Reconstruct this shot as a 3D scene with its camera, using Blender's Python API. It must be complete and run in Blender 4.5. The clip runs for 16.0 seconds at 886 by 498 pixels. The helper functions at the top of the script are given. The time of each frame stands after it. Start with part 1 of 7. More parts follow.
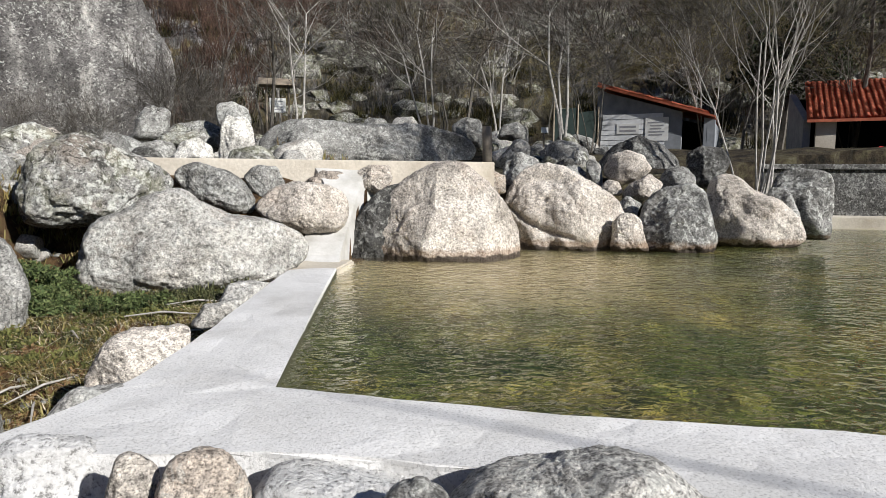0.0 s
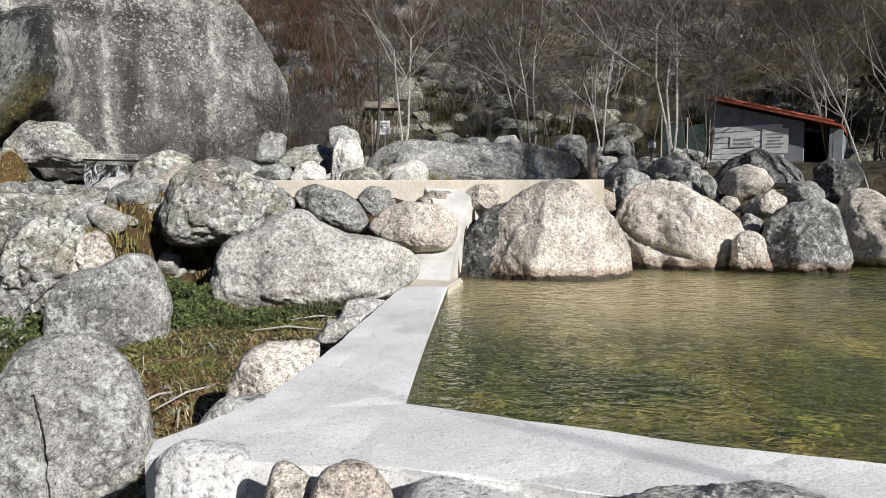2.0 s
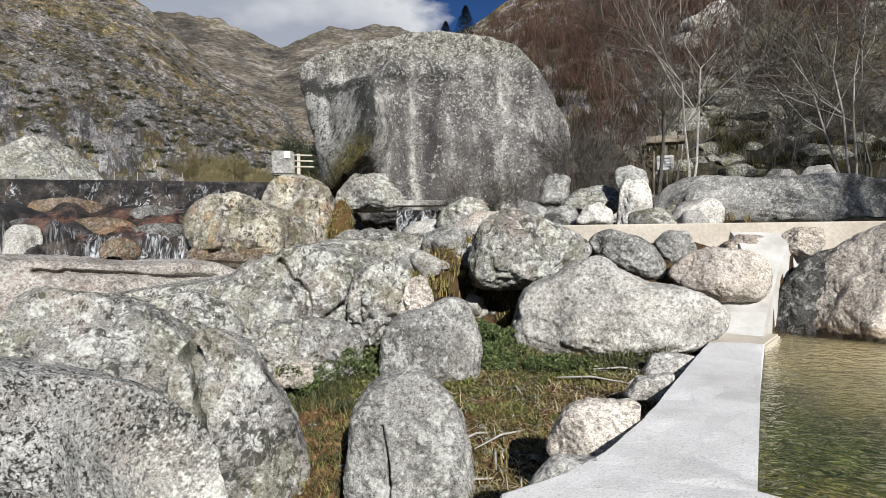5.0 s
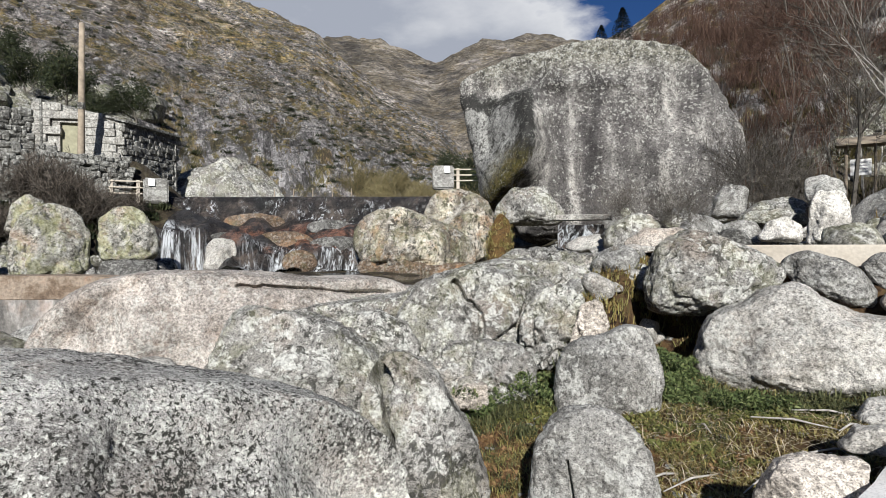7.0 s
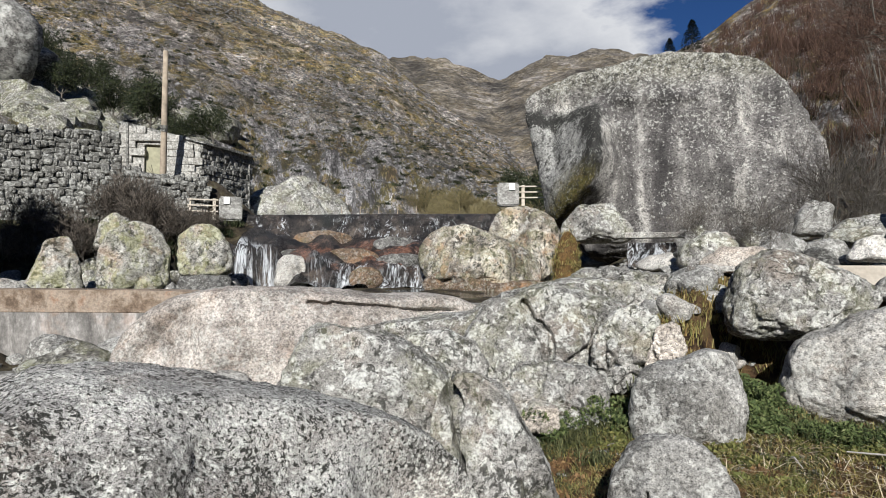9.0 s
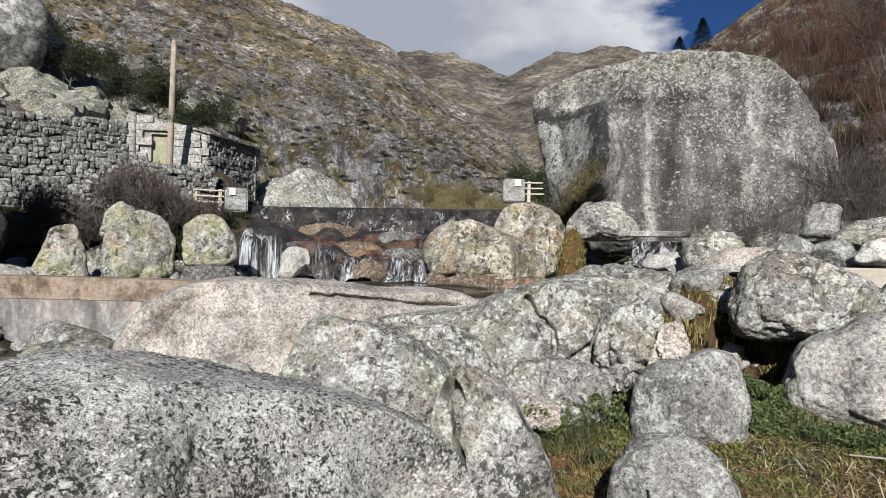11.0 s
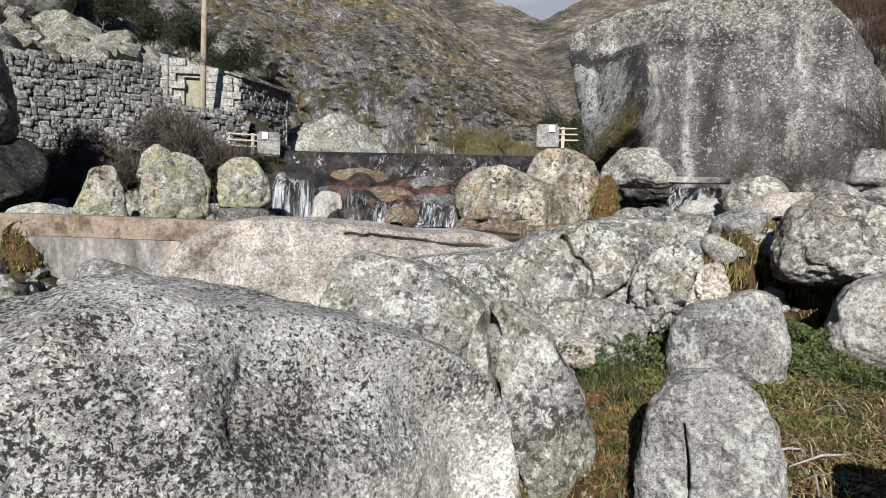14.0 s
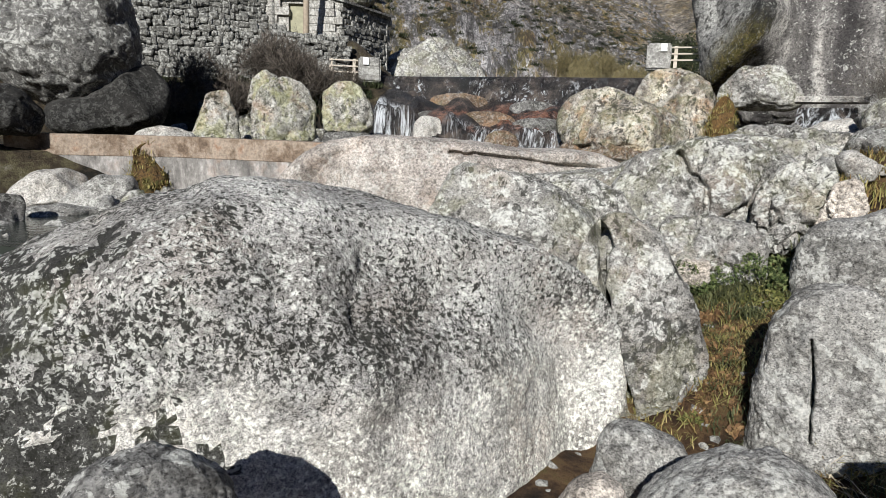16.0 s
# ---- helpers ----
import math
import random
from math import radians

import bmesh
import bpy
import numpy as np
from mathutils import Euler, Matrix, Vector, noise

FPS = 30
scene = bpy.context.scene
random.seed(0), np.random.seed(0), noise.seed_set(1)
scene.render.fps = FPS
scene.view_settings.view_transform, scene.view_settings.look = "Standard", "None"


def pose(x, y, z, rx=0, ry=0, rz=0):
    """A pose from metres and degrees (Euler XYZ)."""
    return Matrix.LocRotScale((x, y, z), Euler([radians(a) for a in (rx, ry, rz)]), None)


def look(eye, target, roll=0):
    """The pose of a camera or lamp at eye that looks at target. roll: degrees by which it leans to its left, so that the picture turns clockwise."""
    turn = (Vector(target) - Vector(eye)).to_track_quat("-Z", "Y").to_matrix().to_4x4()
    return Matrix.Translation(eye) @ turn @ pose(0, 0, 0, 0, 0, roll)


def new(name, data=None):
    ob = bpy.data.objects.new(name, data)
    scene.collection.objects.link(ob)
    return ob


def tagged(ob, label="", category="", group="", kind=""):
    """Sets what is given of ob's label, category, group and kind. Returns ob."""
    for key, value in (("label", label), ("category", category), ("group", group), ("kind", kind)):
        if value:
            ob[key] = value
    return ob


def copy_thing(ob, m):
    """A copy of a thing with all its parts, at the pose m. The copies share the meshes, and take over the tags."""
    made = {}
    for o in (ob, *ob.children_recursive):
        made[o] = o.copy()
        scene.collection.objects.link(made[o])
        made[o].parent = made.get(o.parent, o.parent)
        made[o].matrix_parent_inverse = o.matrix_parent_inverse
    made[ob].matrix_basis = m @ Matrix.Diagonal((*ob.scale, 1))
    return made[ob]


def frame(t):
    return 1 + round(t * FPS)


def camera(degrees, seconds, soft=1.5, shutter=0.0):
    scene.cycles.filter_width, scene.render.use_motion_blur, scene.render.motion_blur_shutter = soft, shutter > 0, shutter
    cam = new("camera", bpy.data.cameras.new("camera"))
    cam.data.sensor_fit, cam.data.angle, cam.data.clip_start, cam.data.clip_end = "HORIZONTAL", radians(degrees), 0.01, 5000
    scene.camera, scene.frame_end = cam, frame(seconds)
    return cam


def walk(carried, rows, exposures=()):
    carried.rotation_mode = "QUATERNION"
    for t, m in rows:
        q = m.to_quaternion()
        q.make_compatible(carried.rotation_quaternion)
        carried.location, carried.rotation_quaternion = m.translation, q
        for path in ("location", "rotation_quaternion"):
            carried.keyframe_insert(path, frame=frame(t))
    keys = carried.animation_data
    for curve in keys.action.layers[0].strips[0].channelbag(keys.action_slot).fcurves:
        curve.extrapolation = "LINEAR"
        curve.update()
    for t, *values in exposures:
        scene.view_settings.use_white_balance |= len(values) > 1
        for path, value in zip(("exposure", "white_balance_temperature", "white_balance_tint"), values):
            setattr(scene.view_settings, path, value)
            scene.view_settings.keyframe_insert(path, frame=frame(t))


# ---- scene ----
cam = camera(70.54, 16.0, soft=0.5)
# seconds, x, y, z, yaw, pitch, roll
PATH = [
    (0, -0.353, 0.100, 1.341, -14.62, -6.25, 0.46),
    (0.5, -0.406, 0.113, 1.343, -12.45, -5.90, 0.36),
    (1, -0.455, 0.111, 1.347, -10.58, -5.54, 0.25),
    (1.5, -0.508, 0.099, 1.361, -8.19, -5.12, 0.05),
    (2, -0.558, 0.113, 1.361, -5.71, -4.65, -0.21),
    (2.5, -0.610, 0.107, 1.369, -2.74, -4.18, -0.55),
    (3, -0.683, 0.095, 1.396, 1.57, -3.46, -0.73),
    (3.5, -0.771, 0.101, 1.420, 6.72, -2.76, -0.61),
    (4, -0.842, 0.085, 1.455, 11.08, -2.55, -0.29),
    (4.5, -0.913, 0.094, 1.493, 14.98, -1.77, -0.43),
    (7, -1.285, -0.038, 1.753, 32.36, -0.41, -0.25),
    (7.5, -1.341, -0.069, 1.787, 35.61, 0.30, -0.63),
    (8, -1.370, -0.097, 1.818, 36.92, 1.10, -0.75),
    (8.5, -1.391, -0.065, 1.792, 37.69, 1.25, -0.39),
    (11, -1.409, -0.008, 1.773, 38.52, 0.68, 1.18),
    (11.5, -1.412, -0.008, 1.747, 38.92, 1.26, 1.23),
    (12, -1.420, -0.000, 1.732, 38.15, 0.99, 1.64),
    (12.5, -1.429, 0.018, 1.718, 38.70, -0.41, 1.67),
    (13, -1.441, 0.015, 1.703, 39.10, -0.92, 1.46),
    (13.5, -1.463, 0.003, 1.657, 39.77, -2.50, 1.85),
    (14, -1.508, -0.025, 1.601, 41.07, -3.99, 1.80),
    (14.5, -1.534, -0.056, 1.502, 41.99, -6.50, 1.84),
    (15, -1.570, -0.068, 1.445, 44.52, -8.13, 1.61),
    (15.5, -1.585, -0.096, 1.394, 47.43, -9.38, 1.30),
    (16, -1.610, -0.140, 1.348, 49.56, -10.48, 1.79),
]


def aimed(x, y, z, yaw, pitch, roll):
    eye = Vector((x, y, z))
    a, b = radians(yaw), radians(pitch)
    return look(eye, eye + Vector((-math.sin(a) * math.cos(b), math.cos(a) * math.cos(b), math.sin(b))), roll)


walk(cam, [(row[0], aimed(*row[1:])) for row in PATH], [(0, 0.41), (16, 0.41)])

# ---- light ----
SUN_AZ, SUN_EL = 213.8, 29.0  # the sun stands behind the camera and to its right
world = bpy.data.worlds.new("sky")
scene.world = world
world.use_nodes = True
wn = world.node_tree.nodes
wl = world.node_tree.links
wn.clear()
w_out = wn.new("ShaderNodeOutputWorld")
w_bg = wn.new("ShaderNodeBackground")
w_sky = wn.new("ShaderNodeTexSky")
w_sky.sky_type = "NISHITA"
w_sky.sun_disc = False
w_sky.sun_elevation = radians(SUN_EL)
w_sky.sun_rotation = radians(360 - SUN_AZ)
w_bg.inputs["Strength"].default_value = 0.0165
w_co = wn.new("ShaderNodeTexCoord")
w_map = wn.new("ShaderNodeMapping")
w_map.inputs["Location"].default_value = (0.6, 0.3, 0.1)
w_map.inputs["Scale"].default_value = (1.0, 1.0, 2.2)
wl.new(w_co.outputs["Generated"], w_map.inputs["Vector"])
w_noise = wn.new("ShaderNodeTexNoise")
w_noise.inputs["Scale"].default_value = 2.3
w_noise.inputs["Detail"].default_value = 8
w_noise.inputs["Roughness"].default_value = 0.55
wl.new(w_map.outputs[0], w_noise.inputs["Vector"])
w_dot = wn.new("ShaderNodeVectorMath")  # clouds gather over the head of the valley
w_dot.operation = "DOT_PRODUCT"
w_dot.inputs[1].default_value = (-0.70, 0.60, 0.38)
wl.new(w_co.outputs["Generated"], w_dot.inputs[0])
w_bias = wn.new("ShaderNodeMapRange")
w_bias.inputs[1].default_value, w_bias.inputs[2].default_value = 0.745, 0.895
w_bias.inputs[3].default_value, w_bias.inputs[4].default_value = -0.24, 0.15
wl.new(w_dot.outputs["Value"], w_bias.inputs[0])
w_sum = wn.new("ShaderNodeMath")
wl.new(w_noise.outputs[0], w_sum.inputs[0])
wl.new(w_bias.outputs[0], w_sum.inputs[1])
w_ramp = wn.new("ShaderNodeValToRGB")
w_ramp.color_ramp.elements[0].position = 0.47
w_ramp.color_ramp.elements[1].position = 0.56
wl.new(w_sum.outputs[0], w_ramp.inputs[0])
w_shade = wn.new("ShaderNodeValToRGB")
w_shade.color_ramp.elements[0].position, w_shade.color_ramp.elements[0].color = 0.5, (37.0, 37.5, 38.5, 1)
w_shade.color_ramp.elements[1].position, w_shade.color_ramp.elements[1].color = 0.72, (17.5, 19.0, 22.5, 1)
wl.new(w_sum.outputs[0], w_shade.inputs[0])
w_mix = wn.new("ShaderNodeMix")
w_mix.data_type = "RGBA"
wl.new(w_ramp.outputs[0], w_mix.inputs["Factor"])
w_clear = wn.new("ShaderNodeMix")  # thin mountain air: a deeper blue
w_clear.data_type, w_clear.blend_type = "RGBA", "MULTIPLY"
w_clear.inputs["Factor"].default_value = 1.0
w_clear.inputs["B"].default_value = (0.6, 1.15, 2.2, 1)
wl.new(w_sky.outputs[0], w_clear.inputs["A"])
wl.new(w_clear.outputs["Result"], w_mix.inputs["A"])
wl.new(w_shade.outputs[0], w_mix.inputs["B"])
wl.new(w_mix.outputs["Result"], w_bg.inputs[0])
wl.new(w_bg.outputs[0], w_out.inputs[0])

sun = new("sun", bpy.data.lights.new("sun", "SUN"))
sun.data.energy = 5.0
sun.data.angle = radians(0.6)
sun.data.color = (1.0, 0.978, 0.945)
sa, se = radians(SUN_AZ), radians(SUN_EL)
sun_dir = Vector((-math.sin(sa) * math.cos(se), math.cos(sa) * math.cos(se), math.sin(se)))
sun.matrix_world = look(sun_dir * 50, (0, 0, 0))


# ---- materials ----
class Mat:
    """A small wrapper for building node materials."""

    def __init__(self, name, rough=0.8):
        self.m = bpy.data.materials.new(name)
        self.m.use_nodes = True
        self.n, self.l = self.m.node_tree.nodes, self.m.node_tree.links
        self.b = self.n["Principled BSDF"]
        self.b.inputs["Roughness"].default_value = rough
        self.b.inputs["Specular IOR Level"].default_value = 0.25
        self.co = self.n.new("ShaderNodeTexCoord").outputs["Object"]

    def link(self, a, b):
        self.l.new(a, b)

    def scaled(self, sx, sy, sz):
        mp = self.n.new("ShaderNodeMapping")
        mp.inputs["Scale"].default_value = (sx, sy, sz)
        self.link(self.co, mp.inputs["Vector"])
        return mp.outputs[0]

    def noise(self, scale, detail=4.0, rough=0.6, vec=None, warp=0.0):
        t = self.n.new("ShaderNodeTexNoise")
        t.inputs["Scale"].default_value = scale
        t.inputs["Detail"].default_value = detail
        t.inputs["Roughness"].default_value = rough
        t.inputs["Distortion"].default_value = warp
        self.link(vec if vec else self.co, t.inputs["Vector"])
        return t.outputs[0]

    def cells(self, scale, vec=None, feature="F1", out="Distance"):
        t = self.n.new("ShaderNodeTexVoronoi")
        t.feature = feature
        t.inputs["Scale"].default_value = scale
        self.link(vec if vec else self.co, t.inputs["Vector"])
        return t.outputs[out]

    def ramp(self, fac, *stops):
        r = self.n.new("ShaderNodeValToRGB")
        e = r.color_ramp.elements
        while len(e) < len(stops):
            e.new(0.5)
        for el, (p, c) in zip(e, stops):
            el.position = p
            el.color = (*c, 1) if len(c) == 3 else c
        self.link(fac, r.inputs[0])
        return r.outputs[0]

    def step(self, fac, lo, hi):
        r = self.n.new("ShaderNodeMapRange")
        r.clamp = True
        r.interpolation_type = "SMOOTHSTEP"
        r.inputs[1].default_value, r.inputs[2].default_value = lo, hi
        self.link(fac, r.inputs[0])
        return r.outputs[0]

    def mix(self, fac, a, b, mode="MIX"):
        x = self.n.new("ShaderNodeMix")
        x.data_type, x.blend_type = "RGBA", mode
        for v, i in ((fac, x.inputs["Factor"]), (a, x.inputs["A"]), (b, x.inputs["B"])):
            if hasattr(v, "links"):
                self.link(v, i)
            elif isinstance(v, tuple):
                i.default_value = (*v, 1)
            else:
                i.default_value = v
        return x.outputs["Result"]

    def math(self, op, a, b=0.0):
        x = self.n.new("ShaderNodeMath")
        x.operation = op
        for v, i in ((a, x.inputs[0]), (b, x.inputs[1])):
            if hasattr(v, "links"):
                self.link(v, i)
            else:
                i.default_value = v
        return x.outputs[0]

    def bump(self, height, strength, distance):
        x = self.n.new("ShaderNodeBump")
        x.inputs["Strength"].default_value = strength
        x.inputs["Distance"].default_value = distance
        self.link(height, x.inputs["Height"])
        self.link(x.outputs[0], self.b.inputs["Normal"])

    def color(self, c):
        if hasattr(c, "links"):
            self.link(c, self.b.inputs["Base Color"])
        else:
            self.b.inputs["Base Color"].default_value = (*c, 1)
        return self


def granite(name, lo, hi, white=0.0, dark=0.0, yellow=0.0, rust=0.0, patch=1.0, scale=1.0, streak=0.0, moss=0.0, grain=24.0, wet=False, bare=None):
    """Speckled granite with lichen: white and dark crusts, yellow crust, rusty stains, moss, streaks run by rain; no two rocks share a patch."""
    m = Mat(name, 0.85)
    if bare is not None:  # below this height the crusts thin out and the stone is lightened
        cut = m.n.new("ShaderNodeSeparateXYZ")
        m.link(m.co, cut.inputs[0])
        height = m.math("ADD", cut.outputs[2], m.math("MULTIPLY", m.math("SUBTRACT", m.noise(0.9, 6, 0.7), 0.5), 2.4))
        crusted = m.step(height, bare - 0.35, bare + 0.35)
    info = m.n.new("ShaderNodeObjectInfo")
    shift = m.n.new("ShaderNodeVectorMath")
    shift.operation = "MULTIPLY_ADD"
    m.link(info.outputs["Random"], shift.inputs[0])
    shift.inputs[1].default_value = (37.0, 19.0, 53.0)
    m.link(m.co, shift.inputs[2])
    m.co = shift.outputs[0]
    gain = 1.12 if hi[0] > 0.2 else 1.05  # the grain below takes light away again
    lo, hi = tuple(v * gain for v in lo), tuple(v * gain for v in hi)
    c = m.ramp(m.noise(0.9 * scale, 5, 0.6), (0.3, lo), (0.7, hi))
    if streak:
        run = m.noise(1.3, 5, 0.6, vec=m.scaled(0.75, 0.75, 0.05), warp=0.3)
        c = m.mix(streak, c, m.ramp(run, (0.38, (0.4, 0.38, 0.38)), (0.5, (0.9, 0.88, 0.87)), (0.6, (1.9, 1.9, 1.87))), "MULTIPLY")
    broad = m.noise(0.75 * scale, 6, 0.7, vec=m.scaled(1, 1, 1.4), warp=0.5)
    c = m.mix(0.7, c, m.ramp(broad, (0.36, (0.42, 0.41, 0.4)), (0.46, (0.88, 0.87, 0.85)), (0.54, (1.05, 1.05, 1.05)), (0.66, (1.3, 1.3, 1.3))), "MULTIPLY")
    stain = m.noise(2.0 * scale, 5, 0.65, warp=0.3)
    c = m.mix(0.55, c, m.ramp(stain, (0.34, (0.5, 0.49, 0.47)), (0.5, (1.0, 0.99, 0.97)), (0.66, (1.25, 1.25, 1.24))), "MULTIPLY")
    mid = m.noise(6 * scale, 6, 0.72, warp=0.4)
    c = m.mix(0.55, c, m.ramp(mid, (0.34, (0.5, 0.5, 0.49)), (0.46, (0.95, 0.95, 0.94)), (0.56, (1.04, 1.04, 1.03)), (0.68, (1.25, 1.25, 1.23))), "MULTIPLY")
    speck = m.noise(grain, 2, 0.65)
    c = m.mix(0.8, c, m.ramp(speck, (0.33, (0.3, 0.29, 0.29)), (0.45, (0.9, 0.9, 0.9)), (0.55, (1.06, 1.06, 1.06)), (0.68, (1.45, 1.44, 1.42))), "MULTIPLY")
    fleck = m.noise(grain * 2.6, 2, 0.65, vec=m.scaled(1, 1, 1.4))
    c = m.mix(0.85, c, m.ramp(fleck, (0.34, (0.25, 0.24, 0.24)), (0.45, (0.88, 0.88, 0.88)), (0.55, (1.08, 1.08, 1.08)), (0.68, (1.55, 1.53, 1.5))), "MULTIPLY")
    tone = m.ramp(speck, (0.36, (0.5, 0.5, 0.48)), (0.6, (1.2, 1.2, 1.17)))
    if rust:
        f = m.math("MULTIPLY", m.step(m.noise(1.4, 5, 0.65), 0.5, 0.68), rust)
        c = m.mix(f, c, m.mix(0.6, (0.34, 0.2, 0.11), tone, "MULTIPLY"))
    if white:
        area = m.noise(1.1, 4, 0.6)
        crust = m.math("ADD", m.noise(8 * patch, 8, 0.7, warp=0.5), m.math("MULTIPLY", area, 0.35))
        f = m.step(crust, 0.7, 0.73)
        c = m.mix(m.math("MULTIPLY", f, white), c, m.mix(0.8, (0.58, 0.585, 0.555), tone, "MULTIPLY"))
    if dark:
        area = m.noise(0.85, 5, 0.65, vec=m.scaled(1.3, 1.1, 1.2))
        crust = m.math("ADD", m.noise(10 * patch, 8, 0.72, vec=m.scaled(1.1, 1.2, 1.0), warp=0.6), m.math("MULTIPLY", area, 0.4))
        f = m.step(crust, 0.755 if dark < 0.9 else 0.725, 0.78 if dark < 0.9 else 0.74)
        if bare is not None:
            c = m.mix(crusted, m.mix(1.0, c, (1.5, 1.49, 1.45), "MULTIPLY"), c)
            f = m.math("MULTIPLY", f, m.math("ADD", m.math("MULTIPLY", crusted, 0.6), 0.4))
        c = m.mix(m.math("MULTIPLY", f, dark), c, (0.02, 0.02, 0.016))
    if yellow:
        f = m.step(m.noise(1.3, 7, 0.75, vec=m.scaled(1, 1, 0.8)), 0.47, 0.57)
        c = m.mix(m.math("MULTIPLY", f, yellow), c, m.mix(0.7, (0.34, 0.35, 0.16), tone, "MULTIPLY"))
    if moss:
        f = m.step(m.noise(1.6, 6, 0.7), 0.5, 0.62)
        c = m.mix(m.math("MULTIPLY", f, moss), c, (0.07, 0.075, 0.02))
    if wet:  # a dark and rusty tide line where the stone meets the pool
        place = m.n.new("ShaderNodeNewGeometry")
        cut = m.n.new("ShaderNodeSeparateXYZ")
        m.link(place.outputs["Position"], cut.inputs[0])
        level = m.math("ADD", cut.outputs[2], m.math("MULTIPLY", m.noise(5, 5, 0.7), -0.28))
        c = m.mix(m.math("MULTIPLY", m.step(level, 0.0, -0.09), 0.5), c, (0.2, 0.11, 0.05))
        c = m.mix(m.math("MULTIPLY", m.step(level, -0.13, -0.18), 0.85), c, (0.02, 0.015, 0.01))
    m.color(c)
    h = m.math("ADD", m.noise(7, 8, 0.72), m.math("MULTIPLY", speck, 0.4))
    m.bump(h, 0.9, 0.06)
    return m.m


granite_warm = granite("granite_warm", (0.4, 0.36, 0.32), (0.55, 0.51, 0.46), dark=0.3, rust=0.18, grain=25)
granite_pale = granite("granite_pale", (0.33, 0.325, 0.31), (0.47, 0.455, 0.425), white=0.4, dark=0.2, rust=0.12, grain=20)
granite_mid = granite("granite_mid", (0.1, 0.1, 0.097), (0.2, 0.197, 0.19), white=0.6, dark=0.5, patch=0.7, grain=15)
granite_grey = granite("granite_grey", (0.18, 0.179, 0.172), (0.3, 0.296, 0.282), white=0.5, dark=0.4, grain=22)
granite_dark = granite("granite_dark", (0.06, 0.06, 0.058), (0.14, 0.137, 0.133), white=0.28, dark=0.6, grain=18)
granite_lichen = granite("granite_lichen", (0.18, 0.177, 0.17), (0.31, 0.304, 0.287), white=0.75, dark=0.8, yellow=0.15, rust=0.15, patch=0.9, grain=24)
granite_bold = granite("granite_bold", (0.27, 0.265, 0.26), (0.42, 0.415, 0.4), white=0.95, dark=0.95, rust=0.12, patch=2.3, grain=34, bare=0.6)
granite_pink = granite("granite_pink", (0.27, 0.247, 0.228), (0.41, 0.38, 0.352), white=0.35, dark=0.4, rust=0.2, streak=0.3, grain=22)
granite_orange = granite("granite_orange", (0.38, 0.32, 0.27), (0.52, 0.46, 0.4), white=0.3, rust=0.3, grain=24)
granite_white = granite("granite_white", (0.55, 0.54, 0.5), (0.7, 0.68, 0.65), dark=0.15, grain=16)
granite_yellow = granite("granite_yellow", (0.19, 0.187, 0.172), (0.34, 0.33, 0.3), white=0.4, dark=0.8, rust=0.4, yellow=0.42, patch=0.5, moss=0.25, grain=11)
granite_stained = granite("granite_stained", (0.19, 0.175, 0.15), (0.38, 0.355, 0.31), white=0.35, dark=0.85, rust=0.55, yellow=0.18, patch=0.5, streak=0.8, moss=0.3, grain=11)
# near black: the shade under the overhang is put into the stone's colour
granite_shade = granite("granite_shade", (0.012, 0.012, 0.011), (0.035, 0.034, 0.032), white=0.08)
granite_rust = granite("granite_rust", (0.08, 0.05, 0.032), (0.19, 0.14, 0.1), white=0.25, dark=0.5, rust=0.7, moss=0.35, grain=11)
moss_brown = granite("brown_moss", (0.05, 0.03, 0.012), (0.16, 0.095, 0.035), dark=0.5, moss=0.6)


granite_shore = granite("granite_shore", (0.42, 0.38, 0.34), (0.57, 0.53, 0.48), dark=0.3, rust=0.15, grain=25, wet=True)
granite_shore_dark = granite("granite_shore_dark", (0.13, 0.13, 0.126), (0.26, 0.255, 0.245), white=0.6, dark=0.5, patch=0.7, grain=22, wet=True)


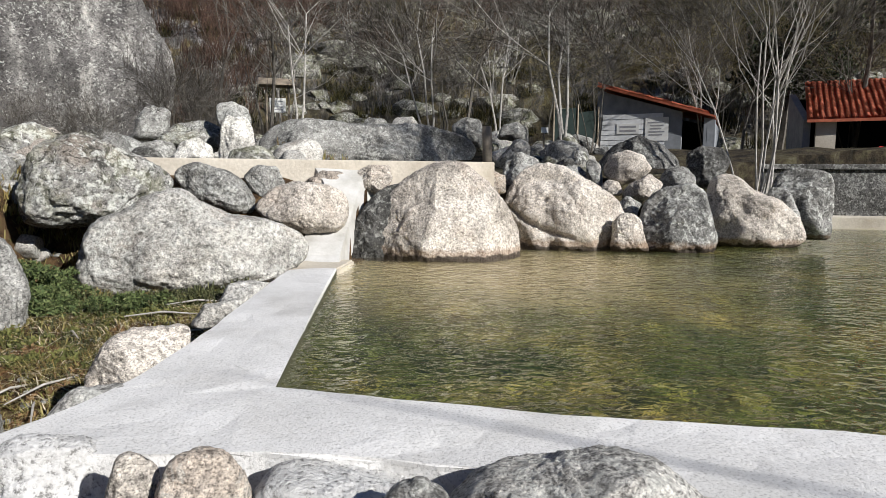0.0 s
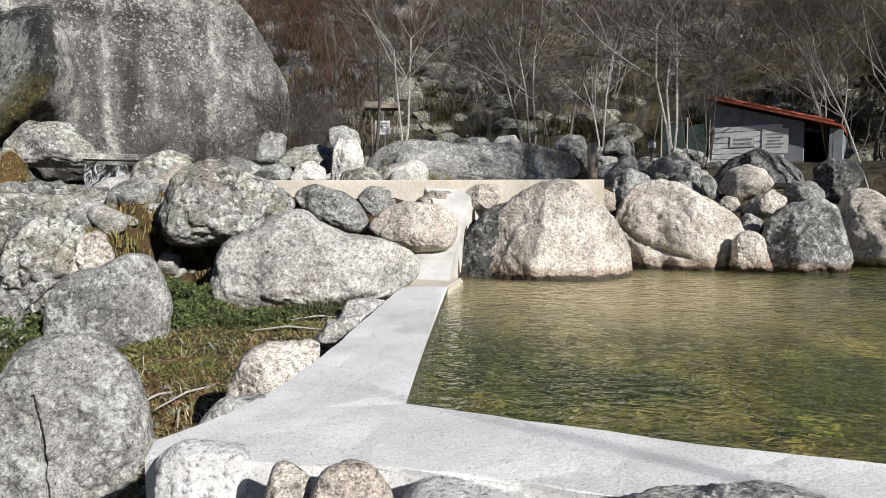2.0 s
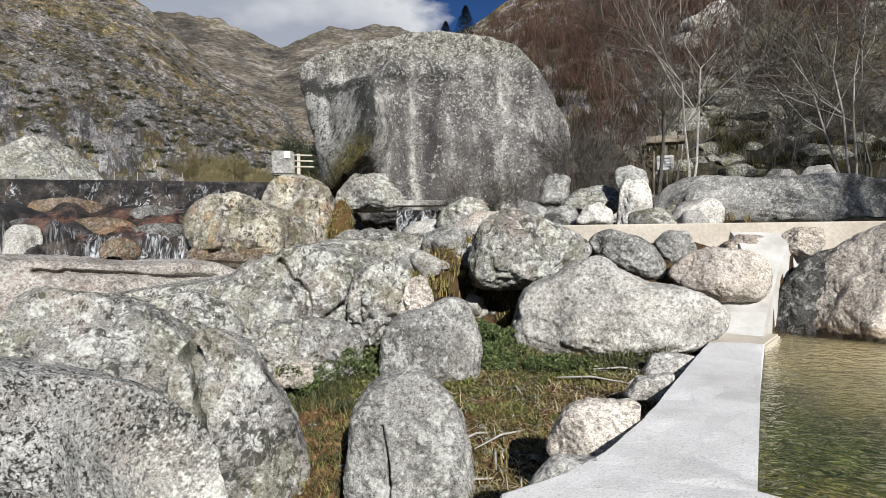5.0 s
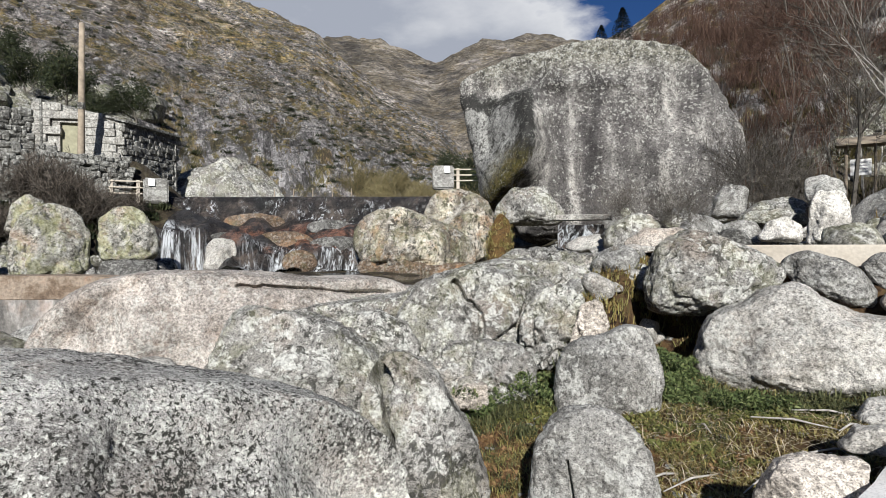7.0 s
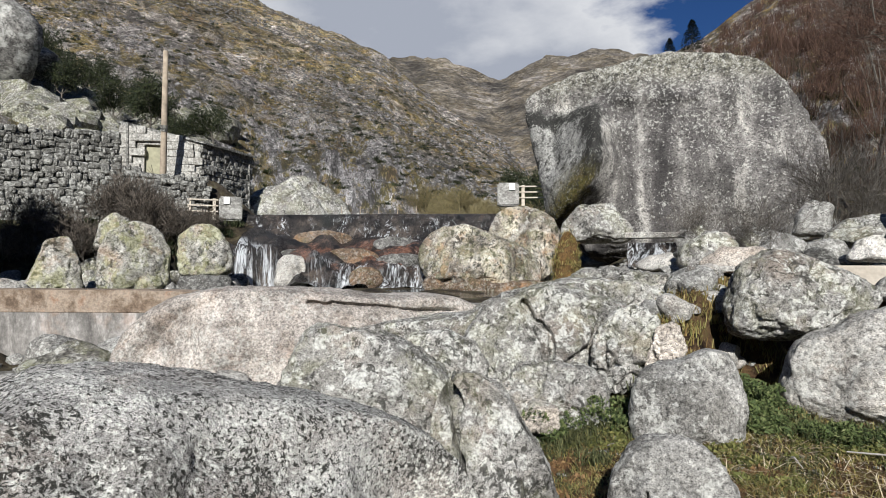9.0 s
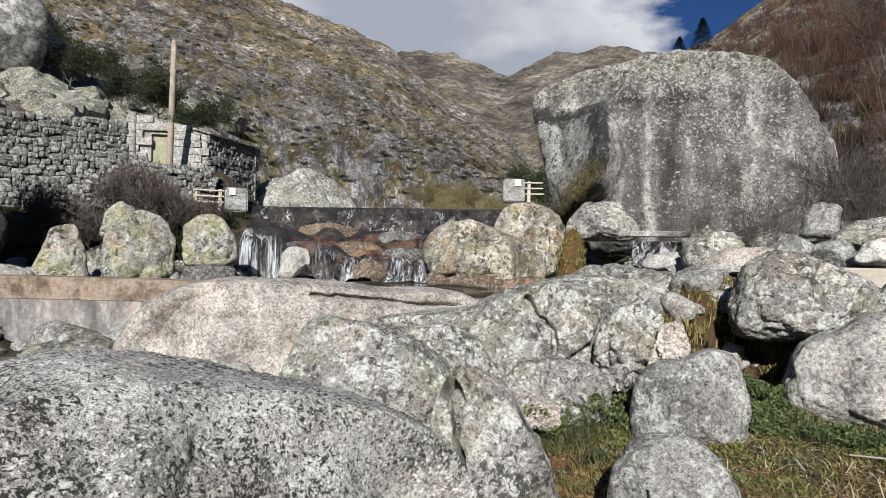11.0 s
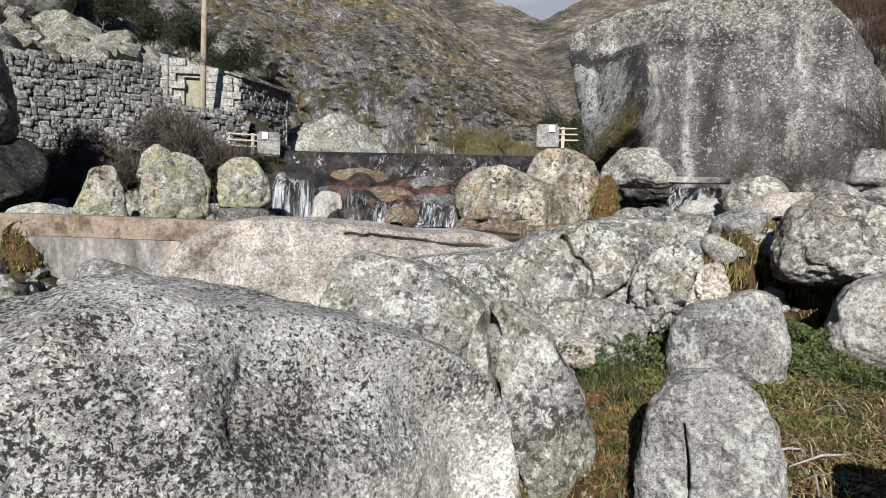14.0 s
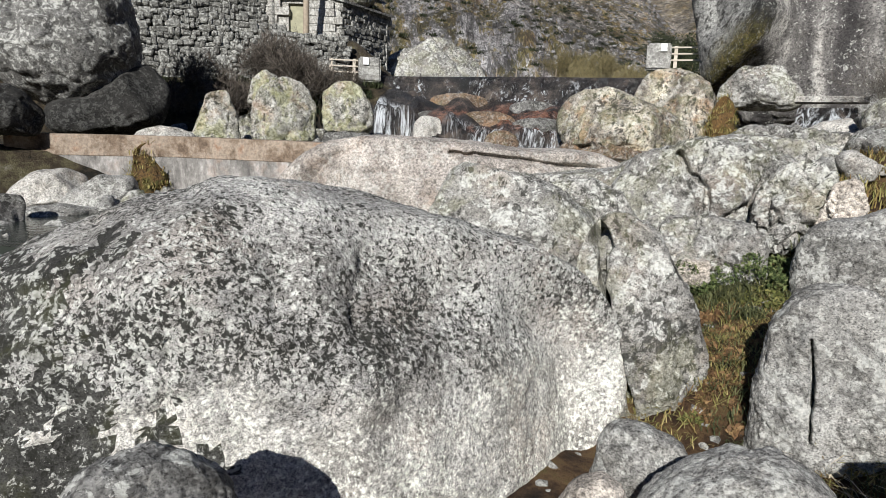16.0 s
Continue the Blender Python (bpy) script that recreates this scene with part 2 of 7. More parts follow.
def giant_granite():
    """The house-sized rock: mauve-grey face with pale rain streaks, a crusted crown, a grey lobe edged by black lichen and moss."""
    m = Mat("granite_giant", 0.88)
    sep = m.n.new("ShaderNodeSeparateXYZ")
    m.link(m.co, sep.inputs[0])
    x, z = sep.outputs[0], sep.outputs[2]
    edge = m.math("MULTIPLY", m.math("ADD", m.math("MULTIPLY", m.math("SUBTRACT", m.math("MULTIPLY", z, 0.017), 0.14), z), 0.111), z)
    dx = m.math("SUBTRACT", m.math("ADD", x, 3.17), edge)
    wob = m.math("SUBTRACT", m.noise(1.1, 7, 0.75), 0.5)
    dw = m.math("ADD", dx, m.math("MULTIPLY", wob, 1.2))
    zw = m.math("ADD", z, m.math("MULTIPLY", m.noise(0.8, 7, 0.7), 3.0))
    c = m.ramp(m.noise(0.45, 6, 0.65), (0.34, (0.078, 0.074, 0.071)), (0.5, (0.155, 0.148, 0.142)), (0.66, (0.225, 0.215, 0.205)))
    run = m.noise(1.0, 4, 0.55, vec=m.scaled(0.85, 0.85, 0.035), warp=0.25)
    c = m.mix(1.0, c, m.ramp(run, (0.38, (0.5, 0.49, 0.5)), (0.5, (0.95, 0.94, 0.93)), (0.57, (1.3, 1.3, 1.28)), (0.63, (2.6, 2.6, 2.5))), "MULTIPLY")
    crown = m.step(zw, 4.6, 6.0)
    c = m.mix(crown, c, m.ramp(m.noise(2.2, 7, 0.8), (0.38, (0.035, 0.035, 0.03)), (0.47, (0.15, 0.145, 0.115)), (0.56, (0.28, 0.27, 0.23)), (0.66, (0.5, 0.5, 0.46))))
    lobe = m.math("MULTIPLY", m.step(dw, 0.1, -0.1), m.step(zw, 4.5, 4.2))
    c = m.mix(lobe, c, m.ramp(m.noise(0.8, 7, 0.7, vec=m.scaled(1, 1, 0.5)), (0.36, (0.1, 0.1, 0.095)), (0.5, (0.22, 0.22, 0.21)), (0.64, (0.4, 0.4, 0.375))))
    crust = m.noise(2.6, 8, 0.8, vec=m.scaled(1, 1, 0.6))
    rim_ = m.math("MAXIMUM", m.step(dw, -1.3, -0.25), m.step(zw, 3.0, 4.0))
    black = m.math("MULTIPLY", lobe, m.step(m.math("ADD", rim_, m.math("MULTIPLY", m.math("SUBTRACT", crust, 0.5), 3.0)), 0.0, 0.35))
    c = m.mix(m.math("MULTIPLY", black, 0.95), c, (0.022, 0.022, 0.02))
    low = m.math("MULTIPLY", m.step(dw, -2.4, -0.7), m.step(zw, 1.6, 0.3))
    c = m.mix(m.math("MULTIPLY", low, lobe), c, m.ramp(crust, (0.4, (0.02, 0.018, 0.008)), (0.5, (0.085, 0.075, 0.022)), (0.62, (0.15, 0.12, 0.05))))
    jit = m.n.new("ShaderNodeVectorMath")
    jit.operation = "MULTIPLY_ADD"
    wn_ = m.n.new("ShaderNodeTexNoise")
    wn_.inputs["Scale"].default_value, wn_.inputs["Detail"].default_value = 8, 4
    m.link(m.co, wn_.inputs["Vector"])
    m.link(wn_.outputs["Color"], jit.inputs[0])
    jit.inputs[1].default_value = (0.22, 0.22, 0.22)
    m.link(m.co, jit.inputs[2])
    s1, s2 = m.n.new("ShaderNodeSeparateColor"), m.n.new("ShaderNodeSeparateColor")
    m.link(m.cells(8, vec=jit.outputs[0], out="Color"), s1.inputs[0])
    m.link(m.cells(17, vec=jit.outputs[0], out="Color"), s2.inputs[0])
    pick = m.math("ADD", m.math("MULTIPLY", s1.outputs[0], 0.5), m.math("MULTIPLY", s2.outputs[0], 0.5))
    more = m.math("ADD", m.math("MULTIPLY", m.noise(0.6, 4, 0.6), 0.7), m.math("MULTIPLY", m.step(zw, 1.5, 6.0), 0.16))
    f = m.step(m.math("ADD", pick, more), 1.08, 1.14)
    c = m.mix(m.math("MULTIPLY", f, m.math("SUBTRACT", 0.65, m.math("MULTIPLY", lobe, 0.35))), c, (0.5, 0.5, 0.46))
    pick2 = m.math("ADD", m.math("MULTIPLY", s1.outputs[1], 0.4), m.math("MULTIPLY", s2.outputs[1], 0.6))
    c = m.mix(m.math("MULTIPLY", m.step(m.math("ADD", pick2, m.math("MULTIPLY", m.noise(0.7, 4, 0.6), 0.6)), 0.98, 1.04), 0.75), c, (0.045, 0.042, 0.04))
    c = m.mix(0.8, c, m.ramp(m.noise(14, 5, 0.85), (0.38, (0.25, 0.25, 0.25)), (0.49, (0.95, 0.95, 0.95)), (0.62, (1.7, 1.69, 1.66))), "MULTIPLY")
    m.color(c)
    m.bump(m.math("ADD", m.noise(1.4, 10, 0.75), m.math("MULTIPLY", m.noise(9, 6, 0.8), 0.4)), 0.85, 0.22)
    return m.m


granite_giant = giant_granite()
granite_black = granite("granite_black", (0.03, 0.03, 0.028), (0.085, 0.085, 0.08), white=0.7, dark=0.9, patch=1.9, moss=0.25, grain=30)

def poured(name, tide, relief, coarse=0.6):
    """Pale worn concrete; the pool's own side carries a dark algae line at the water."""
    m = Mat(name, 0.85)
    c = m.ramp(m.noise(1.5, 6), (0.3, (0.6, 0.592, 0.575)), (0.7, (0.76, 0.75, 0.735)))
    c = m.mix(0.7, c, m.ramp(m.noise(0.8, 7, 0.7, warp=0.5), (0.36, (0.8, 0.79, 0.77)), (0.52, (1, 1, 1))), "MULTIPLY")
    c = m.mix(coarse, c, m.ramp(m.noise(60 if coarse < 0.8 else 30, 3, 0.7), (0.34, (0.38, 0.375, 0.365)), (0.46, (0.97, 0.97, 0.97)), (0.68, (1.12, 1.12, 1.12))), "MULTIPLY")
    if tide:
        place = m.n.new("ShaderNodeNewGeometry")
        cut = m.n.new("ShaderNodeSeparateXYZ")
        m.link(place.outputs["Position"], cut.inputs[0])
        c = m.mix(m.step(m.math("ADD", cut.outputs[2], m.math("MULTIPLY", m.noise(4, 5, 0.7), -0.03)), -0.045, -0.085), c, (0.06, 0.06, 0.035))
    m.color(c)
    m.bump(m.math("ADD", m.noise(30, 6, 0.7), m.noise(7, 6, 0.7)), 0.6, relief)
    return m.m


concrete = poured("concrete", False, 0.011)
pool_concrete = poured("pool_concrete", True, 0.011)
mortar = poured("rough_mortar", False, 0.12, 1.0)

mt = Mat("cream_concrete", 0.85)
mt.color(mt.mix(0.6, mt.ramp(mt.noise(0.9, 6), (0.3, (0.42, 0.37, 0.3)), (0.7, (0.62, 0.57, 0.49))), mt.ramp(mt.noise(18, 5), (0.3, (0.75, 0.74, 0.72)), (0.7, (1.1, 1.1, 1.1))), "MULTIPLY"))
mt.bump(mt.noise(16, 6), 0.4, 0.03)
cream_concrete = mt.m

mt = Mat("white_concrete", 0.8)
mt.color(mt.mix(0.5, mt.ramp(mt.noise(2, 5), (0.3, (0.4, 0.385, 0.35)), (0.7, (0.6, 0.59, 0.57))), mt.ramp(mt.noise(30, 4), (0.3, (0.8, 0.8, 0.8)), (0.7, (1, 1, 1))), "MULTIPLY"))
mt.bump(mt.noise(20, 6), 0.3, 0.02)
white_concrete = mt.m

mt = Mat("ground", 0.95)
near = mt.ramp(mt.noise(2.6, 8, 0.7), (0.34, (0.012, 0.009, 0.006)), (0.45, (0.06, 0.034, 0.018)), (0.55, (0.14, 0.085, 0.04)), (0.66, (0.13, 0.105, 0.04)))
sep = mt.n.new("ShaderNodeSeparateXYZ")
mt.link(mt.co, sep.inputs[0])
dist = mt.math("SQRT", mt.math("ADD", mt.math("POWER", sep.outputs[0], 2.0), mt.math("POWER", sep.outputs[1], 2.0)))
rib = mt.n.new("ShaderNodeCombineXYZ")  # ribs and gullies of the slopes run down the fall line
for axis in (0, 1):
    over = mt.math("DIVIDE", sep.outputs[axis], mt.math("MAXIMUM", dist, 20.0))
    mt.link(mt.math("ADD", mt.math("MULTIPLY", over, 210.0), mt.math("MULTIPLY", sep.outputs[axis], 0.22)), rib.inputs[axis])
mt.link(mt.math("MULTIPLY", sep.outputs[2], 1.1), rib.inputs[2])
steep = rib.outputs[0]
scrub = mt.ramp(mt.noise(0.16, 8, 0.75, vec=steep), (0.34, (0.045, 0.05, 0.02)), (0.45, (0.2, 0.17, 0.07)), (0.55, (0.34, 0.26, 0.115)), (0.68, (0.27, 0.175, 0.11)))
crag_zone = mt.step(mt.noise(0.011, 5, 0.65), 0.36, 0.54)
crag = mt.math("MAXIMUM", mt.step(mt.noise(0.1, 12, 0.82, vec=steep, warp=0.5), 0.475, 0.5), mt.math("MULTIPLY", mt.step(mt.noise(0.4, 8, 0.8, vec=steep), 0.53, 0.56), 0.9))
stone = mt.ramp(mt.noise(0.33, 9, 0.8, vec=steep, warp=0.4), (0.38, (0.06, 0.058, 0.062)), (0.46, (0.3, 0.28, 0.275)), (0.54, (0.52, 0.5, 0.49)), (0.62, (0.78, 0.76, 0.74)))
far = mt.mix(mt.math("MULTIPLY", crag, mt.math("ADD", mt.math("MULTIPLY", crag_zone, 0.68), 0.32)), scrub, stone)


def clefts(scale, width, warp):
    """The dark of cracks and gullies put into the colour: thin bands along the level lines of a noise."""
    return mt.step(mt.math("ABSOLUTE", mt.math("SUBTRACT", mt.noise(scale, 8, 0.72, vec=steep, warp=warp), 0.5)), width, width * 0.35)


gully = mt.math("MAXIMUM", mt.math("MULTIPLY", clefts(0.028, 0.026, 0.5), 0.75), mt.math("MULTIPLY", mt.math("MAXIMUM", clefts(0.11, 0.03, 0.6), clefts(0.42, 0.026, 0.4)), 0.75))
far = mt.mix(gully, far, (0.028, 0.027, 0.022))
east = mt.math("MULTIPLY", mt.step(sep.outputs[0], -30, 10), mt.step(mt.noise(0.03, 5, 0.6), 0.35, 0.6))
# beyond 330 m the ridges are dimmed with distance in their colour
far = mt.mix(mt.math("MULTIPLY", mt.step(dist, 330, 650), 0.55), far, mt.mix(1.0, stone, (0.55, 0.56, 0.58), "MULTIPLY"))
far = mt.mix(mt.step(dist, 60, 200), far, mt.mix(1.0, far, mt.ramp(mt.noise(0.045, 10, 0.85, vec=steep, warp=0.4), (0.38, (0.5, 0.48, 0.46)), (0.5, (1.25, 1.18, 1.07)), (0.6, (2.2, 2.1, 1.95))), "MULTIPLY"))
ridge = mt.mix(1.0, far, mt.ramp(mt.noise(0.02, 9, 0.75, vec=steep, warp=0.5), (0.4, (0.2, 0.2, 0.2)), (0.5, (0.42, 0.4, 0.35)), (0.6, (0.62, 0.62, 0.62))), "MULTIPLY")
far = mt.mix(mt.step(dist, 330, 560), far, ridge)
# near-black stops put the dark gaps between the trees into the ground colour
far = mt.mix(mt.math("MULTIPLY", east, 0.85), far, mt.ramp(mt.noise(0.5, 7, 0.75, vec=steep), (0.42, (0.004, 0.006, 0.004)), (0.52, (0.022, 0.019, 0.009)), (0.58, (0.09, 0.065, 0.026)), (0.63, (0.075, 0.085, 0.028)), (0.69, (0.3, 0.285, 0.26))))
# beyond 14 m the ground darkens: terrace shadows put into its colour
shadowed_ground = mt.ramp(mt.noise(1.1, 8, 0.75), (0.38, (0.012, 0.011, 0.008)), (0.5, (0.055, 0.042, 0.026)), (0.6, (0.11, 0.1, 0.055)), (0.7, (0.2, 0.18, 0.15)))
near = mt.mix(mt.step(dist, 14, 18), near, shadowed_ground)
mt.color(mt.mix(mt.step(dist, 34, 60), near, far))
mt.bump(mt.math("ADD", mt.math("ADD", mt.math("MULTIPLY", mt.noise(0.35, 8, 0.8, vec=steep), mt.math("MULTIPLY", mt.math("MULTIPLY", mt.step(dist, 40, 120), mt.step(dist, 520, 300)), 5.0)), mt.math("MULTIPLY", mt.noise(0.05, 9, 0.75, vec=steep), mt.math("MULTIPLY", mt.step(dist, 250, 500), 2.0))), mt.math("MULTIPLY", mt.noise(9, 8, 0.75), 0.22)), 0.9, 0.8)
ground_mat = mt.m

mt = Mat("pool_water", 0.02)
mt.b.inputs["Transmission Weight"].default_value = 1.0
mt.b.inputs["IOR"].default_value = 1.33
mt.b.inputs["Specular IOR Level"].default_value = 0.5
mt.b.inputs["Base Color"].default_value = (0.93, 0.95, 0.85, 1)
wave = mt.noise(8.5, 1.5, 0.45, vec=mt.scaled(0.85, 1.15, 1), warp=0.7)
swell = mt.noise(2.2, 1, 0.4, vec=mt.scaled(0.8, 1.3, 1), warp=0.4)
mt.bump(mt.math("ADD", wave, mt.math("MULTIPLY", swell, 0.8)), 1.0, 0.044)
pool_water = mt.m

mt = Mat("pool_bed", 0.9)
c = mt.ramp(mt.noise(0.7, 5, 0.6), (0.36, (0.022, 0.036, 0.01)), (0.5, (0.06, 0.068, 0.02)), (0.64, (0.14, 0.115, 0.045)))
peb, peb2 = mt.n.new("ShaderNodeSeparateColor"), mt.n.new("ShaderNodeSeparateColor")
jit = mt.n.new("ShaderNodeVectorMath")
jit.operation = "MULTIPLY_ADD"
wob = mt.n.new("ShaderNodeTexNoise")
wob.inputs["Scale"].default_value, wob.inputs["Detail"].default_value = 9, 4
mt.link(mt.co, wob.inputs["Vector"])
mt.link(wob.outputs["Color"], jit.inputs[0])
jit.inputs[1].default_value = (0.25, 0.25, 0.25)
mt.link(mt.co, jit.inputs[2])
mt.link(mt.cells(7, vec=jit.outputs[0], out="Color"), peb.inputs[0])
mt.link(mt.cells(13, vec=jit.outputs[0], out="Color"), peb2.inputs[0])
c = mt.mix(0.9, c, mt.ramp(peb.outputs[0], (0.15, (0.35, 0.38, 0.33)), (0.5, (0.8, 0.85, 0.75)), (0.8, (1.2, 1.15, 1.05)), (0.95, (1.8, 1.7, 1.5))), "MULTIPLY")
c = mt.mix(0.9, c, mt.ramp(peb2.outputs[1], (0.2, (0.2, 0.25, 0.18)), (0.6, (0.75, 0.85, 0.7)), (0.9, (2.1, 2.0, 1.6))), "MULTIPLY")
spread = mt.n.new("ShaderNodeVectorMath")  # the bed turns tan around a spot below the chute
spread.operation = "DISTANCE"
mt.link(mt.co, spread.inputs[0])
spread.inputs[1].default_value = (3.4, 10.6, -0.75)
reach = mt.math("ADD", spread.outputs["Value"], mt.math("MULTIPLY", mt.noise(0.6, 5, 0.6), 3.0))
tan_bed = mt.ramp(mt.noise(5, 6, 0.7), (0.3, (0.34, 0.26, 0.15)), (0.7, (0.55, 0.45, 0.3)))
c = mt.mix(mt.math("MULTIPLY", mt.step(reach, 6.6, 2.4), 0.6), c, tan_bed)
mt.color(c)
mt.bump(mt.cells(8), 0.6, 0.05)
pool_bed = mt.m


# ---- builders ----
def mesh_object(name, verts, faces, material, parent=None, smooth=False):
    me = bpy.data.meshes.new(name)
    me.from_pydata([tuple(v) for v in verts], [], faces)
    me.materials.append(material)
    if smooth:
        me.polygons.foreach_set("use_smooth", [True] * len(me.polygons))
    me.update()
    ob = new(name, me)
    ob.parent = parent
    return ob


def part(name, bm, material, parent=None, label="", smooth=False):
    """One bmesh as one mesh object under a thing or a part."""
    me = bpy.data.meshes.new(name)
    bm.to_mesh(me)
    bm.free()
    me.materials.append(material)
    if smooth:
        me.polygons.foreach_set("use_smooth", [True] * len(me.polygons))
    ob = new(name, me)
    ob.parent = parent
    return tagged(ob, label)


def smoothstep(a, b, v):
    u = np.clip((v - a) / (b - a), 0, 1)
    return u * u * (3 - 2 * u)


def girth(rad, angle):
    """A closed, smooth radius round a rock from its radii at even clock positions."""
    n = len(rad)
    f = (angle / (2 * math.pi) % 1.0) * n
    i, u = int(f) % n, f - int(f)
    p0, p1, p2, p3 = rad[i - 1], rad[i], rad[(i + 1) % n], rad[(i + 2) % n]
    return p1 + 0.5 * u * (p2 - p0 + u * (2 * p0 - 5 * p1 + 4 * p2 - p3 + u * (3 * (p1 - p2) + p3 - p0)))


def rock_mesh(depth, power, seed, rad, material, level=None, cracks=(), rugged=0.0):
    """Superellipsoid depth, girth by the clock, a few chiselled planes, lumps at four sizes."""
    size = sum(rad) / len(rad)
    rng = random.Random(seed * 131 + 7)
    bm = bmesh.new()
    bmesh.ops.create_icosphere(bm, subdivisions=level or (6 if size > 1.7 and depth < 5 else 5 if size > 0.5 else 4), radius=1)
    off = Vector((seed * 7.31, seed * 3.17, seed * 5.53))
    cuts = []
    for _ in range(7):
        n = Vector((rng.uniform(-0.75, 0.75), rng.choice((-1, -1, -1, 1)) * rng.uniform(0.55, 1.0), rng.uniform(0.0, 0.8))).normalized()
        cuts.append((n, rng.uniform(0.68, 0.88)))
    steps = len(rad)
    ext_x = max(abs(q * math.cos(2 * math.pi * i / steps)) for i, q in enumerate(rad))
    ext_z = max(abs(q * math.sin(2 * math.pi * i / steps)) for i, q in enumerate(rad))
    pitch = 1 / max(1.0, size / 1.6)  # surface relief grows with the largest rocks
    amp = 1.0 if power > 0.9 else 0.6 if level == 7 and depth < 4 else 1.35
    for v in bm.verts:
        d = v.co.normalized()
        c = math.hypot(d.x, d.z)
        r = girth(rad, math.atan2(d.z, d.x))
        flat, deep = max(c, 1e-6) ** power, abs(d.y) ** power * (1 if d.y > 0 else -1)
        p = Vector((d.x / max(c, 1e-6) * r * flat, deep * depth, d.z / max(c, 1e-6) * r * flat))
        keep = min(1.0, max(0.0, (abs(d.y) - 0.12) / 0.35))
        for n, k in cuts:
            reach = math.sqrt((n.x * ext_x) ** 2 + (n.y * depth) ** 2 + (n.z * ext_z) ** 2) * k
            over = p.dot(n) - reach
            if over > 0:
                p -= n * over * 0.85 * keep
        w = p / size
        lump = noise.noise(w * 1.2 + off) * 0.09 + noise.noise(w * 2.9 + off) * 0.05
        lump -= abs(noise.noise(w * 5.0 + off * 2)) * 0.035
        edge = 0.25 + 0.75 * min(1.0, abs(d.y) * 1.4)
        fine = noise.noise(w * 9 + off) * 0.016 - abs(noise.noise(w * 15 + off)) * 0.018 + noise.noise(w * 30 + off) * 0.006
        if rugged:
            near, spots = noise.voronoi(w * 2.1 + off + noise.noise_vector(w * 3.0 + off) * 0.12)
            near_at = spots[0]
            rift = near[1] - near[0]
            tilt = noise.cell_vector(near_at * 9.7) - Vector((0.5, 0.5, 0.5))
            lump += rugged * 0.75 * tilt.dot(w * 2.1 + off - near_at)
            lump += rugged * (min(0.5, rift) - 0.25) * 0.55 + rugged * 0.12 * noise.noise(w * 8 + off) - rugged * 0.2 * max(0.0, 1 - rift / 0.09)
        g = p * pitch + off
        coarse = 0.022 * noise.noise(g * 3.1) - 0.026 * abs(noise.noise(g * 5.7 + off)) + 0.011 * noise.noise(g * 13) + 0.008 * noise.noise(g * 27)
        fine += coarse * (1.5 if rugged > 0.2 else 1.2 if rugged > 0.07 else 0.75) / pitch * min(1.0, size * 1.4) / size / amp
        groove = 0.0
        if d.y < 0.3:
            for x0, z0, x1, z1, wide, deep_ in cracks:
                ex, ez = x1 - x0, z1 - z0
                t = min(1.0, max(0.0, ((p.x - x0) * ex + (p.z - z0) * ez) / (ex * ex + ez * ez)))
                gap = math.hypot(p.x - x0 - t * ex, p.z - z0 - t * ez) + 0.4 * wide * noise.noise(p * 6)
                groove = max(groove, deep_ * min(1.0, 1.8 * max(0.0, 1 - abs(gap) / wide)))
        v.co = p + d * (lump * edge + fine) * size * amp + Vector((0, groove, 0))
    me = bpy.data.meshes.new("rock")
    bm.to_mesh(me)
    bm.free()
    me.polygons.foreach_set("use_smooth", [True] * len(me.polygons))
    me.materials.append(material)
    return me


def rock(name, at, facing, depth, power, seed, material, rad, label, cracks=(), level=None):
    """A boulder from its half depth, the roundness of its sides and its radii round the clock."""
    size, far = sum(rad) / len(rad), math.hypot(at[0], at[1])
    if level is None and far < 16:
        level = 7 if far < 9 and size > 0.6 or far < 13.5 and size > 1.1 else 6 if size > 0.25 else 5
    ob = new(name, rock_mesh(depth, power, seed, rad, material, level or (6 if name == "rock_ledge" else None), cracks, 0.36 if name == "rock_ledge" and material != granite_pink and far < 20 else 0.11 if material in (granite_yellow, granite_stained) else 0.1 if material in (granite_lichen, granite_mid) else 0.05))
    ob.matrix_world = pose(*at, 0, 0, facing)
    tagged(ob, label, "moss" if name == "moss_clump" else "boulder", "" if name == "moss_clump" else "granite boulders")
    return ob


# ---- ground ----
def profile(az, at, values):
    return np.interp(az, at, values)


def hill(r, az, ridge, foot, at, crest):
    """A slope that climbs from foot to a crest line, which shows at the given elevations for these azimuths."""
    top = ridge * np.tan(np.radians(profile(az, at, crest)))
    up = np.clip((r - foot) / (ridge - foot), 0, 1)
    return top * (0.75 * up + 0.25 * up * up) * (1 - 0.7 * smoothstep(ridge, ridge * 1.8, r))


def rough(x, y, scale, seed, octaves=5):
    return np.array([noise.fractal(Vector((a / scale, b / scale, seed)), 0.9, 2.1, octaves) for a, b in zip(x.ravel(), y.ravel())]).reshape(x.shape)


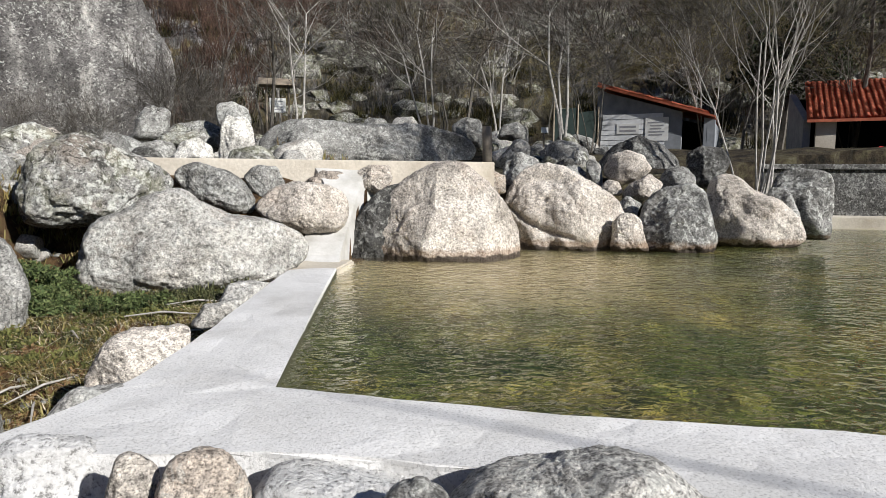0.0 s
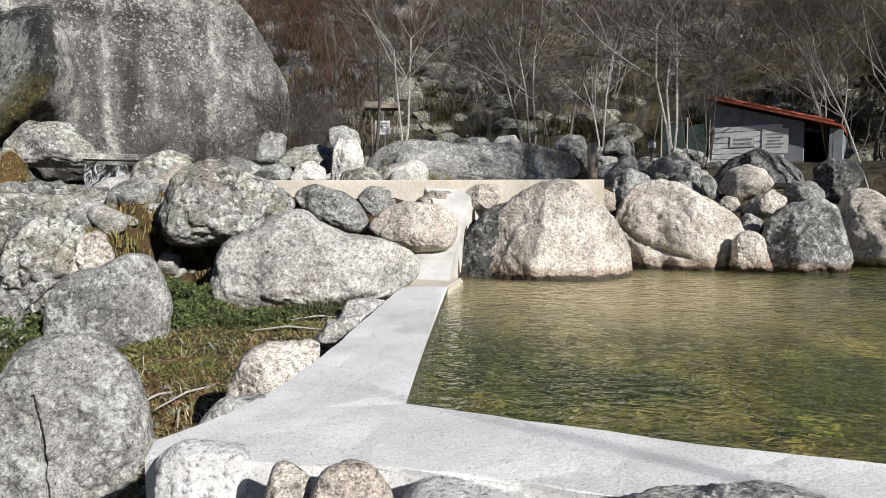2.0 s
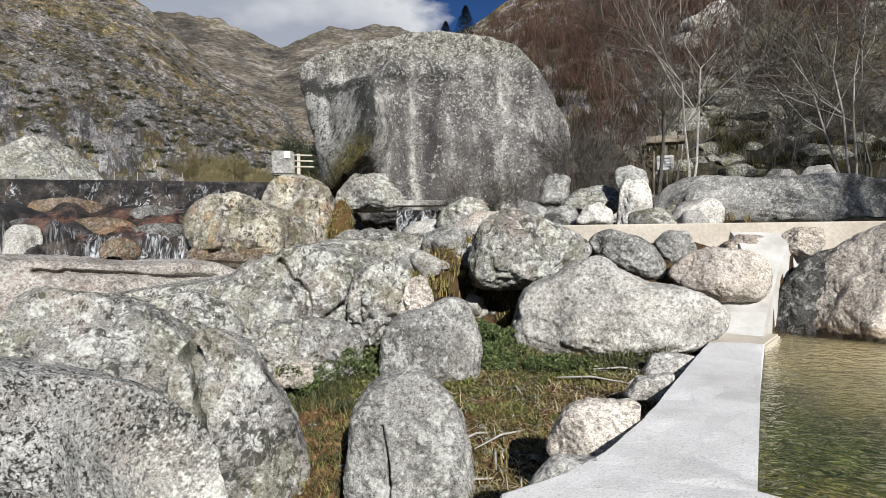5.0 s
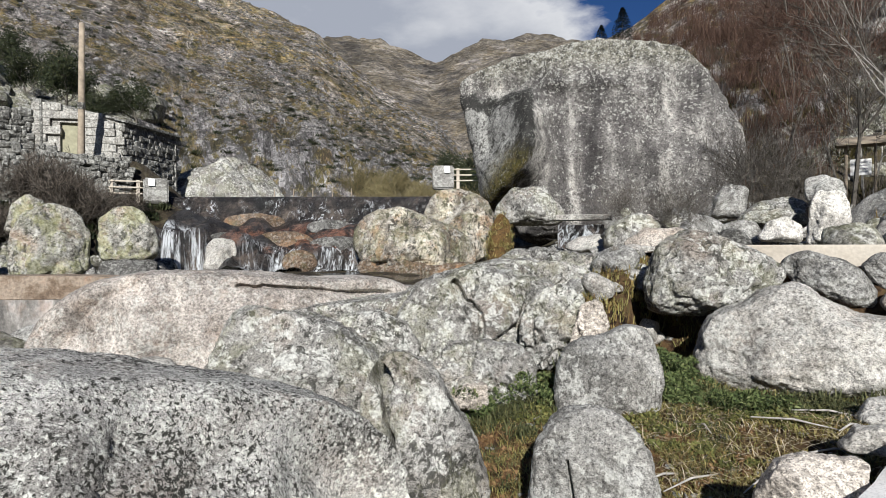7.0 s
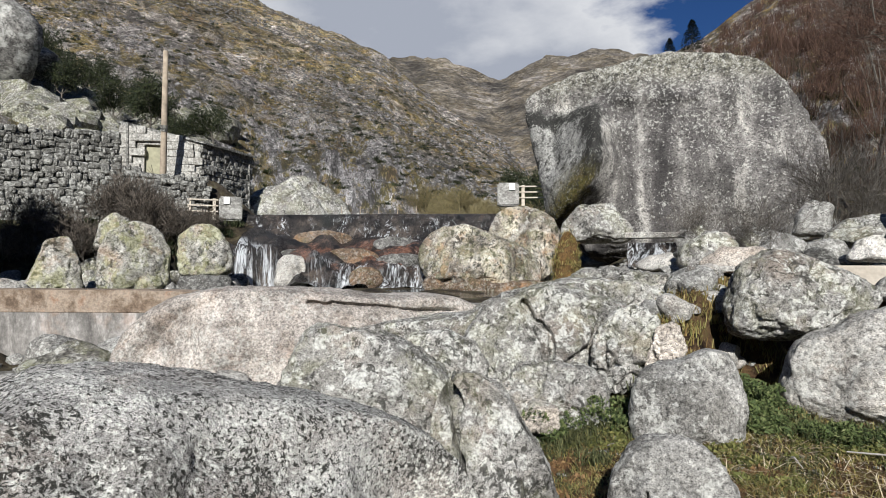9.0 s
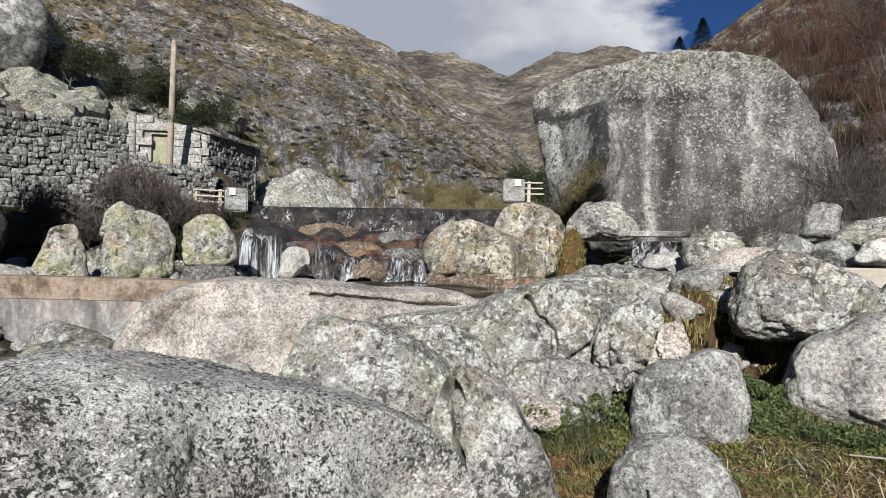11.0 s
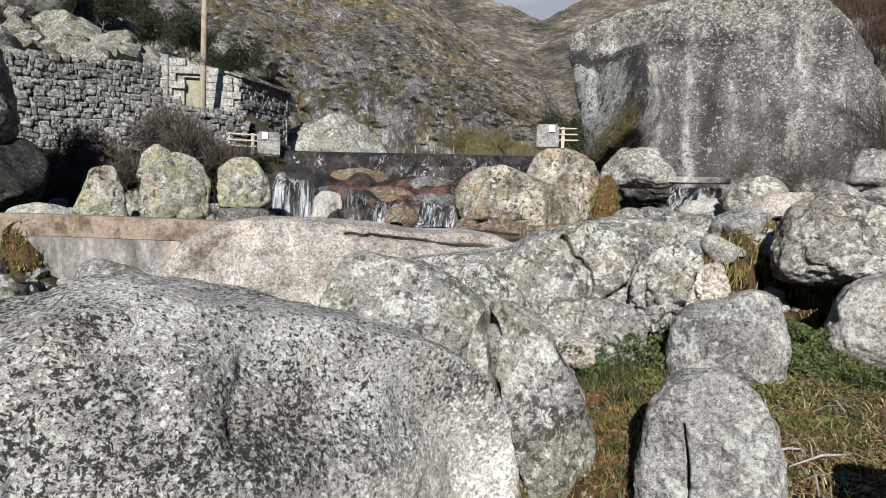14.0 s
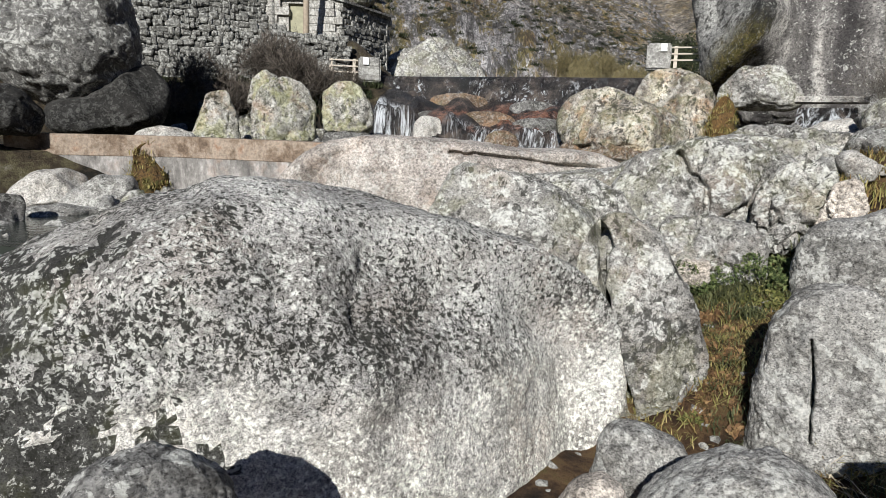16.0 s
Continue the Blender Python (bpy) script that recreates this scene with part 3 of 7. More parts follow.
def ground_height(x, y):
    """The near ground: the low ravine, the terraces, the river step and the banks."""
    r, az = np.hypot(x, y), np.degrees(np.arctan2(-x, y))
    left = smoothstep(20, 30, az) * (1 - smoothstep(110, 140, az))
    front = 1 - smoothstep(110, 150, np.abs(az))
    edge = profile(az, [-60, 8, 14, 20, 23, 27, 33, 44, 52, 60], [12.8, 12.8, 13.2, 13.0, 11.8, 10.6, 12.5, 17.0, 22.0, 24.0])
    rise = smoothstep(edge - 2.2, edge, r)
    z = -0.95 + front * rise * (left * 1.55 + (1 - left) * 2.35)
    z = z + front * (1 - left) * 1.5 * smoothstep(15, 34, r)
    late = 3.8 * (1 - smoothstep(52, 57, az))
    z = z + front * left * 3.0 * smoothstep(30.5 + late, 35 + late * 0.8, r) * smoothstep(20, 44, az)
    bank = smoothstep(54, 60, az) * (1 - smoothstep(110, 140, az))
    z = z + bank * 2.6 * smoothstep(35.5, 37.5, r)
    z = z + 0.7 * smoothstep(4.8, 9.3, y) * smoothstep(-6.5, -4.5, x) * (1 - smoothstep(-0.6, 0.4, x)) * (1 - rise)
    z = z - 0.75 * smoothstep(-1.9, -2.9, x) * (1 - smoothstep(4.6, 6.4, y)) * smoothstep(-1.0, 0.6, y) * (1 - smoothstep(7, 10, r))
    z = z - 1.1 * np.exp(-(((x + 3.75) / 0.42) ** 2 + ((y - 9.85) / 0.65) ** 2))
    return z + front * (1 - left) * 2.0 * smoothstep(36, 60, r)


def ground_far(x, y, z):
    r, az = np.hypot(x, y), np.degrees(np.arctan2(-x, y))
    n = rough(x, y, 140, 3.0) + 0.5 * np.abs(rough(x, y, 38, 7.0))
    spurs = [
        hill(r, az, 330, 48, [24, 29, 31, 33, 35.5, 38, 41, 43.7, 51, 55, 62, 75, 120, 150], [0, 6, 9, 11, 12.4, 13.6, 15.6, 17.9, 20.1, 21.3, 23, 24, 22, 8]),
        hill(r, az, 950, 300, [5, 19.5, 23.3, 28.2, 33, 38, 42.6, 48, 60, 70], [16.5, 17.0, 18.1, 18.0, 16.2, 18.0, 17.5, 17, 16, 0]),
        hill(r, az, 210, 44, [-150, -100, -60, -15, 0, 10, 15.9, 19, 23, 28], [6, 18, 22, 24, 23.4, 21.2, 17.4, 16.4, 9, 0]),
        hill(r, az, 80, 36, [57, 62, 68, 75, 90, 120], [0, 3, 9, 12.5, 14, 10]),
    ]
    top = spurs[0]
    for h in spurs[1:]:
        top = np.maximum(top, h)
    return z + top + n * smoothstep(55, 220, r) * 0.0165 * r * smoothstep(2, 30, top)


az_steps = np.radians(np.concatenate([np.arange(-62, 96, 0.4), np.arange(96, 298, 3.0)]))
r_steps = np.concatenate([np.arange(0.01, 14, 0.3), np.geomspace(14, 1900, 190)])
rr, aa = np.meshgrid(r_steps, az_steps)
gx, gy = -rr * np.sin(aa), rr * np.cos(aa)
gz = ground_far(gx, gy, ground_height(gx, gy))
gz += 0.14 * rough(gx, gy, 1.6, 1.0, 3) * (1 - smoothstep(20, 60, rr)) + 0.9 * rough(gx, gy, 10, 2.0, 4) * smoothstep(34, 70, rr)
POOL = [(-0.44, 4.19), (0.48, 9.8), (0.3, 10.6), (1.3, 12.2), (5.0, 14.0), (10.0, 15.0), (16.0, 18.5), (24, 19), (30, 8), (20, -5), (6.8, 0.85), (2.78, 2.63), (1.22, 3.3), (0.32, 3.8)]


def inside(poly, x, y):
    hit = np.zeros(np.shape(x), bool)
    for (x0, y0), (x1, y1) in zip(poly, poly[1:] + poly[:1]):
        cross = (y0 > y) != (y1 > y)
        hit ^= cross & (x < (x1 - x0) * (y - y0) / (y1 - y0 + 1e-9) + x0)
    return hit


gz = np.where(inside(POOL, gx, gy), np.minimum(gz, -1.6), gz)
na, nr = rr.shape
verts = np.stack([gx, gy, gz], -1).reshape(-1, 3)
faces = [(i * nr + j, i * nr + j + 1, ((i + 1) % na) * nr + j + 1, ((i + 1) % na) * nr + j) for i in range(na) for j in range(nr - 1)]
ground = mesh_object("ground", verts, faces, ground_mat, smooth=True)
tagged(ground, "rough valley ground with soil, scrub and rocky slopes", "ground", kind="structure")


def height_at(x, y):
    """The ground's height under a point, off the polar sheet."""
    r, az = math.hypot(x, y), math.atan2(-x, y)
    i = int(np.argmin(np.abs((az_steps - az + math.pi) % (2 * math.pi) - math.pi)))
    return float(np.interp(r, r_steps, gz[i]))


def prism(poly, z0, z1, bevel=0.0, cuts=0):
    bm = bmesh.new()
    low = [bm.verts.new((x, y, z0)) for x, y in poly]
    top = [bm.verts.new((x, y, z1)) for x, y in poly]
    bm.faces.new(top)
    bm.faces.new(low[::-1])
    edges = []
    n = len(poly)
    for i in range(n):
        bm.faces.new((low[i], low[(i + 1) % n], top[(i + 1) % n], top[i]))
    if bevel:
        bm.edges.ensure_lookup_table()
        rim = [e for e in bm.edges if all(v in top for v in e.verts)]
        bmesh.ops.bevel(bm, geom=rim, offset=bevel, segments=3, affect="EDGES", profile=0.6)
    bmesh.ops.recalc_face_normals(bm, faces=bm.faces)
    return bm


WALL = [(-0.44, 4.19), (0.48, 9.8), (-0.27, 9.65), (-0.72, 7.3), (-1.07, 5.5), (-1.28, 4.6), (-1.5, 4.1), (-1.72, 3.9), (-1.86, 3.7), (-1.83, 3.5), (-1.6, 3.4), (-1.2, 3.35), (-0.8, 3.27), (-0.45, 3.2), (0.1, 3.0), (0.6, 2.75), (1.38, 2.3), (3.0, 1.4), (6.5, -0.3), (6.9, 0.85), (2.78, 2.63), (1.22, 3.3), (0.32, 3.8)]
bm = prism(WALL[::-1], -1.7, 0.0, 0.035)
bmesh.ops.triangulate(bm, faces=[f for f in bm.faces if len(f.verts) > 4])
for _ in range(3):
    bmesh.ops.subdivide_edges(bm, edges=[e for e in bm.edges if e.calc_length() > 0.3], cuts=1, use_grid_fill=False)
    bmesh.ops.triangulate(bm, faces=[f for f in bm.faces if len(f.verts) > 4])
for v in bm.verts:
    k = 0.015 * noise.noise(v.co * 2.2) + 0.012 * noise.noise(v.co * 7)
    v.co.z += k if v.co.z > -0.2 else 0
    v.co.y += 0.05 * noise.noise(v.co * 3) if v.co.z < -0.01 and v.co.y < 4 else 0
pool_wall = part("wall_pool", bm, concrete)
pool_wall.data.materials.append(pool_concrete)
for f in pool_wall.data.polygons:
    q = f.center + f.normal * 0.12
    if abs(f.normal.z) < 0.8 and bool(inside(POOL, np.array(q.x), np.array(q.y))):
        f.material_index = 1
tagged(pool_wall, "broad low whitish concrete wall round the pool", "wall", kind="structure")
bed = part("pool_floor", prism(POOL[::-1], -1.5, -0.75), pool_bed)
tagged(bed, "greenish-brown stony pool bed under clear water", "pool floor", kind="structure")
bm = bmesh.new()
for_water = [(-0.5, 4.13), (0.42, 9.83)] + POOL[2:10] + [(6.8, 0.8), (2.76, 2.57), (1.2, 3.24), (0.3, 3.74)]
bm.faces.new([bm.verts.new((x, y, -0.1)) for x, y in for_water[::-1]])
bmesh.ops.recalc_face_normals(bm, faces=bm.faces)
water = part("water", bm, pool_water)
water.visible_shadow = False
tagged(water, "clear rippled greenish pool water", "water", kind="structure")

# concrete channel across the terrace
shelf = part("wall_channel", prism([(-3.2, 12.75), (3.9, 12.3), (4.2, 13.3), (-3.0, 13.9)], 0.2, 1.72, 0.03), cream_concrete)
tagged(shelf, "cream concrete channel wall behind the boulders", "wall", kind="structure")


rock("boulder", (2.73, 11.97, 0.37), -15, 1.24, 0.85, 1, granite_shore,
     (1.47, 1.38, 1.31, 1.30, 1.37, 1.34, 1.30, 1.26, 1.28, 1.30, 1.40, 1.61, 1.69, 1.31, 1.11, 1.06, 1.11, 1.30, 1.55, 1.59),
     "large pale granite boulder rising from the pool water")
# added dark boulder: fills in for the big boulder's shaded side and gap
rock("boulder", (1.55, 11.91, 0.33), -9, 0.35, 0.90, 2, granite_dark,
     (0.64, 0.68, 0.68, 0.76, 0.99, 0.84, 0.71, 0.63, 0.58, 0.57, 0.62, 0.72, 0.91, 0.81, 0.72, 0.71, 0.77, 0.82, 0.67, 0.62),
     "dark filler boulder for the shaded gap beside the white chute")
rock("boulder", (5.65, 12.94, 0.49), -25, 0.95, 0.85, 3, granite_shore,
     (1.41, 1.35, 1.16, 1.10, 1.11, 1.23, 1.33, 1.37, 1.33, 1.30, 1.25, 1.34, 1.60, 1.33, 1.11, 1.05, 1.07, 1.20, 1.51, 1.39),
     "pale cream granite boulder with a diagonal crack at the water", cracks=((-1.14, 0.31, -0.69, 0.01, 0.06, 0.15), (-0.69, 0.01, -0.33, -0.20, 0.06, 0.15), (-0.33, -0.20, 0.27, -0.33, 0.06, 0.15),), level=6)
rock("boulder", (6.70, 11.79, 0.23), -31, 0.35, 0.90, 4, granite_shore,
     (0.34, 0.33, 0.36, 0.41, 0.45, 0.47, 0.47, 0.44, 0.40, 0.35, 0.34, 0.37, 0.45, 0.46, 0.41, 0.40, 0.40, 0.44, 0.52, 0.39),
     "small tan boulder at the waterline")
rock("boulder", (7.89, 11.87, 0.42), -35, 0.77, 0.85, 5, granite_shore_dark,
     (0.77, 0.76, 0.80, 0.90, 0.94, 0.88, 0.86, 0.84, 0.82, 0.79, 0.78, 0.85, 1.05, 0.98, 0.81, 0.76, 0.79, 0.84, 0.92, 0.88),
     "dark grey boulder at the waterline")
rock("boulder", (10.18, 12.38, 0.50), -41, 0.87, 0.90, 6, granite_shore,
     (1.07, 0.86, 0.78, 0.68, 0.66, 0.76, 1.07, 1.25, 1.16, 1.04, 0.96, 0.97, 1.10, 0.92, 0.79, 0.76, 0.78, 0.88, 1.13, 1.25),
     "grey-brown boulder sloping into the pool")
rock("boulder", (12.39, 13.08, 0.83), -44, 0.62, 0.80, 7, granite_shore_dark,
     (0.65, 0.68, 0.80, 0.90, 0.90, 0.88, 0.95, 0.96, 0.87, 0.79, 0.69, 0.68, 0.74, 0.91, 0.99, 0.90, 0.92, 1.03, 0.78, 0.67),
     "dark grey boulder at the pool bank")
rock("boulder", (11.22, 12.53, 0.53), -43, 0.40, 0.90, 8, granite_shore_dark,
     (0.42, 0.41, 0.41, 0.46, 0.58, 0.70, 0.73, 0.61, 0.58, 0.47, 0.43, 0.44, 0.50, 0.62, 0.59, 0.62, 0.62, 0.69, 0.62, 0.47),
     "pointed grey boulder on the pool bank")
rock("boulder", (7.93, 14.02, 1.68), -31, 0.54, 0.90, 9, granite_warm,
     (0.60, 0.53, 0.51, 0.45, 0.43, 0.45, 0.43, 0.45, 0.51, 0.50, 0.55, 0.56, 0.51, 0.50, 0.47, 0.41, 0.40, 0.44, 0.46, 0.52),
     "rounded pale boulder on top of a stack")
rock("boulder", (8.03, 13.37, 1.17), -32, 0.42, 0.90, 10, granite_warm,
     (0.39, 0.44, 0.39, 0.37, 0.39, 0.31, 0.28, 0.28, 0.30, 0.36, 0.43, 0.51, 0.39, 0.34, 0.32, 0.29, 0.28, 0.31, 0.39, 0.39),
     "rounded tan boulder within a stack")
rock("boulder", (9.29, 13.86, 1.36), -35, 0.39, 0.90, 11, granite_grey,
     (0.42, 0.42, 0.39, 0.40, 0.40, 0.37, 0.39, 0.42, 0.42, 0.44, 0.45, 0.47, 0.43, 0.42, 0.35, 0.34, 0.35, 0.41, 0.52, 0.44),
     "rounded grey boulder in a bank pile")
rock("boulder", (7.39, 12.93, 0.76), -31, 0.23, 0.90, 12, granite_grey,
     (0.24, 0.28, 0.24, 0.22, 0.23, 0.26, 0.27, 0.24, 0.24, 0.26, 0.24, 0.23, 0.24, 0.28, 0.25, 0.24, 0.25, 0.28, 0.24, 0.22),
     "small grey boulder in a bank pile")
rock("boulder", (7.27, 14.39, 1.51), -28, 0.21, 0.90, 13, granite_grey,
     (0.19, 0.19, 0.22, 0.23, 0.27, 0.38, 0.40, 0.37, 0.27, 0.21, 0.18, 0.18, 0.19, 0.23, 0.34, 0.37, 0.39, 0.39, 0.26, 0.21),
     "upright grey boulder in a bank pile")
rock("boulder", (5.25, 14.33, 1.51), -21, 0.48, 0.90, 14, granite_grey,
     (0.57, 0.53, 0.54, 0.51, 0.49, 0.52, 0.50, 0.46, 0.47, 0.43, 0.43, 0.48, 0.61, 0.58, 0.52, 0.51, 0.44, 0.40, 0.41, 0.46),
     "rounded grey boulder behind the pool")
rock("boulder", (4.11, 12.95, 1.28), -19, 0.27, 0.90, 15, granite_orange,
     (0.27, 0.28, 0.30, 0.26, 0.26, 0.29, 0.29, 0.27, 0.28, 0.32, 0.31, 0.26, 0.24, 0.25, 0.29, 0.31, 0.28, 0.28, 0.32, 0.28),
     "small orange-brown boulder wedged between larger ones")
rock("boulder", (6.91, 14.81, 1.40), -26, 0.40, 0.90, 16, granite_grey,
     (0.39, 0.39, 0.34, 0.34, 0.36, 0.37, 0.35, 0.36, 0.42, 0.53, 0.44, 0.40, 0.36, 0.30, 0.28, 0.29, 0.33, 0.45, 0.49, 0.41),
     "low grey boulder behind the pool")
rock("boulder", (10.68, 17.95, 2.00), -32, 1.06, 0.90, 17, granite_dark,
     (1.20, 0.96, 0.87, 0.77, 0.75, 0.81, 0.76, 0.78, 0.90, 1.00, 1.20, 1.37, 0.96, 0.69, 0.58, 0.55, 0.58, 0.66, 0.92, 1.31),
     "dark boulder in front of the shed")
rock("boulder", (10.83, 14.83, 1.75), -37, 0.45, 0.90, 18, granite_dark,
     (0.54, 0.61, 0.61, 0.65, 0.58, 0.57, 0.61, 0.59, 0.61, 0.54, 0.52, 0.58, 0.66, 0.64, 0.63, 0.57, 0.57, 0.64, 0.55, 0.51),
     "rough dark boulder behind the bank pile")
rock("boulder", (7.45, 13.84, 1.17), -30, 0.27, 0.90, 19, granite_warm,
     (0.24, 0.22, 0.22, 0.23, 0.21, 0.21, 0.23, 0.24, 0.23, 0.25, 0.30, 0.25, 0.22, 0.22, 0.22, 0.20, 0.20, 0.21, 0.27, 0.30),
     "small pale boulder in a bank pile")
rock("boulder", (-3.17, 10.63, 1.26), 15, 0.85, 0.85, 20, granite_lichen,
     (1.24, 1.01, 0.79, 0.70, 0.69, 0.72, 0.76, 0.79, 0.82, 0.82, 0.86, 0.94, 0.97, 0.82, 0.72, 0.67, 0.66, 0.67, 0.77, 0.94),
     "large lichen-covered boulder leaning on a slab")
rock("boulder", (-1.74, 10.05, 0.31), 8, 0.89, 0.80, 21, granite_pale,
     (1.85, 1.29, 0.88, 0.77, 0.75, 0.87, 0.91, 0.95, 1.00, 1.25, 1.38, 1.48, 1.11, 0.84, 0.73, 0.68, 0.71, 0.82, 1.04, 1.52),
     "long sloping pale granite slab boulder")
rock("boulder", (-1.45, 12.05, 1.17), 5, 0.58, 0.90, 22, granite_grey,
     (0.58, 0.49, 0.41, 0.39, 0.38, 0.39, 0.45, 0.57, 0.68, 0.73, 0.56, 0.48, 0.42, 0.36, 0.35, 0.37, 0.44, 0.59, 0.79, 0.72),
     "grey boulder below the concrete channel")
rock("boulder", (-0.61, 12.30, 1.26), 1, 0.29, 0.90, 23, granite_grey,
     (0.36, 0.33, 0.34, 0.39, 0.35, 0.34, 0.36, 0.36, 0.37, 0.40, 0.32, 0.30, 0.30, 0.32, 0.39, 0.40, 0.36, 0.37, 0.36, 0.34),
     "dark-edged boulder below the concrete channel")
rock("boulder", (0.09, 11.58, 0.83), -2, 0.65, 0.90, 24, granite_warm,
     (0.78, 0.74, 0.65, 0.55, 0.48, 0.46, 0.49, 0.54, 0.64, 0.75, 0.86, 0.71, 0.63, 0.51, 0.47, 0.47, 0.50, 0.56, 0.70, 0.79),
     "rounded tan boulder beside the white chute")
rock("boulder", (0.54, 12.47, 1.33), -4, 0.31, 0.90, 25, granite_warm,
     (0.30, 0.37, 0.29, 0.22, 0.19, 0.18, 0.20, 0.21, 0.22, 0.26, 0.37, 0.34, 0.28, 0.22, 0.18, 0.18, 0.18, 0.21, 0.29, 0.28),
     "small boulder under the channel lip")
rock("boulder", (1.44, 12.47, 1.37), -8, 0.36, 0.90, 26, granite_warm,
     (0.39, 0.38, 0.42, 0.32, 0.28, 0.27, 0.28, 0.29, 0.31, 0.37, 0.50, 0.38, 0.32, 0.29, 0.27, 0.28, 0.33, 0.34, 0.33, 0.36),
     "cream boulder at the head of the chute")
rock("boulder", (-1.53, 19.54, 2.37), 3, 0.42, 0.70, 27, granite_white,
     (0.50, 0.51, 0.59, 0.70, 0.81, 0.77, 0.82, 0.68, 0.57, 0.49, 0.48, 0.53, 0.64, 0.87, 0.73, 0.69, 0.72, 0.85, 0.64, 0.53),
     "standing white granite stone")
rock("boulder", (-1.65, 20.18, 3.16), 4, 0.41, 0.90, 28, granite_grey,
     (0.52, 0.49, 0.50, 0.45, 0.44, 0.48, 0.48, 0.53, 0.57, 0.50, 0.48, 0.50, 0.50, 0.51, 0.44, 0.42, 0.45, 0.54, 0.58, 0.54),
     "cap stone leaning behind the standing stone")
rock("boulder", (-2.57, 18.45, 2.05), 7, 0.44, 0.90, 29, granite_white,
     (0.48, 0.49, 0.41, 0.39, 0.40, 0.37, 0.36, 0.39, 0.43, 0.43, 0.47, 0.59, 0.46, 0.34, 0.30, 0.29, 0.31, 0.37, 0.51, 0.53),
     "rounded white stone on the channel terrace")
rock("boulder", (-0.78, 19.09, 1.93), 1, 0.23, 0.90, 30, granite_white,
     (0.30, 0.23, 0.19, 0.18, 0.19, 0.22, 0.29, 0.27, 0.23, 0.22, 0.23, 0.28, 0.28, 0.21, 0.18, 0.18, 0.19, 0.22, 0.31, 0.29),
     "small white stone by the standing stone")
rock("boulder", (2.80, 23.87, 2.45), -8, 1.44, 0.70, 31, granite_grey,
     (4.22, 2.82, 1.60, 1.19, 1.04, 1.00, 1.05, 1.25, 1.79, 3.14, 3.83, 3.11, 1.62, 1.20, 1.02, 0.95, 1.00, 1.16, 1.61, 2.79),
     "long low flat-topped granite outcrop")
rock("boulder", (-5.54, 15.22, 1.99), 19, 0.56, 0.90, 32, granite_lichen,
     (0.66, 0.68, 0.60, 0.56, 0.55, 0.48, 0.46, 0.46, 0.49, 0.57, 0.64, 0.72, 0.68, 0.47, 0.40, 0.38, 0.40, 0.46, 0.63, 0.71),
     "low lichened boulder on the terrace")
rock("boulder", (-4.95, 19.54, 2.37), 13, 0.35, 0.90, 33, granite_grey,
     (0.39, 0.38, 0.32, 0.28, 0.27, 0.29, 0.31, 0.29, 0.29, 0.32, 0.38, 0.44, 0.38, 0.27, 0.22, 0.21, 0.22, 0.26, 0.35, 0.44),
     "grey boulder on the terrace")
rock("boulder", (-2.95, 20.90, 2.56), 7, 0.67, 0.90, 34, granite_lichen,
     (0.90, 0.96, 0.81, 0.69, 0.56, 0.50, 0.50, 0.55, 0.63, 0.74, 0.94, 1.06, 0.75, 0.54, 0.47, 0.43, 0.45, 0.53, 0.73, 0.94),
     "lichened boulder on the terrace")
rock("boulder", (-4.50, 23.67, 3.15), 10, 0.48, 0.90, 35, granite_grey,
     (0.55, 0.59, 0.72, 0.71, 0.65, 0.67, 0.64, 0.56, 0.54, 0.57, 0.56, 0.62, 0.76, 0.70, 0.59, 0.56, 0.59, 0.68, 0.65, 0.56),
     "grey boulder at the foot of the giant rock")
rock("boulder", (-3.66, 19.30, 2.04), 10, 0.38, 0.90, 36, granite_grey,
     (0.52, 0.53, 0.50, 0.41, 0.38, 0.36, 0.35, 0.38, 0.46, 0.50, 0.51, 0.56, 0.52, 0.38, 0.32, 0.30, 0.32, 0.37, 0.50, 0.57),
     "grey boulder on the terrace")
rock("boulder", (-0.81, 8.55, -0.16), 3, 0.28, 0.90, 37, granite_pale,
     (0.29, 0.37, 0.28, 0.22, 0.20, 0.18, 0.18, 0.20, 0.25, 0.27, 0.29, 0.35, 0.28, 0.21, 0.18, 0.18, 0.19, 0.23, 0.25, 0.26),
     "pale stone set beside the concrete wall")
rock("boulder", (-1.01, 7.22, -0.14), 5, 0.22, 0.90, 38, granite_pale,
     (0.23, 0.24, 0.28, 0.20, 0.16, 0.14, 0.14, 0.16, 0.20, 0.21, 0.24, 0.32, 0.22, 0.16, 0.13, 0.13, 0.14, 0.16, 0.23, 0.25),
     "pale stone set beside the concrete wall")
rock("boulder", (-1.49, 5.53, -0.17), 12, 0.29, 0.90, 39, granite_warm,
     (0.43, 0.43, 0.47, 0.37, 0.32, 0.31, 0.30, 0.31, 0.32, 0.33, 0.36, 0.42, 0.41, 0.35, 0.34, 0.36, 0.31, 0.29, 0.30, 0.35),
     "rounded stone set beside the concrete wall")
rock("boulder", (-1.55, 4.39, -0.16), 16, 0.21, 0.90, 40, granite_pale,
     (0.28, 0.27, 0.27, 0.20, 0.18, 0.17, 0.19, 0.19, 0.19, 0.21, 0.25, 0.29, 0.24, 0.23, 0.18, 0.15, 0.15, 0.16, 0.20, 0.28),
     "rough stone under the wall corner")
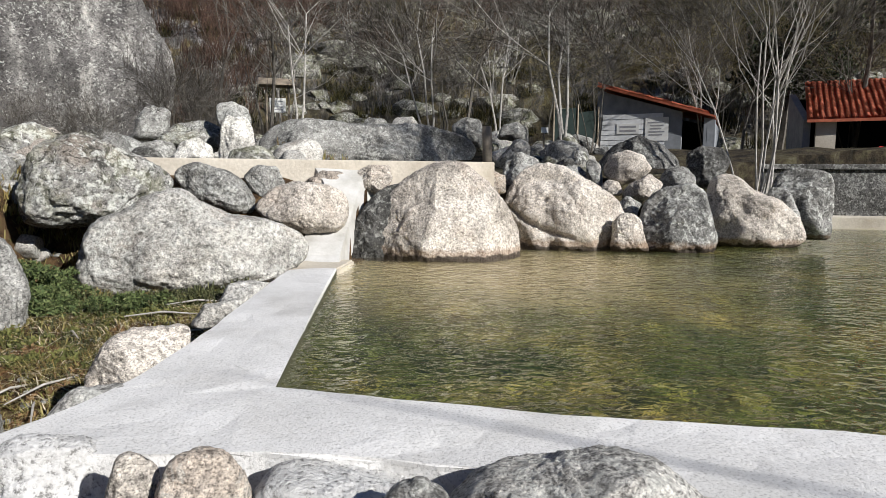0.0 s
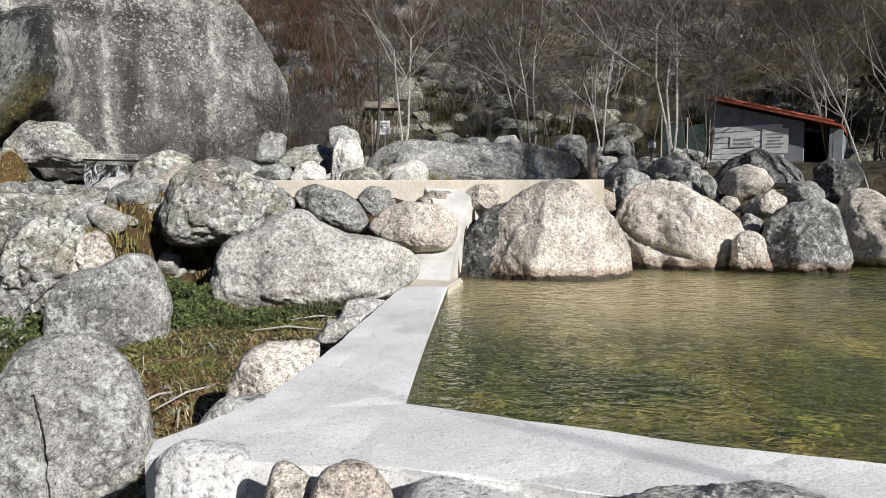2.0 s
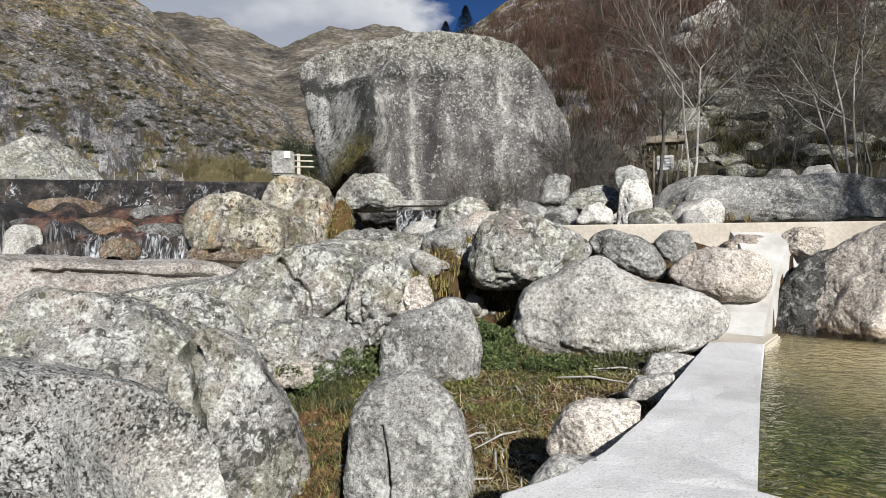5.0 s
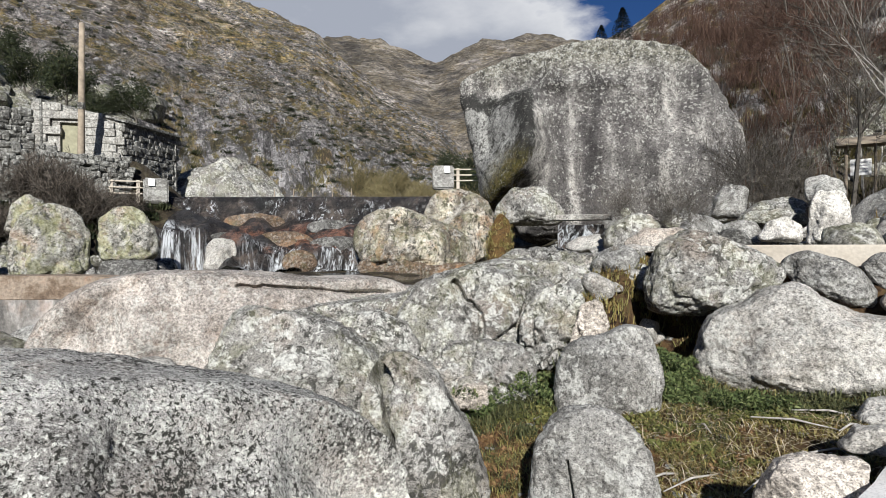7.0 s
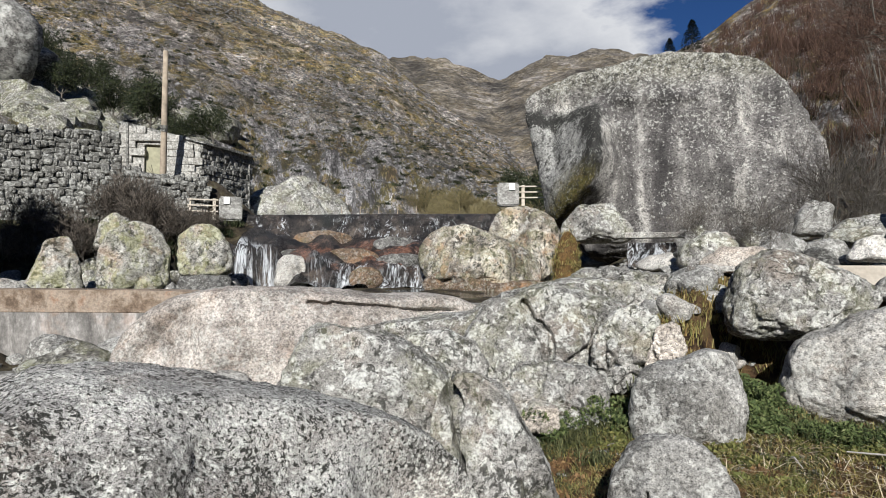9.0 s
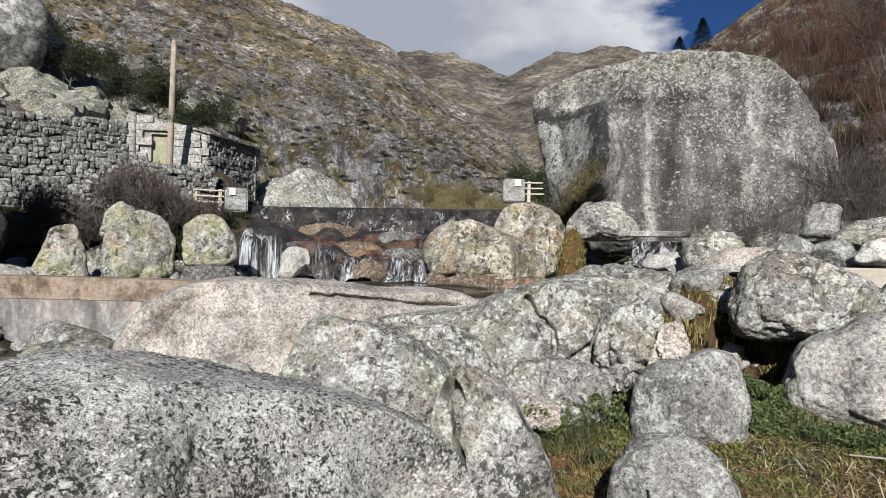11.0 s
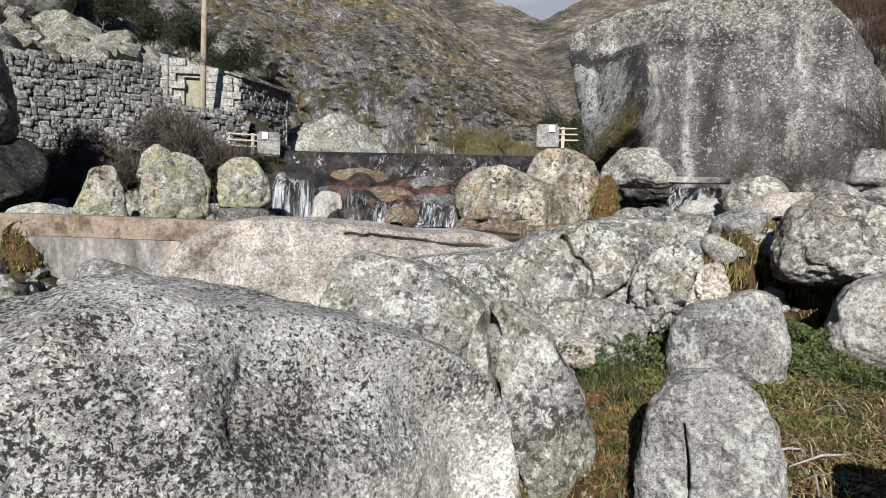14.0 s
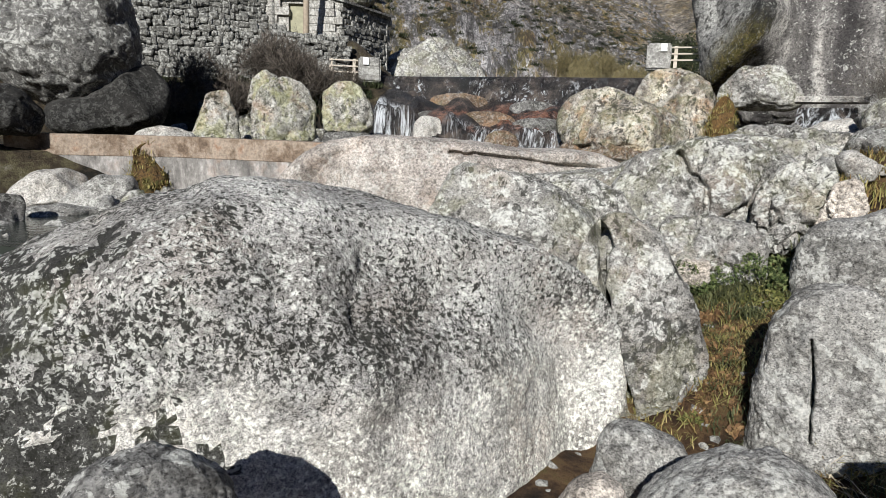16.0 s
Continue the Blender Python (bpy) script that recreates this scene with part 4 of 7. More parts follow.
rock("boulder", (-1.00, 2.97, -0.03), 13, 0.09, 0.90, 41, granite_warm,
     (0.11, 0.11, 0.13, 0.15, 0.16, 0.18, 0.18, 0.14, 0.12, 0.11, 0.11, 0.13, 0.13, 0.14, 0.17, 0.17, 0.17, 0.18, 0.13, 0.11),
     "rounded stone at the foot of the wall")
rock("boulder", (-0.70, 2.90, -0.05), 7, 0.18, 0.90, 42, granite_orange,
     (0.20, 0.19, 0.19, 0.20, 0.21, 0.22, 0.22, 0.23, 0.21, 0.20, 0.21, 0.23, 0.19, 0.18, 0.19, 0.22, 0.22, 0.24, 0.28, 0.22),
     "rounded pinkish stone at the foot of the wall")
rock("boulder", (0.16, 2.46, 0.03), -12, 0.13, 0.90, 43, granite_grey,
     (0.14, 0.13, 0.11, 0.10, 0.11, 0.11, 0.10, 0.11, 0.12, 0.13, 0.14, 0.18, 0.12, 0.09, 0.08, 0.08, 0.09, 0.11, 0.16, 0.15),
     "small stone at the foot of the wall")
rock("boulder", (0.75, 2.26, 0.04), -27, 0.38, 0.90, 44, granite_pale,
     (0.53, 0.45, 0.37, 0.27, 0.21, 0.19, 0.19, 0.20, 0.24, 0.35, 0.48, 0.59, 0.35, 0.27, 0.23, 0.21, 0.20, 0.20, 0.23, 0.31),
     "rough grey boulder at the foot of the wall")
rock("boulder", (-3.30, 5.86, -0.84), 17, 0.58, 0.95, 45, granite_grey,
     (0.65, 0.66, 0.70, 0.82, 0.97, 1.04, 1.02, 0.89, 0.73, 0.67, 0.66, 0.70, 0.84, 1.15, 1.05, 0.91, 0.87, 0.92, 0.79, 0.71),
     "egg-shaped grey boulder with a vertical crack", cracks=((-0.22, 0.57, -0.17, 0.22, 0.014, 0.16), (-0.17, 0.22, -0.16, 0.0, 0.018, 0.2), (-0.16, 0.0, -0.14, -0.29, 0.012, 0.16),), level=7)
rock("boulder", (-3.84, 8.10, 0.02), 17, 0.56, 0.75, 46, granite_grey,
     (0.68, 0.67, 0.71, 0.76, 0.70, 0.59, 0.54, 0.60, 0.68, 0.70, 0.72, 0.77, 0.83, 0.67, 0.61, 0.61, 0.59, 0.62, 0.74, 0.68),
     "faceted grey boulder among the grass")
rock("rock_ledge", (-6.28, 8.66, -0.08), 30, 0.94, 0.60, 47, granite_lichen,
     (1.37, 1.55, 1.80, 1.65, 1.52, 1.48, 1.39, 1.44, 1.39, 1.36, 1.39, 1.56, 1.97, 1.67, 1.51, 1.43, 1.37, 1.39, 1.47, 1.34),
     "broken lichened bedrock ledge", cracks=((-0.27, 1.27, 0.15, 0.76, 0.05, 0.20), (0.15, 0.76, 0.19, 0.25, 0.05, 0.20), (0.19, 0.25, 0.57, -0.09, 0.05, 0.20),), level=7)
rock("rock_ledge", (-5.66, 7.78, -0.32), 29, 0.51, 0.55, 48, granite_lichen,
     (0.82, 0.90, 0.92, 0.82, 0.75, 0.72, 0.72, 0.79, 0.77, 0.82, 0.81, 0.89, 1.02, 0.82, 0.74, 0.74, 0.70, 0.71, 0.80, 0.83),
     "angular block at the foot of the ledge")
rock("rock_ledge", (-5.46, 7.20, -0.28), 30, 0.16, 0.50, 49, granite_warm,
     (0.25, 0.26, 0.28, 0.21, 0.18, 0.17, 0.17, 0.18, 0.21, 0.26, 0.26, 0.29, 0.25, 0.19, 0.17, 0.16, 0.18, 0.19, 0.22, 0.27),
     "flat stone step among the weeds")
rock("boulder", (7.75, 26.82, 3.47), -17, 0.58, 0.90, 50, granite_grey,
     (0.67, 0.64, 0.67, 0.67, 0.60, 0.60, 0.65, 0.66, 0.70, 0.80, 0.75, 0.79, 0.64, 0.54, 0.52, 0.55, 0.64, 0.87, 0.76, 0.73),
     "grey boulder behind the long rock")
rock("boulder", (9.99, 27.11, 3.50), -21, 0.56, 0.90, 51, granite_grey,
     (0.63, 0.61, 0.52, 0.49, 0.52, 0.50, 0.48, 0.51, 0.62, 0.64, 0.69, 0.79, 0.53, 0.42, 0.38, 0.38, 0.43, 0.54, 0.79, 0.67),
     "dark rounded boulder on the terrace")
rock("boulder", (3.90, 28.67, 3.90), -8, 0.38, 0.90, 52, granite_grey,
     (0.54, 0.46, 0.35, 0.26, 0.23, 0.22, 0.24, 0.28, 0.41, 0.45, 0.52, 0.63, 0.34, 0.24, 0.20, 0.19, 0.20, 0.24, 0.33, 0.59),
     "pale rock in the terrace rubble")
rock("boulder", (5.21, 28.44, 3.92), -11, 0.42, 0.90, 53, granite_pale,
     (0.57, 0.48, 0.45, 0.33, 0.28, 0.26, 0.27, 0.31, 0.42, 0.50, 0.57, 0.71, 0.37, 0.27, 0.23, 0.22, 0.22, 0.27, 0.38, 0.67),
     "pale rock in the terrace rubble")
rock("rock_ledge", (-4.96, 8.74, 0.51), 23, 0.35, 0.60, 54, granite_lichen,
     (0.42, 0.49, 0.63, 0.68, 0.68, 0.60, 0.54, 0.48, 0.47, 0.44, 0.43, 0.47, 0.58, 0.77, 0.65, 0.61, 0.58, 0.48, 0.43, 0.40),
     "cracked bedrock block in the ledge")
rock("rock_ledge", (-4.31, 8.67, 0.53), 19, 0.17, 0.60, 55, granite_warm,
     (0.26, 0.28, 0.29, 0.33, 0.44, 0.41, 0.37, 0.27, 0.24, 0.23, 0.24, 0.28, 0.37, 0.43, 0.35, 0.32, 0.33, 0.37, 0.31, 0.27),
     "angular pale block in the bedrock ledge")
rock("rock_ledge", (-6.18, 11.77, 1.13), 23, 0.98, 0.75, 56, granite_lichen,
     (1.33, 1.15, 0.77, 0.59, 0.53, 0.52, 0.57, 0.67, 0.90, 1.11, 1.30, 1.14, 0.75, 0.60, 0.56, 0.56, 0.62, 0.69, 0.78, 1.01),
     "upper lichened bedrock ledge")
rock("rock_ledge", (-11.68, 8.55, -0.17), 50, 2.11, 0.60, 57, granite_pink,
     (4.65, 3.51, 2.15, 1.65, 1.45, 1.40, 1.50, 1.77, 2.36, 3.20, 3.69, 3.30, 2.26, 1.68, 1.46, 1.39, 1.48, 1.77, 2.24, 3.43),
     "broad smooth pinkish bedrock slab", cracks=((-0.01, 1.21, 1.09, 1.14, 0.05, 0.14), (1.09, 1.14, 2.07, 0.96, 0.05, 0.14), (2.07, 0.96, 2.91, 0.92, 0.05, 0.14),), level=7)
rock("boulder", (-7.16, 5.75, 0.09), 45, 0.89, 0.80, 58, granite_lichen,
     (1.22, 1.05, 0.88, 0.81, 0.77, 0.81, 0.92, 1.11, 1.13, 1.10, 1.19, 1.18, 0.94, 0.78, 0.72, 0.74, 0.83, 0.95, 1.20, 1.34),
     "grey boulder with dark lichen")
rock("boulder", (-7.15, 7.38, 0.27), 37, 0.41, 0.75, 59, granite_lichen,
     (0.64, 0.55, 0.54, 0.47, 0.46, 0.50, 0.55, 0.60, 0.71, 0.70, 0.58, 0.52, 0.51, 0.48, 0.48, 0.53, 0.67, 0.61, 0.59, 0.65),
     "lichened bedrock shoulder behind the boulders")
rock("boulder", (-5.12, 5.60, -0.55), 32, 0.52, 0.65, 60, granite_lichen,
     (0.64, 0.60, 0.61, 0.65, 0.80, 1.07, 1.19, 1.05, 0.83, 0.71, 0.61, 0.58, 0.62, 0.73, 0.93, 1.15, 1.04, 1.04, 0.88, 0.75),
     "tall lichened rock split by a deep crack", cracks=((-0.50, 0.98, -0.42, 0.80, 0.10, 0.75), (-0.47, 0.95, -0.40, 0.42, 0.055, 0.75), (-0.40, 0.42, -0.31, 0.13, 0.055, 0.75), (-0.31, 0.13, -0.10, -0.55, 0.055, 0.75), (-0.10, -0.55, 0.01, -0.84, 0.055, 0.75),), level=7)
rock("boulder", (-6.77, 2.08, -1.04), 67, 1.94, 0.72, 61, granite_bold,
     (3.69, 3.31, 2.57, 2.17, 1.98, 1.95, 1.95, 2.04, 2.29, 2.64, 2.61, 2.61, 2.25, 2.17, 2.23, 2.21, 2.42, 2.76, 3.06, 3.46),
     "huge rounded boulder mottled with black and white lichen", cracks=((-0.57, 1.02, -0.58, 0.67, 0.03, 0.06), (-0.58, 0.67, -0.78, 0.25, 0.03, 0.06),), level=7)
rock("boulder", (-4.63, 0.59, -0.53), 76, 0.36, 0.90, 62, granite_mid,
     (0.42, 0.40, 0.36, 0.35, 0.33, 0.34, 0.35, 0.39, 0.40, 0.41, 0.47, 0.36, 0.32, 0.29, 0.32, 0.34, 0.36, 0.43, 0.55, 0.47),
     "dark smooth boulder beside the huge one")
rock("boulder", (-2.98, 3.36, -0.74), 21, 0.43, 0.90, 63, granite_grey,
     (0.50, 0.49, 0.45, 0.41, 0.38, 0.34, 0.33, 0.32, 0.34, 0.40, 0.50, 0.63, 0.56, 0.52, 0.36, 0.30, 0.27, 0.28, 0.32, 0.42),
     "grey boulder in the shaded hollow")
rock("boulder", (-3.95, 3.85, -1.03), 30, 0.29, 0.90, 64, granite_grey,
     (0.38, 0.36, 0.33, 0.28, 0.28, 0.28, 0.29, 0.32, 0.32, 0.32, 0.32, 0.35, 0.42, 0.32, 0.28, 0.27, 0.30, 0.29, 0.28, 0.31),
     "low grey stone in the hollow")
rock("boulder", (-3.47, 2.64, -0.66), 34, 0.18, 0.90, 65, granite_warm,
     (0.18, 0.17, 0.17, 0.16, 0.16, 0.16, 0.14, 0.14, 0.15, 0.17, 0.19, 0.24, 0.19, 0.14, 0.12, 0.11, 0.12, 0.14, 0.20, 0.20),
     "stone in the shaded hollow")
rock("boulder", (-28.03, 4.34, 4.68), 80, 2.39, 0.95, 66, granite_mid,
     (2.58, 2.55, 2.75, 3.03, 3.39, 2.98, 2.73, 2.36, 2.27, 2.32, 2.43, 2.84, 2.83, 2.80, 2.82, 2.93, 3.02, 3.04, 2.93, 2.76),
     "great round overhanging boulder above the pool")
rock("boulder", (-26.95, 5.67, 1.90), 77, 1.62, 0.90, 67, granite_shade,
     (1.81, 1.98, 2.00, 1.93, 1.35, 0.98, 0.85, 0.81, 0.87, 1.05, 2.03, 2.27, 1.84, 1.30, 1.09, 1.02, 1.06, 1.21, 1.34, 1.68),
     "boulder under the overhang, coloured near black for its shade")
rock("boulder", (-23.51, 1.93, 1.53), 85, 0.86, 0.90, 68, granite_shade,
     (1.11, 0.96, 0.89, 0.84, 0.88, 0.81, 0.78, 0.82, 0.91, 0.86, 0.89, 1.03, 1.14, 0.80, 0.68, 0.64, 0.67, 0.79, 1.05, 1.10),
     "rock beside the overhang, coloured near black for its shade")
rock("boulder", (-21.33, 2.62, -0.48), 82, 0.80, 0.90, 69, granite_pale,
     (0.87, 1.02, 0.87, 0.73, 0.59, 0.55, 0.55, 0.57, 0.60, 0.69, 0.89, 1.04, 0.84, 0.59, 0.51, 0.48, 0.50, 0.60, 0.79, 0.83),
     "low smooth rock by the lower pool")
rock("boulder", (-20.12, 3.66, -0.67), 78, 0.84, 0.90, 70, granite_grey,
     (0.94, 0.96, 1.00, 0.81, 0.71, 0.67, 0.59, 0.58, 0.63, 0.77, 0.95, 1.13, 0.86, 0.76, 0.63, 0.57, 0.57, 0.63, 0.81, 0.96),
     "low smooth rock by the lower pool")
rock("boulder", (-18.75, 2.31, -1.16), 82, 0.77, 0.90, 71, granite_grey,
     (0.77, 1.21, 0.84, 0.68, 0.61, 0.56, 0.57, 0.64, 0.71, 0.65, 0.66, 0.74, 0.95, 0.91, 0.71, 0.55, 0.49, 0.48, 0.52, 0.61),
     "low cracked rock by the lower pool")
rock("boulder", (-17.89, 1.15, -1.01), 85, 0.46, 0.90, 72, granite_dark,
     (0.49, 0.54, 0.67, 0.90, 0.85, 0.78, 0.70, 0.55, 0.45, 0.42, 0.43, 0.48, 0.62, 1.02, 0.84, 0.76, 0.64, 0.60, 0.56, 0.49),
     "flat rock by the lower pool")
rock("boulder", (-22.95, 10.28, 1.74), 65, 0.92, 0.62, 73, granite_yellow,
     (1.20, 1.26, 1.26, 1.39, 1.38, 1.41, 1.29, 1.27, 1.14, 1.14, 1.10, 1.17, 1.37, 1.43, 1.23, 1.18, 1.25, 1.35, 1.39, 1.23),
     "upright boulder with yellow lichen by the cascade")
rock("boulder", (-22.32, 12.51, 2.05), 59, 0.83, 0.62, 74, granite_yellow,
     (0.99, 0.95, 0.93, 1.02, 1.09, 1.08, 1.09, 1.05, 1.07, 0.94, 0.92, 1.01, 1.06, 1.08, 0.99, 0.98, 1.05, 1.05, 1.18, 1.12),
     "rounded boulder with yellow lichen by the cascade")
rock("boulder", (-21.87, 12.27, 0.95), 59, 0.79, 0.90, 75, granite_dark,
     (0.96, 0.91, 0.56, 0.43, 0.37, 0.37, 0.39, 0.43, 0.54, 0.82, 0.89, 1.02, 0.54, 0.39, 0.32, 0.31, 0.33, 0.37, 0.51, 0.91),
     "low dark rock under the boulder")
rock("boulder", (-23.95, 8.25, 1.48), 70, 0.66, 0.62, 76, granite_yellow,
     (0.74, 0.76, 0.80, 0.90, 1.15, 1.05, 0.99, 0.75, 0.66, 0.63, 0.68, 0.82, 1.05, 1.02, 0.85, 0.80, 0.82, 0.94, 0.97, 0.80),
     "small boulder with yellow lichen by the cascade")
rock("boulder", (-26.93, 11.47, 2.87), 66, 0.62, 0.62, 77, granite_yellow,
     (0.68, 0.66, 0.71, 0.76, 0.75, 0.83, 0.77, 0.70, 0.70, 0.65, 0.65, 0.73, 0.91, 0.77, 0.65, 0.61, 0.64, 0.73, 0.99, 0.77),
     "boulder top with yellow lichen")
rock("boulder", (-16.81, 22.05, 1.72), 35, 1.87, 0.80, 78, granite_stained,
     (2.62, 2.13, 1.64, 1.43, 1.39, 1.50, 1.78, 1.93, 2.35, 2.58, 2.60, 2.24, 1.84, 1.69, 1.45, 1.38, 1.44, 1.70, 2.34, 2.78),
     "pale boulder with rusty streaks beside the cascade")
rock("boulder", (-16.07, 24.43, 2.37), 31, 1.27, 0.80, 79, granite_stained,
     (1.77, 1.81, 1.89, 1.99, 1.90, 1.96, 1.97, 1.92, 1.77, 1.63, 1.66, 1.86, 2.31, 1.95, 1.85, 1.83, 1.81, 1.99, 1.89, 1.80),
     "pale boulder beside the weir")
rock("rock_ledge", (-35.72, 27.13, 5.24), 52, 2.52, 0.65, 80, granite_lichen,
     (3.87, 3.28, 2.78, 2.57, 2.43, 2.28, 1.93, 1.89, 2.37, 2.85, 3.31, 4.69, 2.65, 2.03, 1.73, 1.63, 1.67, 1.93, 2.53, 4.14),
     "big pale rock behind the weir")
rock("boulder", (-6.19, 18.31, 2.17), 15, 0.64, 0.90, 81, granite_warm,
     (0.75, 0.63, 0.54, 0.52, 0.43, 0.40, 0.40, 0.45, 0.51, 0.59, 0.76, 0.90, 0.54, 0.40, 0.33, 0.32, 0.33, 0.39, 0.55, 0.74),
     "smooth boulder on the terrace")
rock("boulder", (-4.69, 15.08, 1.76), 13, 0.72, 0.90, 82, granite_warm,
     (0.89, 0.78, 0.54, 0.45, 0.39, 0.36, 0.38, 0.45, 0.61, 0.72, 0.98, 0.90, 0.48, 0.37, 0.32, 0.30, 0.31, 0.39, 0.55, 0.97),
     "low smooth boulder on the terrace")
rock("boulder", (-5.98, 22.46, 2.55), 12, 0.58, 0.90, 83, granite_dark,
     (0.59, 0.54, 0.51, 0.41, 0.39, 0.40, 0.45, 0.46, 0.48, 0.55, 0.64, 0.77, 0.51, 0.37, 0.32, 0.30, 0.32, 0.37, 0.53, 0.74),
     "dark boulder near the giant rock")
rock("boulder", (-12.47, 24.49, 3.27), 25, 1.09, 0.90, 84, granite_lichen,
     (1.39, 1.14, 1.06, 1.09, 0.99, 0.94, 0.98, 1.13, 1.14, 1.29, 1.45, 1.52, 1.20, 0.92, 0.79, 0.76, 0.80, 0.94, 1.29, 1.56),
     "lichened rock under the giant boulder")
rock("boulder", (-8.43, 20.77, 1.99), 19, 0.42, 0.90, 85, granite_pale,
     (0.72, 0.65, 0.53, 0.48, 0.43, 0.39, 0.38, 0.42, 0.52, 0.77, 0.85, 0.71, 0.46, 0.35, 0.32, 0.31, 0.33, 0.41, 0.61, 0.81),
     "flat rock slab by the side stream")
rock("boulder", (-7.76, 18.88, 1.68), 19, 0.75, 0.90, 86, granite_pale,
     (0.77, 0.54, 0.45, 0.42, 0.39, 0.36, 0.36, 0.40, 0.52, 0.65, 0.86, 0.66, 0.39, 0.30, 0.27, 0.26, 0.29, 0.34, 0.52, 0.85),
     "rock beside the side stream")
giant = rock("giant_boulder", (-11.62, 31.96, 6.81), 18, 3.51, 0.60, 87, granite_giant,
     (6.57, 6.16, 5.92, 5.93, 5.88, 5.57, 5.36, 5.33, 5.45, 5.71, 6.19, 7.16, 8.24, 7.37, 6.89, 6.73, 6.84, 6.49, 6.39, 5.66, 5.23, 5.09, 5.18, 5.56, 6.27, 6.98, 6.78, 6.70),
     "house-sized weathered granite boulder streaked by rain", level=7)
rock("rock_ledge", (-7.85, 10.24, 0.18), 32, 1.59, 0.65, 88, granite_lichen,
     (2.79, 3.17, 2.17, 1.55, 1.20, 1.05, 0.98, 0.96, 1.04, 1.70, 3.46, 2.91, 2.06, 1.68, 1.40, 1.13, 1.03, 1.09, 1.32, 1.90),
     "broad lichened bedrock mass behind the hollow", cracks=((0.16, 0.96, 0.70, 0.59, 0.05, 0.20), (0.70, 0.59, 0.94, 0.11, 0.05, 0.20), (0.94, 0.11, 1.23, -0.26, 0.05, 0.20),), level=7)
rock("mortar_mass", (-1.46, 3.4, -0.19), 19, 0.23, 0.80, 89, mortar,
     (0.30, 0.31, 0.28, 0.28, 0.27, 0.29, 0.32, 0.34, 0.32, 0.28, 0.28, 0.29, 0.25, 0.25, 0.27, 0.33, 0.33, 0.35, 0.38, 0.32),
     "rough lumpy mortar end of the pool wall")
rock("mortar_mass", (-0.04, 2.86, -0.26), -7, 0.41, 0.70, 90, mortar,
     (0.53, 0.41, 0.31, 0.25, 0.23, 0.23, 0.25, 0.31, 0.45, 0.50, 0.50, 0.38, 0.30, 0.28, 0.28, 0.26, 0.27, 0.31, 0.41, 0.54),
     "rough lumpy mortar foot of the pool wall")
rock("boulder", (-23.30, 17.25, 1.28), 52, 0.50, 0.70, 91, granite_pale,
     (0.65, 0.66, 0.74, 0.83, 0.77, 0.80, 0.82, 0.78, 0.73, 0.65, 0.64, 0.71, 0.87, 0.81, 0.70, 0.67, 0.71, 0.83, 0.89, 0.71),
     "pale rock standing in the falling water")
rock("boulder", (-16.12, 21.65, 0.70), 34, 1.69, 0.75, 92, granite_rust,
     (2.95, 0.88, 0.35, 0.31, 0.29, 0.32, 0.39, 0.54, 0.96, 2.14, 2.66, 1.46, 0.88, 0.66, 0.58, 0.54, 0.56, 0.65, 0.90, 1.61),
     "rust-stained rock at the foot of the cascade")
rock("moss_clump", (-12.97, 22.74, 1.68), 27, 0.30, 0.80, 93, moss_brown,
     (0.48, 0.49, 0.56, 0.74, 1.12, 1.28, 0.94, 0.63, 0.51, 0.47, 0.46, 0.50, 0.61, 0.88, 1.09, 1.04, 1.09, 0.71, 0.56, 0.50),
     "orange-brown moss dripping beside the slab bridge")
rock("moss_clump", (-21.92, 5.40, -0.52), 75, 0.34, 0.80, 94, moss_brown,
     (0.62, 0.61, 0.68, 0.88, 1.23, 1.29, 1.18, 0.80, 0.64, 0.59, 0.58, 0.64, 0.81, 1.14, 1.11, 1.12, 1.11, 1.04, 0.83, 0.69),
     "brown moss hanging over the retaining wall")
rock("boulder", (-23.22, 6.29, 0.98), 74, 0.53, 0.70, 95, granite_pale,
     (0.96, 0.64, 0.48, 0.37, 0.33, 0.33, 0.36, 0.40, 0.48, 0.69, 0.93, 0.66, 0.42, 0.33, 0.30, 0.30, 0.31, 0.36, 0.45, 0.75),
     "low smooth rock on the retaining wall")
for x, y, z, wide, high, seed, mat in ((-25.97, 21.37, 2.85, 1.5, 0.5, 101, "r"), (-22.6, 20.1, 1.85, 1.35, 0.55, 102, "r"), (-20.9, 19.4, 1.0, 0.75, 0.55, 103, "r"), (-24.3, 18.3, 1.9, 0.9, 0.45, 104, "d"), (-20.6, 21.4, 1.7, 1.3, 0.45, 105, "d"), (-22.4, 22.9, 2.6, 1.1, 0.4, 106, "d"), (-19.9, 23.6, 2.4, 0.9, 0.4, 107, "r")):
    rock("boulder", (x, y, z), 48, wide * 0.7, 0.75, seed, granite_rust if mat == "r" else granite_dark,
         [wide * high / math.hypot(high * math.cos(k * math.pi / 6), wide * math.sin(k * math.pi / 6)) for k in range(12)],
         "wet rust-brown rock within the cascade" if mat == "r" else "wet dark rock within the cascade", level=5)
